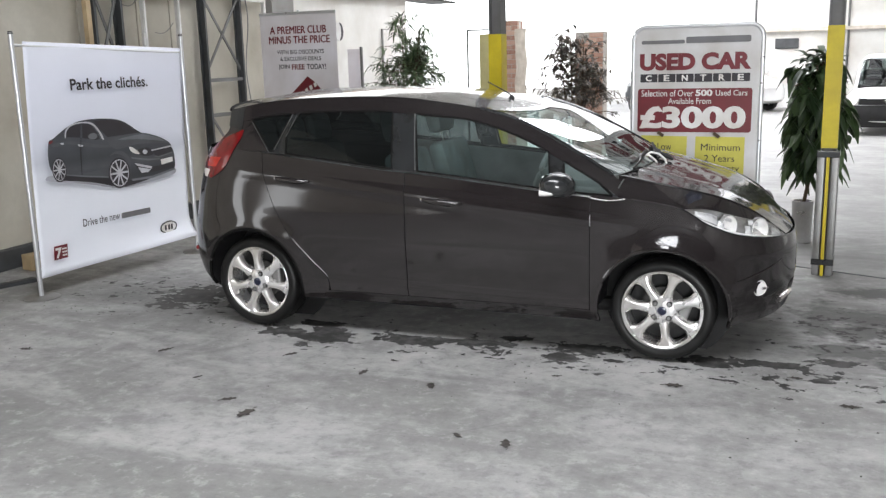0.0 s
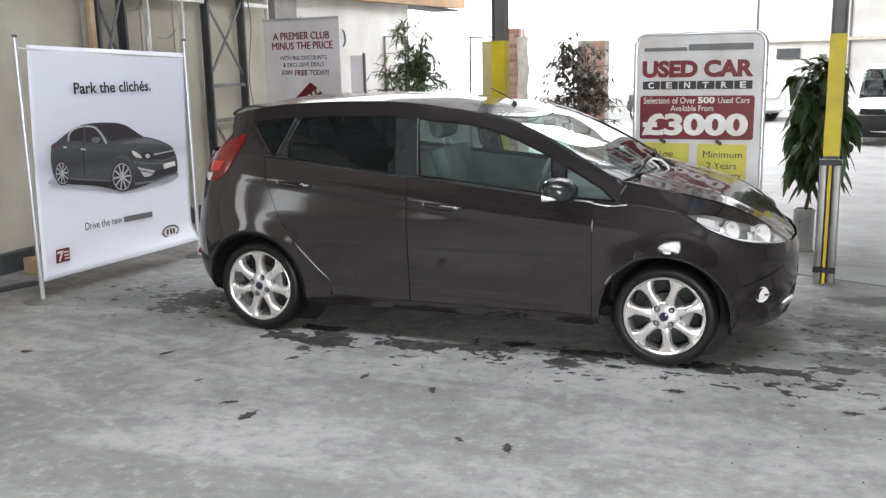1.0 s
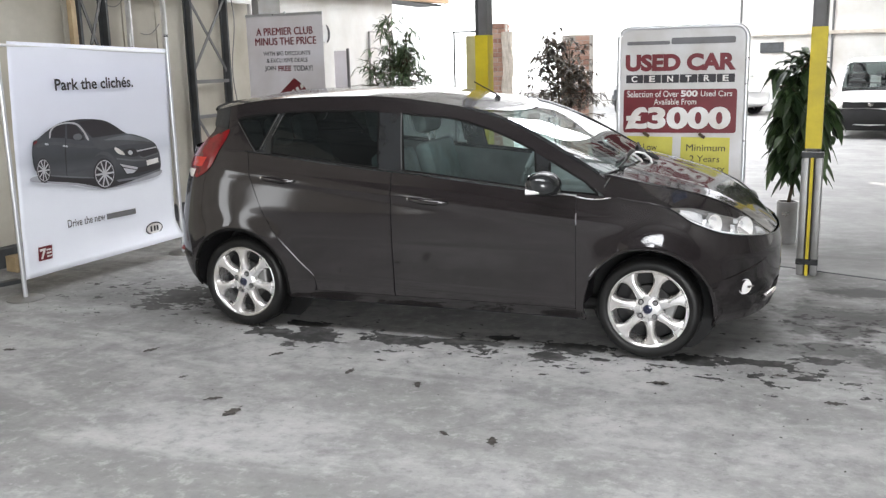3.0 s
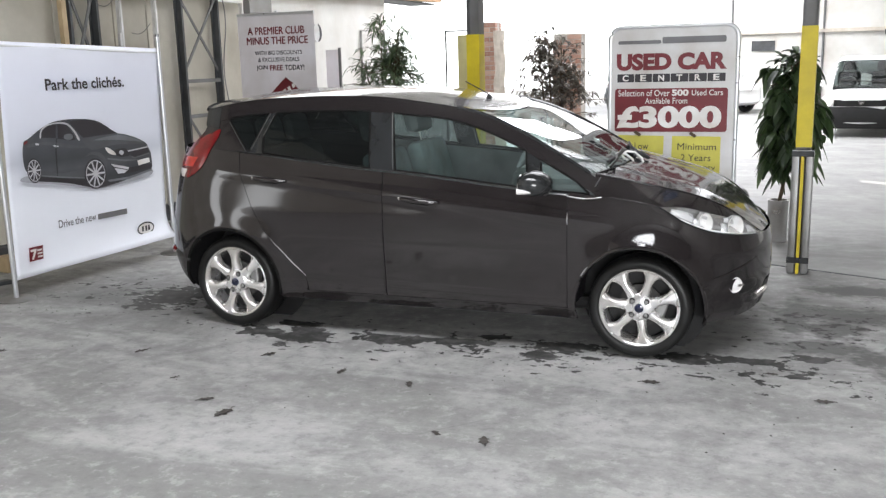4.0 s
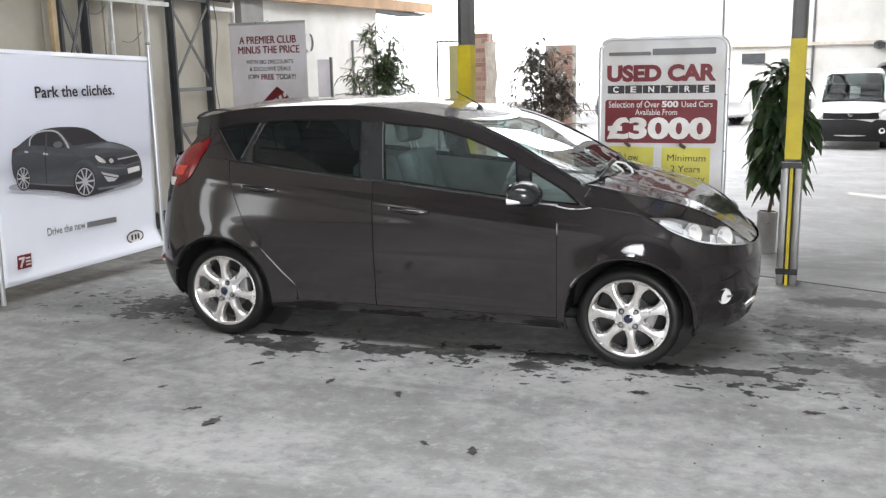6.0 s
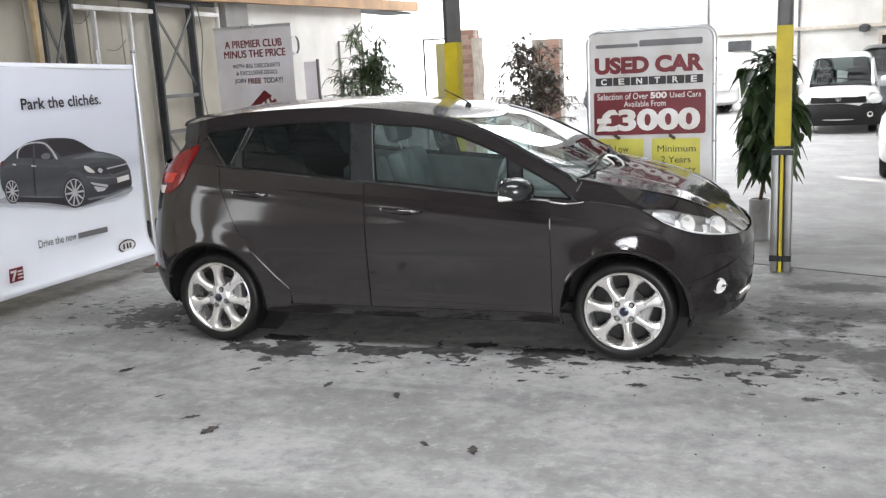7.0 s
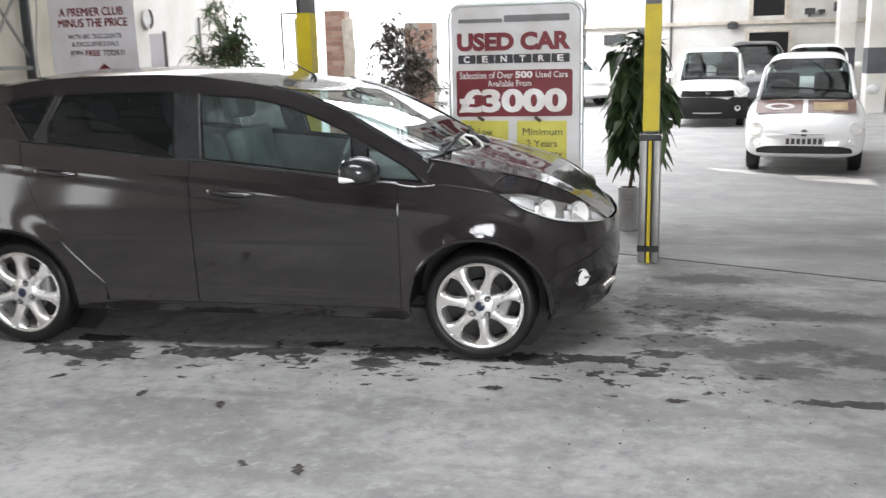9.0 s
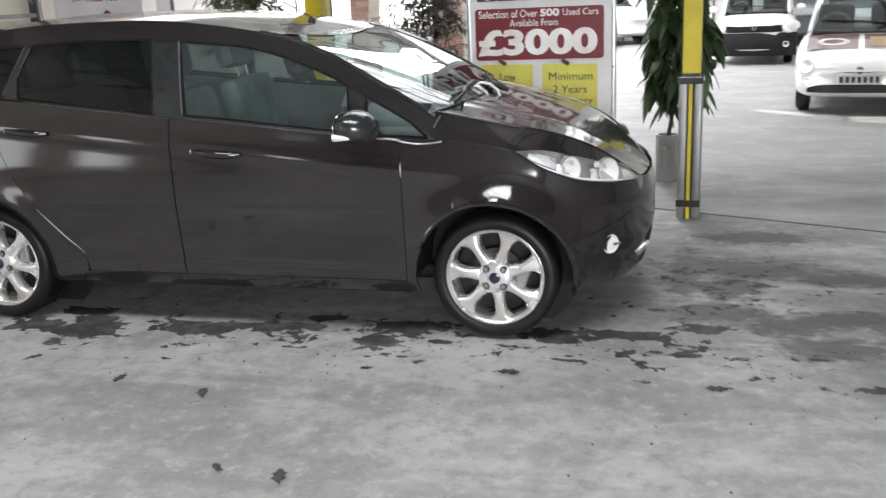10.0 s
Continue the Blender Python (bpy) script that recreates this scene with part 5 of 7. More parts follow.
# ---------- side partition: studs, lattice columns, rails, fascia ----------
def lattice_column(y0, y1, x, slim=False):
    col = thing("lattice_column", "dark steel lattice column with cross bracing", "lattice column", pose(x, 0, 0), "lattice columns")
    for y in (y0, y1):
        thin = slim and y == y0
        b = box(0.05 if thin else 0.075, 0.03, 2.45, 0, y, 0)
        box(0.014, 0.032 if thin else 0.085, 2.45, -0.03, y, 0, bm=b)
        part("upright", b, "dark_steel", col)
    for z in (0.25, 0.65, 1.05, 1.43, 2.40):
        part("rung", box(0.03, y1 - y0, 0.04, 0, (y0 + y1) / 2, z), "post_grey", col)
    for za in (0.3, 1.55):
        part("brace", bar((0.012, y0, za), (0.012, y1, za + 0.82), 0.012, 0.03), "post_grey", col)
        part("brace", bar((-0.012, y1, za), (-0.012, y0, za + 0.82), 0.012, 0.03), "post_grey", col)
    return col


FX0 = WALL_X + 0.07
lattice_column(2.89, 3.57, FX0)
lattice_column(1.24, 1.58, FX0, True)
for y, z1 in ((1.92, 2.33), (2.46, 2.33), (4.10, 2.44)):
    st = thing("metal_stud", "bright galvanised wall stud", "stud", pose(FX0, y, 0), "wall studs")
    b = box(0.034, 0.010, z1 - 0.17, 0, -0.012, 0.17)
    box(0.008, 0.028, z1 - 0.17, 0.026, 0, 0.17, bm=b)
    part("channel", b, "stud", st)
    part("bracket", box(0.03, 0.03, 0.12, 0.02, -0.04, 1.82, 0.004), "stud", st)
structure("top_rail", box(0.05, 1.20, 0.045, FX0 + 0.01, 2.235, 2.315, 0.004), "stud", "bright metal rail on top of the studs", "rail")
structure("top_rail", box(0.05, 0.5, 0.045, FX0 + 0.01, 3.85, 2.32, 0.004), "stud", "bright metal rail on top of the studs", "rail")
# flat dark strip paints the shade of the open gap above the panels
structure("dark_rail", box(0.03, 3.0, 0.09, FX0 - 0.055, 2.65, 2.44, 0.006), "dark_steel", "dark strip painted as the shaded gap over the wall panels", "rail")
structure("batten", box(0.05, 0.06, 2.3, FX0, 1.16, 0.1, 0.004), "pale_timber", "pale timber batten on the wall", "batten")
structure("fascia_beam", bar((FX0 + 0.02, 2.3, 2.540), (FX0 + 0.02, 10.9, 2.735), 0.12, 0.165), "timber", "long planed timber fascia beam over the partition", "beam")
structure("cross_beam", box(0.2, 3.2, 0.16, FX0 + 0.05, 0.9, 2.47, 0.01), "bark", "dark timber beam over the wall panels", "beam")
structure("fascia_soffit", box(0.5, 2.2, 0.03, FX0 - 0.25, 9.65, 2.60, 0.004), "dark_steel", "dark ledge under the end of the beam", "soffit")


# ---------- banners and sign ----------
def banner_stand():
    p1, p2, h = Vector((-1.94, -0.65, 0)), Vector((-1.80, 1.03, 0)), 1.875
    d = p2 - p1
    ang = math.degrees(math.atan2(d.y, d.x))
    st = thing("banner_stand", "white fabric car advert on a two-pole aluminium stand", "banner", pose(p1.x, p1.y, 0, 0, 0, ang))
    w = d.length
    for x in (0, w):
        pole = part("pole", tube([(x, 0, 0.01), (x, 0, h)], 0.017, 14), "alu", st, "round aluminium pole", True)
        part("foot", lathe([(0.001, 0.016), (0.11, 0.014), (0.13, 0.006), (0.13, 0.0), (0.001, 0.0)], 36), "steel", pole, "flat round grey foot", True).matrix_basis = pose(x, 0, 0)
        part("pole_cap", lathe([(0.001, h + 0.008), (0.016, h + 0.006), (0.018, h - 0.012)], 14), "plastic", pole).matrix_basis = pose(x, 0, 0)
    part("top_bar", tube([(0, 0.008, h - 0.085), (w, 0.008, h - 0.145)], 0.011, 10), "alu", st)
    def cloth(u, v):
        x = 0.024 + 0.069 * v + u * (1.585 + 0.005 * v)
        z = 0.135 + 0.04 * u + v * (1.68 - 0.09 * u)
        curl = -0.10 * max(0, 1 - v / 0.12) ** 2 * u
        return (x + 0.05 * curl, curl + 0.004 * math.sin(7 * u + 3 * v) + 0.006 * math.sin(3 * v), z)

    b = grid(cloth, 40, 40, flip=False)
    sh = part("banner_sheet", b, "vinyl_print", st, "white printed fabric sheet", True)
    so = sh.modifiers.new("thick", "SOLIDIFY")
    so.thickness = 0.003
    def flat(name, outline, mat, k, label="", smooth=True):
        """A printed patch on the cloth; rounded outlines run through their corners as a smooth curve."""
        pts = [Vector(p) for p in outline]
        n = len(pts)
        if smooth:
            fine = []
            for i in range(n):
                p0, p1, p2, p3 = pts[i - 1], pts[i], pts[(i + 1) % n], pts[(i + 2) % n]
                for t in (0.0, 0.25, 0.5, 0.75):
                    fine.append(0.5 * (2 * p1 + (p2 - p0) * t + (2 * p0 - 5 * p1 + 4 * p2 - p3) * t * t + (3 * p1 - p0 - 3 * p2 + p3) * t ** 3))
            pts = fine
        bb = bmesh.new()
        bb.faces.new([bb.verts.new((p.x, -0.016 - 0.0010 * k, p.y)) for p in pts])
        bmesh.ops.triangulate(bb, faces=bb.faces)
        return part(name, bb, mat, sh, label)

    lettering("slogan", "Park the clichés.", "ink", sh, 0.449, 1.462, 0.785, 0.085, 0.018, 0.020)
    lettering("caption", "Drive the new", "ink", sh, 0.420, 0.448, 0.370, 0.058, 0.03, 0.004)
    flat("caption_bar", [(0.815, 0.446), (1.13, 0.443), (1.13, 0.487), (0.815, 0.490)], "ink_grey", 8, "", False)
    # printed picture of a dark saloon car
    flat("printed_shadow", [(0.141, 0.836), (0.212, 0.866), (0.561, 0.827), (1.154, 0.767), (1.461, 0.769), (1.426, 0.716), (1.167, 0.695), (0.834, 0.688), (0.552, 0.752), (0.306, 0.800)], "print_shadow", 1, "printed shadow under the car")
    flat("printed_underside", [(0.241, 0.828), (0.313, 0.858), (0.709, 0.795), (0.902, 0.758), (1.195, 0.747), (1.170, 0.720), (0.936, 0.693), (0.815, 0.699), (0.554, 0.770)], "ink", 2)
    flat("printed_car_body", [(0.191, 1.080), (0.205, 1.116), (0.240, 1.128), (0.344, 1.184), (0.455, 1.228), (0.610, 1.243), (0.798, 1.233), (0.913, 1.209), (0.999, 1.166), (1.105, 1.102), (1.272, 1.062), (1.410, 1.001), (1.448, 0.950), (1.470, 0.892), (1.462, 0.773), (1.350, 0.750), (1.171, 0.734), (0.980, 0.727), (0.902, 0.755), (0.717, 0.779), (0.522, 0.811), (0.330, 0.847), (0.230, 0.881), (0.188, 0.917), (0.179, 1.007)], "print_body", 3, "printed picture of a dark saloon car")
    flat("printed_car_bonnet", [(0.751, 1.077), (0.940, 1.093), (1.126, 1.096), (1.272, 1.059), (1.403, 0.996), (1.266, 1.000), (1.054, 1.012), (0.829, 0.995)], "print_soft", 4)
    flat("printed_bonnet_shine", [(0.857, 1.067), (1.104, 1.087), (1.271, 1.052), (1.377, 1.008), (1.226, 1.031), (1.058, 1.052)], "print_mid", 5)
    flat("printed_shoulder_shine", [(0.231, 1.090), (0.360, 1.098), (0.517, 1.077), (0.661, 1.045), (0.794, 1.028), (0.773, 1.015), (0.622, 1.028), (0.479, 1.057), (0.357, 1.076), (0.236, 1.067)], "print_soft", 4)
    flat("printed_car_side", [(0.372, 0.981), (0.541, 0.965), (0.729, 0.966), (0.723, 0.849), (0.565, 0.861), (0.371, 0.897)], "print_body", 4)
    flat("printed_door_shine", [(0.344, 0.891), (0.509, 0.850), (0.715, 0.853), (0.713, 0.795), (0.542, 0.820), (0.349, 0.859)], "print_soft", 5)
    flat("printed_car_sill", [(0.322, 0.859), (0.506, 0.827), (0.713, 0.795), (0.712, 0.786), (0.505, 0.817), (0.327, 0.850)], "print_mid", 6)
    flat("printed_wing_shine", [(0.755, 0.945), (0.817, 0.978), (0.905, 0.965), (0.960, 0.910), (0.962, 0.842), (0.938, 0.897), (0.882, 0.940), (0.815, 0.958)], "print_soft", 4)
    flat("printed_car_window", [(0.353, 1.129), (0.360, 1.170), (0.417, 1.206), (0.503, 1.214), (0.489, 1.114)], "ink", 5, "", False)
    flat("printed_car_window", [(0.519, 1.213), (0.601, 1.201), (0.657, 1.134), (0.676, 1.087), (0.632, 1.084), (0.507, 1.109)], "ink", 5, "", False)
    flat("printed_car_windscreen", [(0.630, 1.226), (0.797, 1.229), (0.912, 1.203), (1.018, 1.150), (1.105, 1.102), (0.941, 1.099), (0.751, 1.094), (0.689, 1.154)], "ink", 5, "", False)
    flat("printed_roof_trim", [(0.343, 1.129), (0.358, 1.181), (0.418, 1.218), (0.517, 1.229), (0.616, 1.213), (0.683, 1.147), (0.715, 1.084), (0.696, 1.085), (0.664, 1.145), (0.605, 1.202), (0.516, 1.219), (0.422, 1.208), (0.369, 1.174), (0.355, 1.129)], "print_pale", 6)
    flat("printed_mirror", [(0.562, 1.113), (0.579, 1.133), (0.625, 1.137), (0.651, 1.117), (0.633, 1.093), (0.584, 1.095)], "print_mid", 7)
    flat("printed_headlamp", [(0.964, 0.997), (1.000, 0.992), (1.064, 0.950), (1.070, 0.931), (1.015, 0.942), (0.982, 0.963)], "ink_white", 6)
    flat("printed_lamp_unit", [(1.059, 0.966), (1.172, 0.974), (1.231, 0.919), (1.169, 0.906), (1.085, 0.921)], "ink", 6)
    flat("printed_lamp", [(1.105, 0.946), (1.132, 0.962), (1.160, 0.941), (1.132, 0.922)], "print_pale", 7)
    flat("printed_car_grille", [(1.226, 0.938), (1.304, 0.947), (1.431, 0.961), (1.449, 0.915), (1.276, 0.893), (1.238, 0.906)], "ink", 6, "", False)
    flat("printed_grille_rim", [(1.200, 0.953), (1.261, 0.955), (1.429, 0.966), (1.440, 0.955), (1.260, 0.945), (1.207, 0.942)], "print_pale", 7, "", False)
    flat("printed_grille_rim", [(1.238, 0.903), (1.276, 0.890), (1.449, 0.912), (1.452, 0.902), (1.275, 0.881), (1.241, 0.893)], "print_mid", 7, "", False)
    flat("printed_bumper_shine", [(0.977, 0.916), (1.166, 0.883), (1.296, 0.874), (1.295, 0.863), (1.165, 0.868), (0.980, 0.903)], "print_mid", 6, "", False)
    flat("printed_car_intake", [(0.997, 0.871), (1.202, 0.813), (1.462, 0.818), (1.463, 0.785), (1.241, 0.771), (1.069, 0.772)], "ink", 5, "", False)
    flat("printed_fog_trim", [(1.004, 0.866), (1.198, 0.817), (1.191, 0.799), (1.034, 0.839)], "print_pale", 7, "", False)
    flat("printed_fog_lamp", [(1.038, 0.829), (1.182, 0.795), (1.144, 0.776), (1.074, 0.778)], "print_pale", 7, "", False)
    flat("printed_chin", [(0.961, 0.742), (1.194, 0.741), (1.457, 0.776), (1.460, 0.760), (1.192, 0.721), (0.970, 0.725)], "print_mid", 6, "", False)
    flat("printed_number_plate", [(1.301, 0.862), (1.440, 0.871), (1.443, 0.832), (1.306, 0.818)], "ink_white", 8, "", False)
    flat("printed_tail_lamp", [(0.201, 1.106), (0.229, 1.118), (0.230, 1.103), (0.202, 1.091)], "ink_red", 6)
    flat("printed_door_handle", [(0.301, 1.093), (0.329, 1.088), (0.326, 1.077), (0.301, 1.082)], "print_pale", 6)
    flat("printed_door_handle", [(0.462, 1.066), (0.504, 1.056), (0.499, 1.046), (0.464, 1.053)], "print_pale", 6)
    flat("printed_door_line", [(0.491, 1.113), (0.498, 1.112), (0.476, 1.007), (0.470, 0.834), (0.463, 0.835), (0.469, 1.007)], "ink", 6, "", False)
    for cx, cz, rx, rz in ((0.837, 0.807, 0.112, 0.121), (0.262, 0.899, 0.064, 0.090)):
        flat("printed_car_tyre", ellipse(cx, cz, rx, rz), "ink", 7, "", False)
        flat("printed_car_wheel", ellipse(cx, cz, rx * 0.88, rz * 0.88), "print_pale", 8, "", False)
        for k in range(10):
            a = 2 * math.pi * (k + 0.5) / 10
            flat("printed_spoke_gap", [(cx + rx * 0.2 * math.cos(a), cz + rz * 0.2 * math.sin(a)), (cx + rx * 0.83 * math.cos(a - 0.24), cz + rz * 0.83 * math.sin(a - 0.24)), (cx + rx * 0.83 * math.cos(a + 0.24), cz + rz * 0.83 * math.sin(a + 0.24))], "ink", 9, "", False)
    flat("oval_mark", ellipse(1.320, 0.288, 0.100, 0.054), "ink", 12, "dark oval outline mark", False)
    flat("oval_mark_inner", ellipse(1.320, 0.288, 0.087, 0.043), "ink_white", 13, "", False)
    for x in (1.272, 1.312, 1.345):
        flat("oval_mark_bar", [(x, 0.266), (x + 0.022, 0.266), (x + 0.022, 0.310), (x, 0.310)], "ink", 14, "", False)
    flat("badge_square", [(0.122, 0.252), (0.246, 0.252), (0.254, 0.353), (0.130, 0.353)], "ink_red", 14, "red square badge with a white seven", False)
    lettering("badge_number", "7", "ink_white", sh, 0.132, 0.262, 0.058, 0.078, 0.04, 0.04)
    for k in range(3):
        z = 0.27 + 0.024 * k
        flat("badge_bar", [(0.198, z), (0.242, z), (0.242, z + 0.012), (0.198, z + 0.012)], "ink_white", 16, "", False)
    return st


banner_stand()


def roll_up(x, y, w, h, turn):
    st = thing("roll_up_banner", "pale grey roll-up banner with red and dark lettering", "banner", pose(x, y, 0, 0, 0, turn))
    part("cassette", box(w + 0.04, 0.12, 0.08, w / 2, 0.03, 0, 0.02), "alu", st, "aluminium base cassette", True)
    sh = part("banner_sheet", box(w, 0.004, h - 0.08, w / 2, 0, 0.08), "vinyl_grey", st, "pale grey printed sheet")
    part("top_rail", box(w + 0.01, 0.016, 0.03, w / 2, 0, h - 0.015, 0.005), "alu", st)
    part("support_pole", tube([(w / 2, 0.03, 0.05), (w / 2, 0.03, h)], 0.012, 8), "alu", st)
    part("pole_tip", tube([(w * 0.52, 0.0, h), (w * 0.52, 0.0, h + 0.03)], 0.015, 8), "alu", st)
    rows = (("A PREMIER CLUB", 0.13, 0.74, 0.075, 0.205, "ink_red", 0.0), ("MINUS THE PRICE", 0.11, 0.80, 0.075, 0.305, "ink_red", 0.0), ("WITH BIG DISCOUNTS", 0.21, 0.62, 0.042, 0.410, "ink", 0.012), ("& EXCLUSIVE DEALS", 0.25, 0.54, 0.042, 0.480, "ink", 0.012), ("JOIN", 0.22, 0.15, 0.055, 0.570, "ink", 0.02), ("FREE", 0.40, 0.17, 0.055, 0.570, "ink_red", 0.03), ("TODAY!", 0.60, 0.25, 0.055, 0.570, "ink", 0.02))
    for text, fx, fw, hh, down, mat, heavy in rows:
        lettering("slogan", text, mat, sh, fx * w, h - down, fw * w, hh, 0.006, heavy)
        if mat == "ink_red" and heavy == 0.0:
            lettering("slogan_weight", text, mat, sh, fx * w + 0.006, h - down + 0.003, fw * w, hh, 0.0065, 0.0)
    b = bmesh.new()
    b.faces.new([b.verts.new((cx * w, -0.006, h - dz)) for cx, dz in ((0.36, 0.83), (0.60, 0.64), (0.71, 0.71), (0.86, 0.87), (0.84, 1.05), (0.6, 1.09))])
    part("red_emblem", b, "ink_red", sh, "red folded ticket emblem")
    for k in range(4):
        bx, bz = (0.50 + 0.058 * k) * w, h - 0.805 + 0.030 * k
        b = plate([(bx, bz), (bx + 0.030, bz + 0.018), (bx + 0.044, bz - 0.022), (bx + 0.014, bz - 0.040)], 0.002)
        bmesh.ops.translate(b, vec=(0, -0.008, 0), verts=b.verts)
        part("emblem_bar", b, "ink_white", sh)
    return st


roll_up(-2.21, 2.95, 0.92, 2.115, -3)
roll_up_back = thing("grey_panel", "narrow pale grey upright display panel", "display panel", pose(-1.24, 3.15, 0, 0, 0, -8))
part("panel", box(0.16, 0.03, 1.74, 0.02, 0, 0, 0.006), "vinyl_grey", roll_up_back)
part("edge", box(0.018, 0.035, 1.76, 0.105, 0, 0, 0.004), "post_grey", roll_up_back)


def forecourt_sign():
    sg = thing("price_sign", "white framed forecourt sign with red price panel and yellow cards", "sign", pose(1.97, 1.30, 0, 0, 0, -1.5))
    w, h = 0.895, 1.803
    bd = part("board", plate(rounded(0.012, 0.25, w - 0.012, h - 0.012, 0.075), 0.03), "sign", sg, "white sign board")
    out = rounded(0, 0.24, w, h, 0.085, 8)
    part("frame", tube([(a, 0, c) for a, c in out + [out[0]]], 0.017, 10), "alu", sg, "rounded grey tube frame", True)
    for x in (0.0, w):
        part("leg", tube([(x, 0, 0.02), (x, 0, 0.4)], 0.017, 10), "alu", sg)
        part("foot", box(0.06, 0.5, 0.03, x, 0, 0, 0.008), "post_grey", sg)
    y = -0.018

    def flat(name, outline, mat, k=0, label=""):
        b = plate(outline, 0.002)
        bmesh.ops.translate(b, vec=(0, y - 0.0022 * k, 0), verts=b.verts)
        return part(name, b, mat, bd, label)

    # the trader's name as plain bars
    flat("name_bar", rounded(0.06, 1.685, 0.365, 1.710, 0.010), "ink_grey", 1)
    flat("name_bar", rounded(0.375, 1.685, 0.815, 1.730, 0.010), "ink_grey", 1)
    lettering("heading", "USED CAR", "ink_red", bd, 0.05, 1.497, 0.775, 0.122, 0.004, 0.055, y=y)
    for k, ch in enumerate("CENTRE"):
        flat("heading_block", rounded(0.05 + 0.128 * k + 0.006, 1.414, 0.05 + 0.128 * (k + 1), 1.472, 0.004), "ink", 1)
        lettering("heading_letter", ch, "ink_white", bd, 0.095 + 0.128 * k, 1.421, 0.042, 0.044, 0.006, 0.03, y=y)
    flat("price_panel", rounded(0.04, 1.055, 0.838, 1.368, 0.02), "ink_red", 1, "dark red price panel")
    for text, x, z, ww, hh, hv in (("Selection of Over", 0.065, 1.312, 0.37, 0.046, 0.004), ("500", 0.45, 1.313, 0.118, 0.046, 0.04), ("Used Cars", 0.59, 1.315, 0.215, 0.040, 0.004), ("Available From", 0.26, 1.258, 0.30, 0.042, 0.004), ("£3000", 0.055, 1.080, 0.745, 0.162, 0.045)):
        lettering("price_text", text, "ink_white", bd, x, z, ww, hh, 0.006, hv, y=y)
    flat("yellow_card", [(0.065, 0.70), (0.395, 0.70), (0.40, 1.025), (0.07, 1.03)], "yellow_card", 1, "yellow card")
    flat("yellow_card", [(0.455, 0.70), (0.80, 0.70), (0.80, 1.022), (0.46, 1.025)], "yellow_card", 1, "yellow card")
    for text, x, z, ww, hh in (("Low", 0.19, 0.925, 0.10, 0.050), ("Deposit", 0.13, 0.845, 0.20, 0.060), ("Minimum", 0.50, 0.925, 0.27, 0.048), ("2 Years", 0.525, 0.845, 0.21, 0.048), ("Warranty", 0.50, 0.765, 0.27, 0.055)):
        lettering("card_text", text, "ink", bd, x, z, ww, hh, 0.006, 0.0, y=y)
    for x, z in ((0.205, 1.035), (0.60, 1.028)):
        b = box(0.05, 0.03, 0.02, 0, 0, 0, 0.004)
        part("peg", b, "bark", bd, "brown peg holding a card", True).matrix_basis = pose(x, y - 0.015, z, 0, 35, 0)
    for z in (0.6, 1.0, 1.4):
        part("frame_bolt", lathe([(0.001, -0.022), (0.008, -0.02), (0.008, -0.012)], 10, "Y"), "steel", sg).matrix_basis = pose(w, 0, z)
    return sg


forecourt_sign()

# ---------- plants ----------


def leaf_strip(bm, base, tip, width, sag, seg=4):
    """A long leaf, folded along its rib, hanging by sag."""
    base, tip = Vector(base), Vector(tip)
    d = tip - base
    s = d.cross(Vector((0, 0, 1)))
    s = s.normalized() if s.length > 1e-6 else Vector((1, 0, 0))
    rows = []
    for k in range(seg + 1):
        f = k / seg
        p = base + d * f + Vector((0, 0, -sag * f * f))
        w = width * math.sin(math.pi * min(0.98, 0.08 + 0.9 * f)) ** 0.8 * 0.5
        rows.append((bm.verts.new(p + s * w + Vector((0, 0, w * 0.35))), bm.verts.new(p), bm.verts.new(p - s * w + Vector((0, 0, w * 0.35)))))
    for a, b in zip(rows, rows[1:]):
        bm.faces.new((a[0], b[0], b[1], a[1]))
        bm.faces.new((a[1], b[1], b[2], a[2]))


def pot(parent, r0, r1, h, mat, label, fill="soil"):
    p = part("pot", lathe([(0.001, 0.0), (r0, 0.0), (r0 + 0.004, 0.01), (r1, h - 0.012), (r1 + 0.006, h), (r1 - 0.012, h), (r1 - 0.016, h - 0.05), (0.001, h - 0.05)], 36), mat, parent, label, True)
    part("soil", lathe([(0.001, h - 0.022), (r1 * 0.6, h - 0.028), (r1 - 0.0145, h - 0.044)], 24), fill, p)
    return p


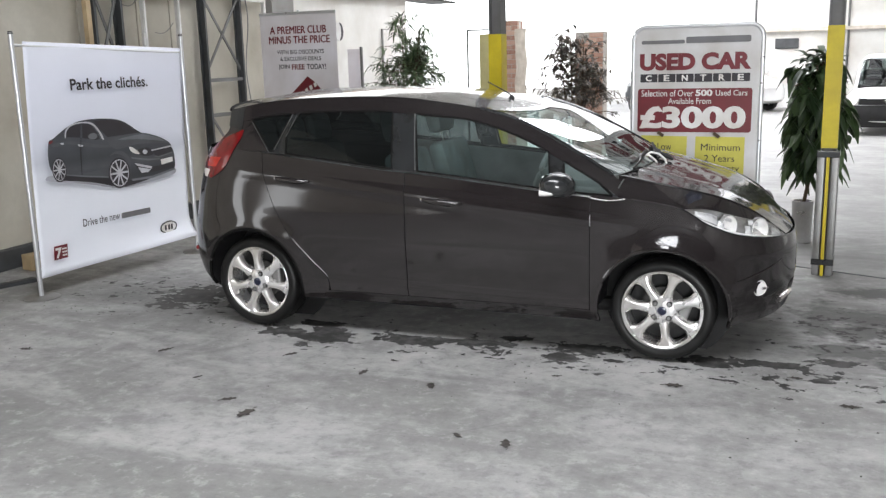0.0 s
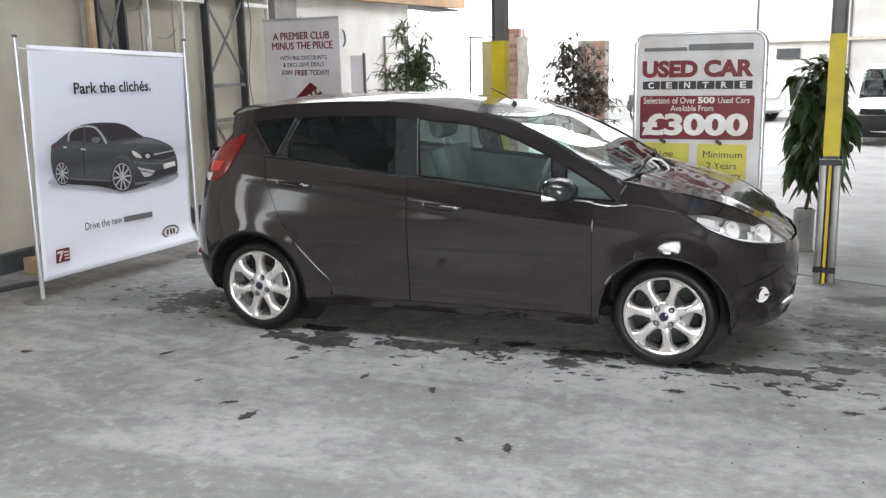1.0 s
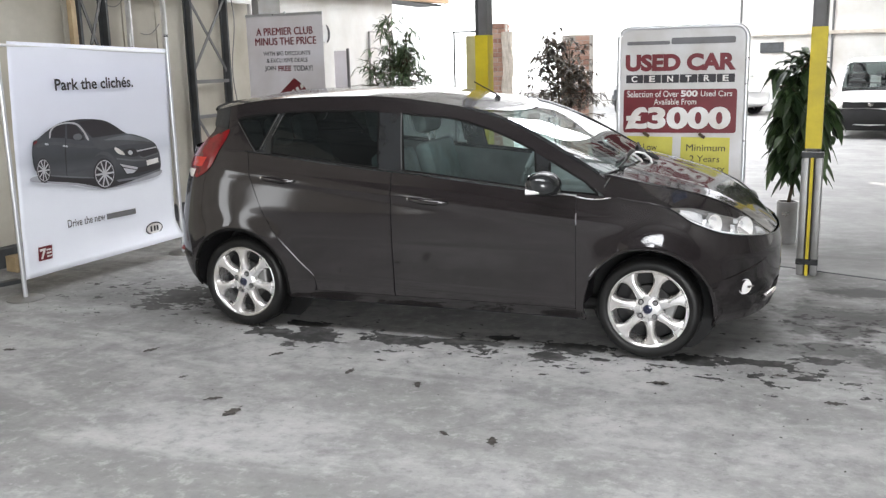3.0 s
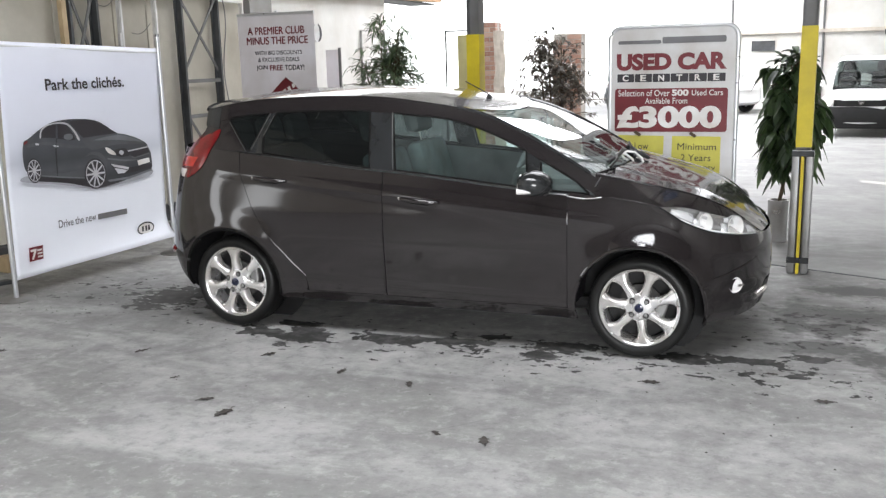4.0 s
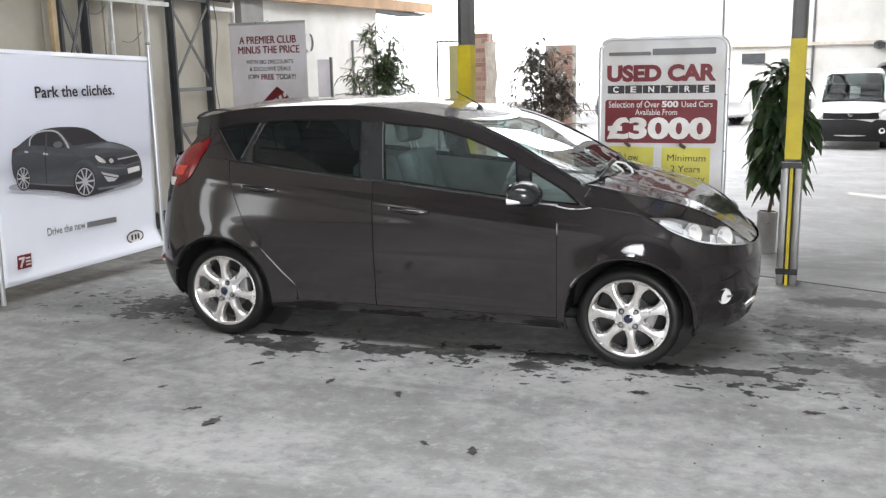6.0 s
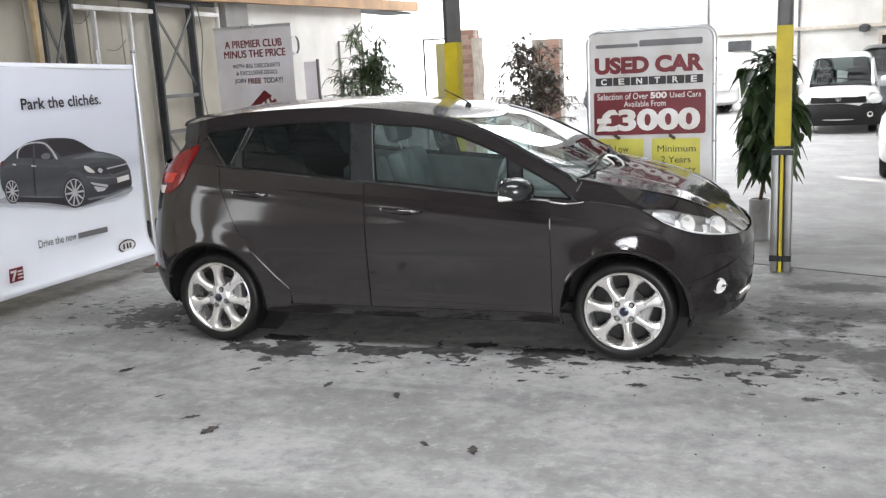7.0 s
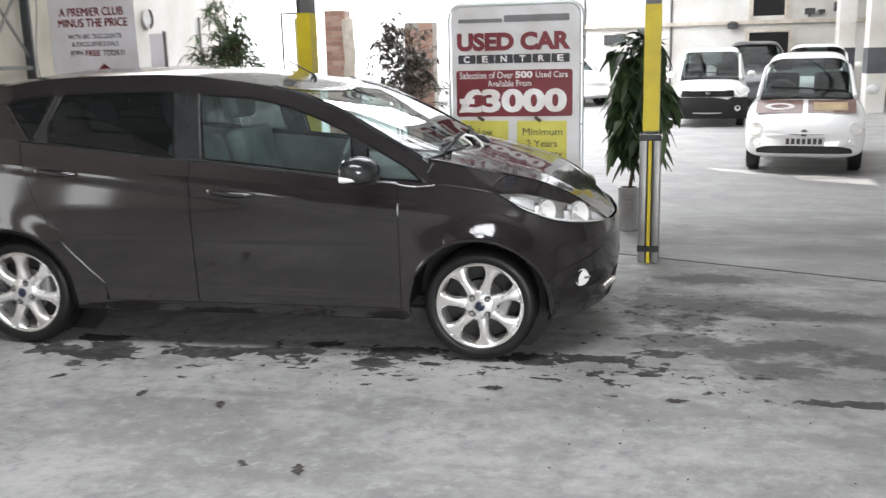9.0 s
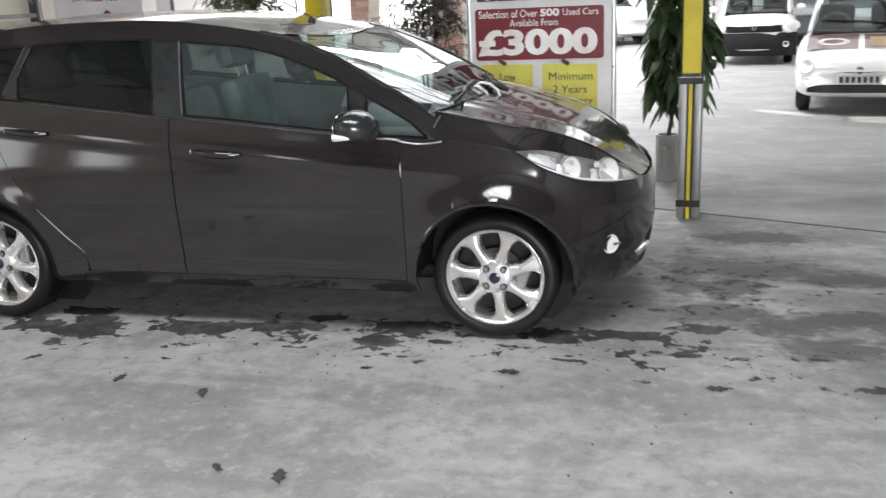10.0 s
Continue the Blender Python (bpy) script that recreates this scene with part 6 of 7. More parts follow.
def weeping_plant(x, y):
    rng = random.Random(5)
    pl = thing("potted_plant", "artificial weeping plant with long dark leaves in a silver pot", "plant", pose(x, y, 0))
    pot(pl, 0.078, 0.085, 0.36, "pot_metal", "tall silver metal pot", "mortar")
    stem = tube([(0.0, 0, 0.3), (0.05, 0.01, 0.6), (0.06, 0.02, 1.0), (0.08, 0.0, 1.5)], 0.016, 8, taper=[1, 0.9, 0.8, 0.5])
    for k in range(9):
        a, z = rng.uniform(0, 6.28), rng.uniform(0.6, 1.45)
        tube([(0.06, 0.01, z), (0.06 + 0.14 * math.cos(a), 0.14 * math.sin(a), z + 0.12), (0.06 + 0.24 * math.cos(a), 0.24 * math.sin(a), z + 0.10)], 0.006, 5, bm=stem)
    part("stem", stem, "bark", pl, "brown stems", True)
    b = bmesh.new()
    for k in range(95):
        z = 0.66 + 0.98 * rng.random()
        wide = 0.27 * max(0.15, 1 - abs((z - 1.08) / 0.72) ** 2.2)
        a = rng.uniform(0, 2 * math.pi)
        r = wide * rng.uniform(0.35, 1.0)
        c = Vector((0.07 + r * math.cos(a), r * math.sin(a), z))
        for j in range(rng.randint(5, 8)):
            a2 = rng.uniform(0, 2 * math.pi)
            ln = rng.uniform(0.10, 0.20)
            up = rng.uniform(-1.25, -0.15) if z < 1.5 else rng.uniform(-0.4, 0.9)
            st = c + Vector((rng.uniform(-0.03, 0.03), rng.uniform(-0.03, 0.03), rng.uniform(-0.05, 0.05)))
            leaf_strip(b, st, st + Vector((math.cos(a2) * ln * 0.8, math.sin(a2) * ln * 0.8, up * ln)), rng.uniform(0.050, 0.085), ln * 0.40)
    part("foliage", b, "leaf_c", pl, "dense drooping dark green leaves")
    return pl


def tall_shrub(x, y, name, label, mat, height, spread, count, seed, leaf, thin, pot_mat):
    rng = random.Random(seed)
    pl = thing(name, label, "plant", pose(x, y, 0))
    pot(pl, 0.15, 0.19, 0.38, pot_mat, "round plant pot")
    stems, b = bmesh.new(), bmesh.new()
    for k in range(7):
        a, lean = rng.uniform(0, 6.28), rng.uniform(0.05, spread * 0.55)
        top = height * rng.uniform(0.72, 1.0)
        pts = [(0.06 * math.cos(a), 0.06 * math.sin(a), 0.34)]
        for f in (0.35, 0.7, 1.0):
            pts.append((0.06 * math.cos(a) + lean * f * math.cos(a), 0.06 * math.sin(a) + lean * f * math.sin(a), 0.34 + (top - 0.34) * f))
        tube(pts, 0.012, 6, bm=stems, taper=[1, 0.9, 0.7, 0.35])
        for j in range(count // 56):
            f = min(1.0, 0.36 + 0.64 * rng.random() ** 0.75)
            i = min(int(f * 3), 2)
            p = Vector(pts[i]).lerp(Vector(pts[i + 1]), f * 3 - i)
            a2 = rng.uniform(0, 6.28)
            out = spread * rng.uniform(0.1, 0.85) * (1.1 - 0.75 * max(0, f - 0.55) / 0.45)
            c = p + Vector((out * math.cos(a2), out * math.sin(a2), rng.uniform(-0.02, 0.14)))
            tube([p, p.lerp(c, 0.6) + Vector((0, 0, 0.04)), c], 0.0035, 4, bm=stems)
            for _ in range(rng.randint(6, 10)):
                ln = leaf * rng.uniform(0.6, 1.2)
                a3 = a2 + rng.uniform(-1.5, 1.5)
                base = c.lerp(p, rng.uniform(0, 0.35))
                d = Vector((math.cos(a3), math.sin(a3), rng.uniform(-0.7, 0.8)))
                leaf_strip(b, base, base + d * ln, thin * rng.uniform(0.7, 1.2), ln * 0.4)
    part("stem", stems, "bark", pl, "thin upright stems", True)
    part("foliage", b, mat, pl, "many narrow leaves with gaps between them")
    return pl


weeping_plant(3.19, 2.70)
tall_shrub(-1.90, 6.0, "bamboo_plant", "tall artificial bamboo plant with narrow green leaves", "leaf_a", 2.18, 0.62, 2300, 3, 0.14, 0.022, "plastic")
tall_shrub(0.46, 6.0, "potted_shrub", "tall potted shrub with dull reddish green leaves", "leaf_b", 1.90, 0.60, 2500, 8, 0.09, 0.026, "plastic")

# ---------- brick piers ----------


def brick_pier(x, y, w, d, h, seed, washed):
    rng = random.Random(seed)
    pier = thing("brick_pier", "old red brick pier" + (" with flaking whitewash on one side" if washed else " with pale mortar joints"), "brick pier", pose(x, y, 0), "brick piers")
    part("mortar_core", box(w - 0.016, d - 0.016, h - 0.02, 0, 0, 0), "mortar", pier, "pale mortar")
    full, half = box(0.215, 0.1025, 0.065, 0, 0, 0, 0.004), box(0.1025, 0.1025, 0.065, 0, 0, 0, 0.004)
    meshes = []
    for nm, b in (("brick", full), ("brick", half)):
        me = bpy.data.meshes.new(nm)
        b.to_mesh(me)
        b.free()
        me.materials.append(M["brick"])
        meshes.append(me)
    z, row = 0.0, 0
    while z + 0.065 < h:
        lens = ((0.215, 0.1025) if row % 2 else (0.1025, 0.215)) if w < 0.4 else ((0.215, 0.215) if row % 2 else (0.1025, 0.215, 0.1025))
        for sy in (-1, 1):
            cx = -w / 2
            for ln in lens:
                if z + 0.14 > h and rng.random() < 0.4:
                    cx += ln + 0.01
                    continue
                ob = new("brick", meshes[0 if ln > 0.15 else 1])
                ob.parent = pier
                ob.matrix_basis = pose(cx + ln / 2 + rng.uniform(-0.002, 0.002), sy * (d / 2 - 0.0513) + rng.uniform(-0.003, 0.003), z, 0, 0, rng.uniform(-1, 1))
                cx += ln + 0.01
        z += 0.075
        row += 1
    if washed:
        b = grid(lambda u, v: (w / 2 - 0.02 + 0.17 * u + 0.012 * math.sin(19 * v), -d / 2 - 0.006 - 0.004 * math.sin(13 * u + 31 * v), h * 0.93 * v), 6, 30)
        so = part("whitewash", b, "plaster", pier, "flaking cream whitewash")
        so.modifiers.new("thick", "SOLIDIFY").thickness = -0.05
    return pier


brick_pier(-1.30, 9.0, 0.33, 0.33, 2.2, 1, True)
brick_pier(0.03, 9.0, 0.46, 0.33, 1.98, 2, False)

# pale yellow display board behind the middle post
bd = thing("display_board", "pale yellow display board in a thin dark frame", "display board", pose(-0.06, 3.4, 0, 0, 0, 3))
part("panel", box(0.20, 0.012, 1.75, 0.225, 0, 0.1, 0.003), "pale_yellow", bd, "pale yellow panel")
for nm, w_, h_, x_, z_ in (("frame_side", 0.012, 1.85, 0.0, 0.05), ("frame_top", 0.34, 0.014, 0.162, 1.885), ("frame_side", 0.012, 1.85, 0.325, 0.05)):
    part(nm, box(w_, 0.03, h_, x_, 0, z_, 0.003), "dark_steel", bd)
part("base", box(0.4, 0.3, 0.05, 0.16, 0, 0, 0.01), "dark_steel", bd)

# round sign on the partition
rs = thing("round_sign", "round white wall sign with a black crescent rim", "sign", pose(WALL_X + 0.02, 6.1, 2.02, 0, 0, 90))
part("disc", plate(ellipse(0, 0, 0.122, 0.122), 0.03), "sign", rs, "white disc")
b = bmesh.new()
for k in range(20):
    a0, a1 = radians(-85 + 170 * k / 20), radians(-85 + 170 * (k + 1) / 20)
    th = lambda a: 0.015 + 0.055 * math.cos(a)
    b.faces.new([b.verts.new((r * math.cos(a), -0.02, r * math.sin(a))) for r, a in ((0.125, a0), (0.125, a1), (0.125 - th(a1), a1), (0.125 - th(a0), a0))])
part("crescent", b, "ink", rs, "black crescent")
# door in the white partition
dr = thing("white_door", "plain white door in the partition", "door", pose(WALL_X + 0.0, 7.6, 0, 0, 0, 90))
part("door_leaf", box(0.84, 0.04, 2.03, 0.42, 0, 0.005, 0.004), "white_wall", dr)
part("door_frame", tube([(-0.03, -0.02, 0), (-0.03, -0.02, 2.08), (0.87, -0.02, 2.08), (0.87, -0.02, 0)], 0.018, 4), "pier", dr, "grey door frame")
part("door_handle", tube([(0.08, -0.03, 1.0), (0.08, -0.07, 1.0), (0.19, -0.07, 1.0)], 0.009, 8), "chrome", dr)

# cabling and clutter on the cream panels
for k, (y, z, ln) in enumerate(((2.15, 1.95, 0.30), (1.7, 2.2, 0.25), (2.75, 2.44, 0.42), (1.35, 2.38, 0.35), (3.6, 2.46, 0.3))):
    cb = thing("loose_cable", "loose thin grey cable hanging on the wall", "cable", pose(WALL_X + 0.02, y, z))
    part("cable", tube([(0.0, f * ln, -0.06 * math.sin(math.pi * f * 0.9) + 0.12 * f) for f in np.linspace(0, 1, 10)], 0.004, 6), "ink_grey", cb)
cb = thing("loose_cable", "dark cable hanging down the lattice column", "cable", pose(FX0 + 0.05, 3.62, 0))
part("cable", tube([(0.02 * math.sin(9 * f), 0.03 * math.sin(7 * f) + 0.03 * f, 2.45 - 1.6 * f) for f in np.linspace(0, 1, 16)], 0.006, 6), "ink_grey", cb)
bx = thing("junction_box", "grey junction box on the beam", "junction box", pose(FX0 + 0.12, 2.75, 2.62))
part("casing", box(0.10, 0.22, 0.16, 0, 0, 0, 0.01), "stud", bx)
part("lid", box(0.012, 0.20, 0.14, 0.056, 0, 0.01, 0.004), "stud", bx)
wd = thing("timber_block", "rough timber block on the floor by the wall", "timber block", pose(-2.70, 0.22, 0, 0, 0, 78))
part("block", box(0.42, 0.14, 0.13, 0, 0, 0, 0.008), "pale_timber", wd)
dk = thing("dark_offcut", "short dark board lying on the floor", "board", pose(-2.45, -0.42, 0, 0, 0, 70))
part("board", box(0.35, 0.08, 0.03, 0, 0, 0, 0.006), "dark_steel", dk)


# ---------- parked cars in the hall ----------
def plain_wheel(parent, x, y, r):
    s = 1 if y < 0 else -1
    t = part("wheel", lathe([(r * 0.62, -0.08 * s), (r * 0.9, -0.09 * s), (r, -0.05 * s), (r, 0.07 * s), (r * 0.6, 0.08 * s)], 32, "Y"), "rubber", parent, "black tyre", True)
    t.matrix_basis = pose(x, y, r)
    part("rim", lathe([(0.001, -0.06 * s), (r * 0.25, -0.065 * s), (r * 0.6, -0.05 * s), (r * 0.66, -0.078 * s)], 28, "Y"), "alloy", t, "silver wheel", True)


def parked_car(name, label, m, paint, L, W, H, belt_z, hood_z, cab0, cab1, hood=(0.70, 0.86, 0.97, 1.08), boxy=0.34, lean=0.16):
    """A small parked car; its nose at local x = 0, the car behind it towards -x."""
    car = thing(name, label, "car", m, "cars parked in the hall")
    top = smooth([0, 0.02, 0.10, 0.28, 0.5, 0.9, 1], [*(hood_z * f for f in hood), belt_z, belt_z, belt_z * 0.9])
    bot = smooth([0, 0.06, 0.5, 0.95, 1], [0.30, 0.20, 0.18, 0.22, 0.34])
    wid = smooth([0, 0.015, 0.06, 0.18, 0.5, 0.9, 0.98, 1], [0.70, 0.80, 0.92, 0.99, 1.0, 0.97, 0.86, 0.75])

    def body(u, v):
        a = 2 * math.pi * v
        zt, zb, w = top(u), bot(u), W / 2 * wid(u)
        e = 0.42
        cy, cz = math.copysign(abs(math.cos(a)) ** e, math.cos(a)), math.copysign(abs(math.sin(a)) ** e, math.sin(a))
        z = (zt + zb) / 2 + cz * (zt - zb) / 2
        return (-u * L + 0.10 * (1 - cy * cy) * (1 if u < 0.03 else 0), cy * w * (1 - 0.05 * max(0, cz)), z)

    b = grid(body, 40, 48)
    for ring in (0, 1):
        vs = sorted([v for v in b.verts if any(e.is_boundary for e in v.link_edges) and (abs(v.co.x) < L / 2) == (ring == 0)], key=lambda v: math.atan2(v.co.z - 0.5, v.co.y))
        if len(vs) > 2:
            b.faces.new(vs)
    for cx in (-0.17 * L * 1.05, -0.83 * L):
        for v in b.verts:
            d = math.hypot(v.co.x - cx, v.co.z - 0.29)
            if d < 0.34 and abs(v.co.y) > W * 0.36:
                v.co.y *= 0.80
    bmesh.ops.recalc_face_normals(b, faces=b.faces)
    part("body", b, paint, car, "", True, 50)
    # glasshouse with roof and pillars
    cw = smooth([0, 0.2, 0.7, 1], [0.80, 0.84, 0.84, 0.78])

    def cab(u, v, out=0.0):
        a = math.pi * v
        x = cab0 + (cab1 - cab0) * u
        rise = math.sin(min(1.0, u / 0.27) * math.pi / 2) ** 1.15 * (1 if u < 0.86 else math.cos((u - 0.86) / 0.14 * 1.2))
        zt = belt_z - 0.03 + (H - belt_z + 0.03) * max(0.02, rise)
        cy, cz = math.copysign(abs(math.cos(a)) ** boxy, math.cos(a)), abs(math.sin(a)) ** (boxy * 1.4)
        return (x * -L, cy * (W / 2 * cw(u) + out) * (1 - lean * cz * max(0, rise)), belt_z - 0.03 + cz * (zt - belt_z + 0.03) + out)

    g = part("glasshouse", grid(cab, 30, 28), "car_glass", car, "clear car windows", True)
    g.visible_shadow = False
    part("cabin_tray", box(L * (cab1 - cab0) * 0.9, W * 0.78, 0.05, -L * (cab0 + cab1) / 2 - 0.05, 0, belt_z - 0.10, 0.02), "ink_grey", car, "dark cabin interior")
    for sy in (-1, 1):
        st = part("front_seat", box(0.16, 0.46, 0.42, -L * (cab0 + 0.24), sy * W * 0.21, belt_z - 0.12, 0.06), "plastic", car, "dark front seat", True)
        part("headrest", box(0.10, 0.26, 0.20, -L * (cab0 + 0.25), sy * W * 0.21, belt_z + 0.32, 0.05), "plastic", st, "", True)
    part("steering_wheel", tube([(-L * (cab0 + 0.12) + 0.05 * math.sin(a), -W * 0.21 + 0.18 * math.cos(a), belt_z + 0.04 + 0.16 * math.sin(a)) for a in np.linspace(0, 6.2832, 25)], 0.018, 6), "ink_grey", car, "steering wheel", True)
    part("dashboard", box(0.3, W * 0.76, 0.10, -L * (cab0 + 0.05), 0, belt_z - 0.08, 0.03), "plastic", car)
    part("roof", grid(lambda u, v: cab(0.185 + 0.685 * u, 0.13 + 0.74 * v, 0.012), 16, 16), paint, car, "", True)
    for v in (0.13, 0.87):
        part("windscreen_pillar", tube([cab(u / 12 * 0.22, v, 0.006) for u in range(13)], 0.030, 8), paint, car, "", True)
        for uu in (0.50, 0.80):
            part("side_pillar", tube([cab(uu, f, 0.004) for f in np.linspace(0.0 if v < 0.5 else 1.0, v, 6)], 0.03, 6), paint, car, "", True)
    for sy in (-1, 1):
        for wx in (-0.18 * L, -0.83 * L):
            plain_wheel(car, wx, sy * (W / 2 - 0.15), 0.285)
        mir = bmesh.new()
        bmesh.ops.create_uvsphere(mir, u_segments=14, v_segments=8, radius=1)
        bmesh.ops.transform(mir, matrix=Matrix.Translation((-L * (cab0 + 0.06), sy * (W / 2 + 0.05), belt_z + 0.07)) @ Matrix.Diagonal((0.05, 0.085, 0.065, 1)), verts=mir.verts)
        part("door_mirror", mir, paint, car, "", True)
    part("windscreen_wiper", tube([cab(0.03, 0.35, 0.02), cab(0.05, 0.6, 0.02)], 0.01, 5), "plastic", car)
    return car




def lamp_disc(parent, name, x, y, z, r, mat="lamp_bowl", tilt=0.0):
    b = lathe([(0.001, -0.012), (r * 0.6, -0.004), (r * 0.9, 0.016), (r, 0.010), (r * 1.1, -0.01)], 22)
    o = part(name, b, mat, parent, "round clear lamp", True)
    o.matrix_basis = pose(x, y, z, 0, 78, tilt)
    return o


# small white city car with a brown decal on its bonnet
CITY_HOOD = (0.60, 0.74, 0.86, 1.06)
fc = parked_car("city_car", "small white city car with a brown patterned bonnet decal", pose(5.17, 6.17, 0, 0, 0, -100) @ Matrix.Scale(0.897, 4), "white_paint", 3.50, 1.56, 1.54, 0.98, 0.90, 0.235, 0.97, CITY_HOOD, 0.26, 0.25)
for sy in (-1, 1):
    lamp_disc(fc, "headlight", 0.0, sy * 0.60, 0.60, 0.085, tilt=sy * 18)
    lamp_disc(fc, "fog_light", 0.07, sy * 0.57, 0.43, 0.045, tilt=sy * 18)
    part("chrome_strip", tube([(0.075 - 0.08 * f * f, sy * (0.06 + 0.34 * f), 0.535 + 0.012 * f) for f in np.linspace(0, 1, 8)], 0.009, 6), "chrome", fc, "chrome moustache strip")
part("lower_grille", grid(lambda u, v: (0.098 - 0.10 * (2 * u - 1) ** 4, -0.58 + 1.16 * u, 0.29 + 0.10 * v * (1 - 0.5 * (2 * u - 1) ** 6)), 20, 4), "plastic", fc, "black lower grille")
part("number_plate", box(0.012, 0.50, 0.11, 0.118, 0, 0.395, 0.003), "sign", fc, "white number plate")
for k in range(7):
    part("plate_bar", box(0.004, 0.042, 0.07, 0.126, -0.195 + 0.065 * k, 0.415), "ink", fc)
part("badge", lathe([(0.001, 0.012), (0.04, 0.008), (0.045, 0.0)], 20), "ink_grey", fc, "round badge", True).matrix_basis = pose(0.075, 0, 0.555, 0, 80, 0)
top_f = smooth([0, 0.02, 0.10, 0.28, 0.5], [*(0.90 * f for f in CITY_HOOD), 0.98])
for s0, s1, mat, lab in ((-0.62, -0.03, "decal", "brown patterned bonnet decal"), (0.03, 0.62, "decal", "brown patterned bonnet decal")):
    part("bonnet_decal", grid(lambda u, v: (-(0.10 + 0.125 * u) * 3.5, s0 + (s1 - s0) * v, top_f(0.10 + 0.125 * u) + 0.006), 8, 8), mat, fc, lab)
part("decal_disc", grid(lambda u, v: (-0.55 - 0.10 * math.cos(6.2832 * u) * v, -0.32 + 0.19 * math.sin(6.2832 * u) * v, top_f(0.157 + 0.03 * math.cos(6.2832 * u) * v) + 0.010), 24, 2), "ink_white", fc, "white round printed mark")
part("decal_disc_inner", grid(lambda u, v: (-0.55 - 0.055 * math.cos(6.2832 * u) * v, -0.32 + 0.12 * math.sin(6.2832 * u) * v, top_f(0.157 + 0.016 * math.cos(6.2832 * u) * v) + 0.014), 24, 2), "decal", fc)
part("decal_patch", grid(lambda u, v: (-0.42 - 0.26 * u, 0.10 + 0.42 * v, top_f(0.12 + 0.074 * u) + 0.010), 6, 4), "pale_timber", fc, "tan printed patch")

# white small van with a black bumper
pv = parked_car("small_van", "small white boxy car with a dark lower front", pose(4.63, 13.0, 0, 0, 0, -97) @ Matrix.Scale(0.91, 4), "white_paint", 3.65, 1.58, 1.62, 1.0, 0.95, 0.17, 0.98, (0.80, 0.92, 0.97, 1.05), 0.20)
part("front_bumper", grid(lambda u, v: (0.03 - 0.16 * (2 * u - 1) ** 6 + 0.05 * math.sin(math.pi * v), -0.80 + 1.60 * u, 0.18 + 0.44 * v), 20, 6), "plastic", pv, "dark plastic front bumper", True)
part("grille", grid(lambda u, v: (0.055 - 0.10 * (2 * u - 1) ** 6, -0.60 + 1.20 * u, 0.63 + 0.13 * v), 12, 4), "plastic", pv, "dark grille")
part("badge", lathe([(0.001, 0.012), (0.055, 0.008), (0.06, 0.0)], 20), "chrome", pv, "round badge", True).matrix_basis = pose(0.06, 0, 0.72, 0, 82, 0)
for sy in (-1, 1):
    lamp_disc(pv, "headlight", -0.02, sy * 0.64, 0.74, 0.12, tilt=sy * 15)
    lamp_disc(pv, "fog_light", 0.05, sy * 0.60, 0.40, 0.055, tilt=sy * 15)
parked_car("dark_car", "dark grey car parked behind the small van", pose(6.0, 17.6, 0, 0, 0, -98), "grey_paint", 3.9, 1.70, 1.60, 1.0, 0.95, 0.22, 0.98)
parked_car("white_car", "white car parked by the doorway", pose(7.25, 16.8, 0, 0, 0, -100), "white_paint", 3.9, 1.70, 1.50, 0.95, 0.9, 0.24, 0.96)
parked_car("white_car", "white hatchback parked along the end wall", pose(2.30, 19.9, 0, 0, 0, -50), "white_paint", 3.8, 1.68, 1.52, 0.96, 0.9, 0.24, 0.97)
parked_car("dark_car", "dark grey hatchback parked along the end wall", pose(1.45, 17.8, 0, 0, 0, -52), "grey_paint", 3.8, 1.68, 1.45, 0.93, 0.86, 0.24, 0.97)

# ---------- hall fittings ----------
for y in (10.6, 13.4, 16.4, 19.4):
    pc = thing("wall_column", "white painted square column with a dark blue band", "column", pose(8.35, y, 0), "columns along the hall wall")
    part("shaft", box(0.40, 0.40, 5.5, 0, 0, 0, 0.012), "white_wall", pc)
    part("dado_band", box(0.412, 0.412, 0.55, 0, 0, 0.85, 0.012), "navy", pc, "dark blue painted band")
for x, z, s in ((7.95, 2.30, 0.16), (8.25, 2.32, 0.10), (8.75, 2.36, 0.24)):
    lb = thing("wall_fitting", "dark metal fitting on the end wall", "wall fitting", pose(x, 21.95, z), "wall fittings")
    part("casing", box(s * 1.6, 0.16, s, 0, 0, 0, 0.02), "dark_steel", lb)
    part("bracket", box(0.04, 0.1, s * 0.4, 0, 0.05, -s * 0.4, 0.004), "dark_steel", lb)
lb = thing("wall_fitting", "dark metal lamp by the doorway", "wall fitting", pose(5.95, 21.9, 1.95), "wall fittings")
part("casing", lathe([(0.02, 0.0), (0.14, 0.03), (0.15, 0.16), (0.05, 0.22)], 16), "dark_steel", lb)
nb = thing("notice_board", "dark rectangular board on the end wall", "board", pose(2.75, 22.045, 1.62))
part("panel", box(0.62, 0.06, 0.28, 0, 0, 0, 0.006), "dark_steel", nb)
for x in (1.9, 4.3):
    dp = thing("down_pipe", "thin grey pipe on the end wall", "pipe", pose(x, 22.045, 0), "pipes on the wall")
    part("pipe", tube([(0, 0, 0.0), (0, 0, 5.0)], 0.03, 8), "post_grey", dp)

# roof trusses under the rooflights


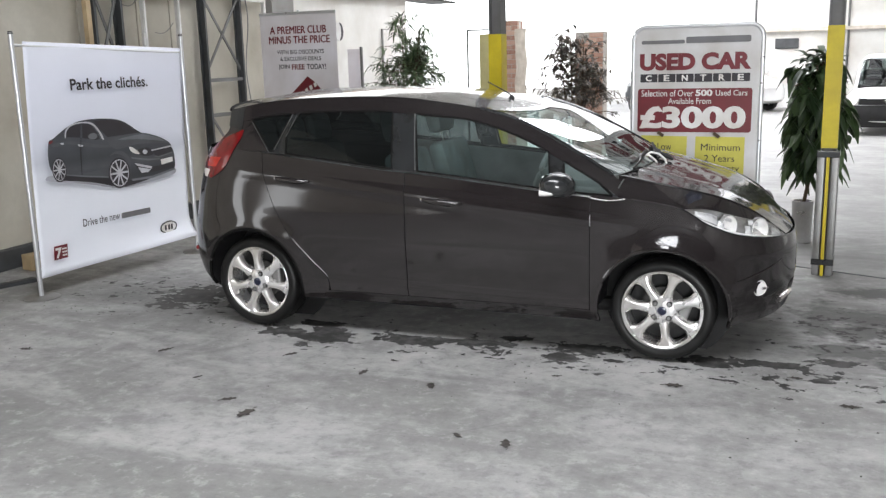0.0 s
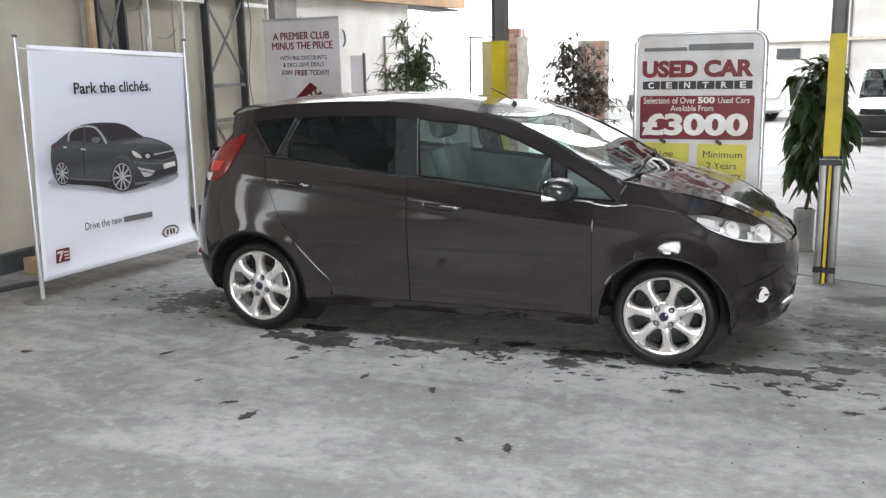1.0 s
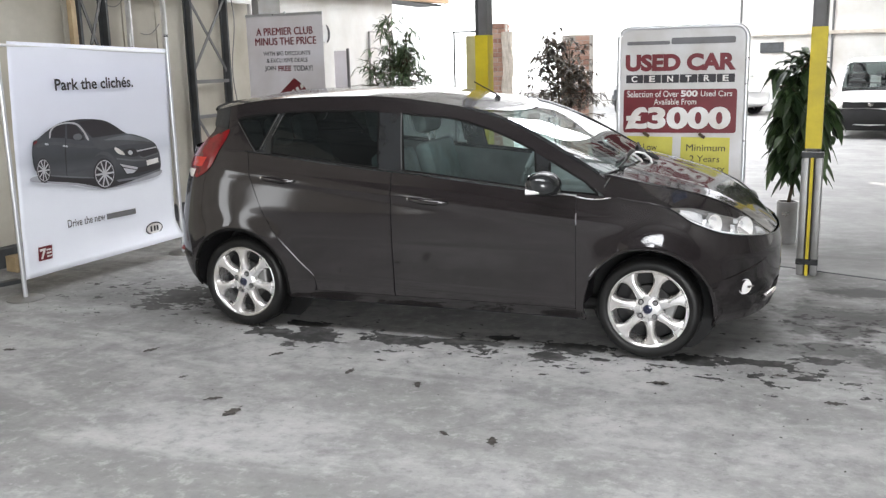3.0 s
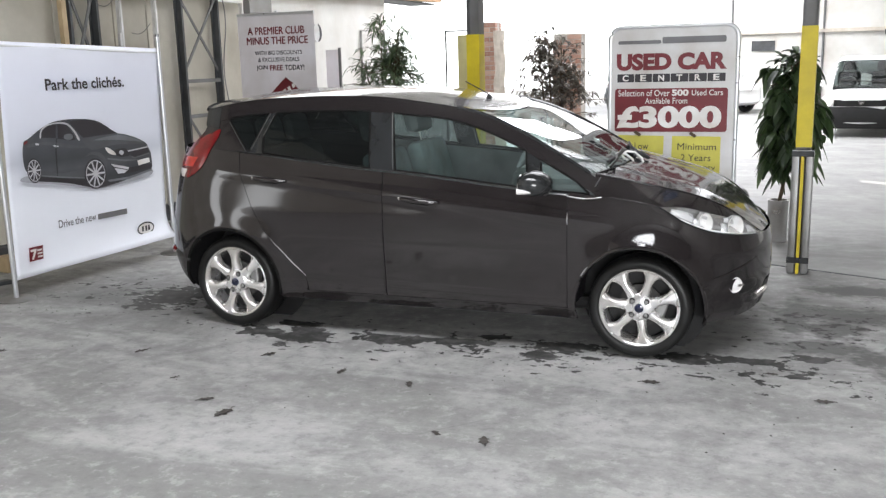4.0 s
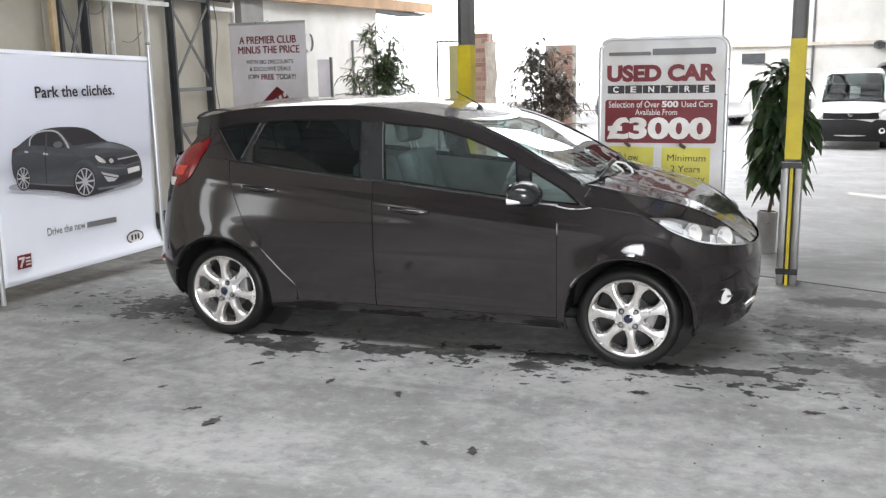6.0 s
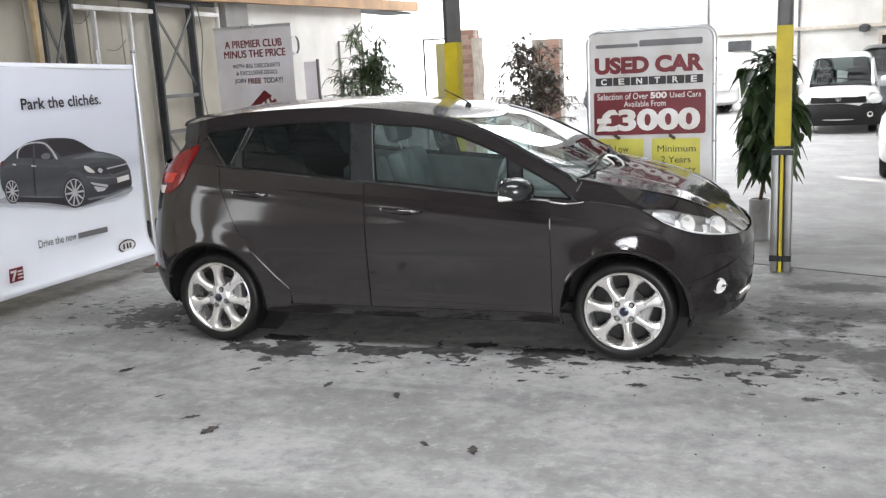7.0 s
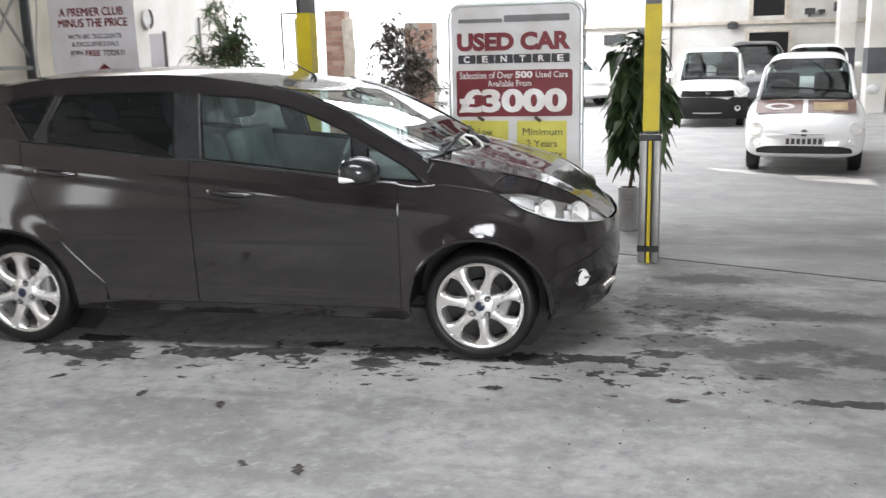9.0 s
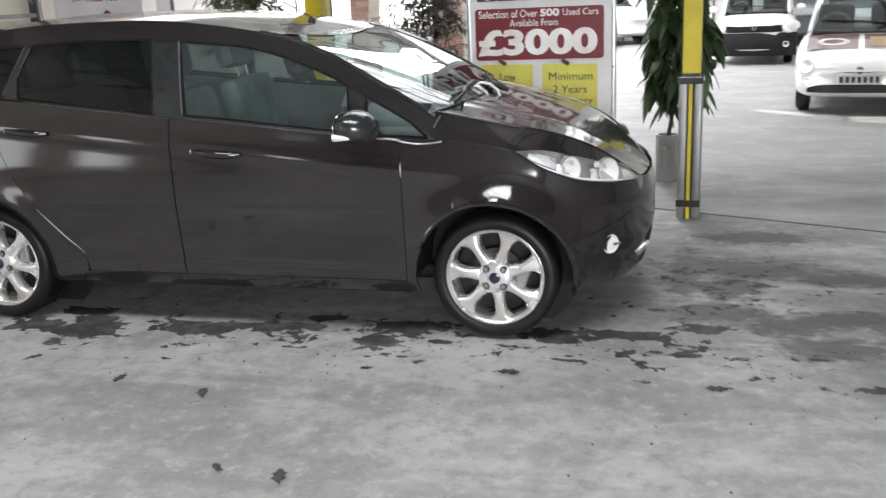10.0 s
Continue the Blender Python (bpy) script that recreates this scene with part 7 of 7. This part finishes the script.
def truss(x0, x1, y, z, depth):
    tr = thing("roof_truss", "grey painted steel lattice roof truss", "roof truss", pose(0, y, z), "roof trusses")
    part("bottom_chord", bar((x0, 0, -depth), (x1, 0, -depth), 0.06, 0.06), "dark_steel", tr)
    part("top_chord", bar((x0, 0, -0.06), (x1, 0, -0.06), 0.06, 0.06), "dark_steel", tr)
    n = int((x1 - x0) / 0.8)
    for k in range(n):
        xa, xb = x0 + (x1 - x0) * k / n, x0 + (x1 - x0) * (k + 1) / n
        part("web_bar", bar((xa, 0, -depth if k % 2 else -0.06), (xb, 0, -0.06 if k % 2 else -depth), 0.035, 0.035), "dark_steel", tr)


for y in (-5.5, -4.9, -3.4, -1.6):
    truss(-2.9, 10.9, y, FRONT_ROOF - 0.04, 0.45)
for y in (3.6, 5.6, 7.6, 9.8, 13.0, 16.0, 19.0):
    truss(-6.9, 9.4, y, HALL_ROOF - 0.04, 0.6)
for x in (-0.4, 0.9, 4.3, 5.6):
    pl = thing("purlin", "dark steel purlin across the rooflights", "purlin", pose(x, 0, HALL_ROOF - 0.12), "purlins")
    part("purlin_bar", box(0.07, 20.0, 0.08, 0, 12.0, 0), "post_grey", pl)

# ---------- litter on the floor ----------
rng = random.Random(21)
SPOTS = ((-0.27, -1.41, 0.055), (0.49, -1.26, 0.05), (0.73, -2.10, 0.075), (1.44, -1.50, 0.05), (2.60, -1.14, 0.06), (3.40, -1.19, 0.055), (0.55, -1.97, 0.05), (2.01, -2.06, 0.055), (1.02, -1.42, 0.05), (-1.10, -1.64, 0.05), (1.78, -2.04, 0.035), (2.01, -1.18, 0.03), (3.17, -0.86, 0.04), (1.10, -1.20, 0.03), (0.2, -1.75, 0.03))
for x, y, r in SPOTS:
    r *= 0.72
    lf = thing("dead_leaf", "small dark curled dead leaf on the concrete", "leaf", pose(x, y, 0, 0, 0, rng.uniform(0, 360)), "dead leaves on the floor")
    seed = rng.uniform(0, 9)
    b = grid(lambda u, v: ((2 * u - 1) * r * (1 + 0.12 * math.sin(11 * v + seed)), (v - 0.5) * 1.0 * r * (1 - (2 * u - 1) ** 2) ** 0.5 * (1 + 0.35 * math.sin(17 * u + seed) + 0.2 * math.sin(31 * u + 2 * seed)), 0.0015 + 0.002 * (2 * v - 1) ** 2 + 0.0015 * math.sin(5 * u + seed) ** 2), 14, 6)
    part("blade", b, "dead_leaf", lf)
    part("stalk", tube([(r * 0.9, 0, 0.006), (r * 1.25, 0.01, 0.004), (r * 1.5, 0.005, 0.003)], 0.0015, 4), "dead_leaf", lf)
b = bmesh.new()
for k in range(150):
    x, y = rng.uniform(-2.2, 4.6), -0.75 - 1.3 * rng.random() ** 2.6
    r = rng.uniform(0.002, 0.007)
    pts = [b.verts.new((x + r * rng.uniform(0.6, 1.3) * math.cos(a), y + r * rng.uniform(0.6, 1.3) * math.sin(a), 0.001)) for a in np.linspace(0, 5.2, 6)]
    tp = b.verts.new((x, y, 0.005))
    for i in range(6):
        b.faces.new((pts[i], pts[(i + 1) % 6], tp))
tagged(part("floor_grit", b, "dead_leaf"), "scattered dark grit and crumbs on concrete", "grit", kind="stuff")
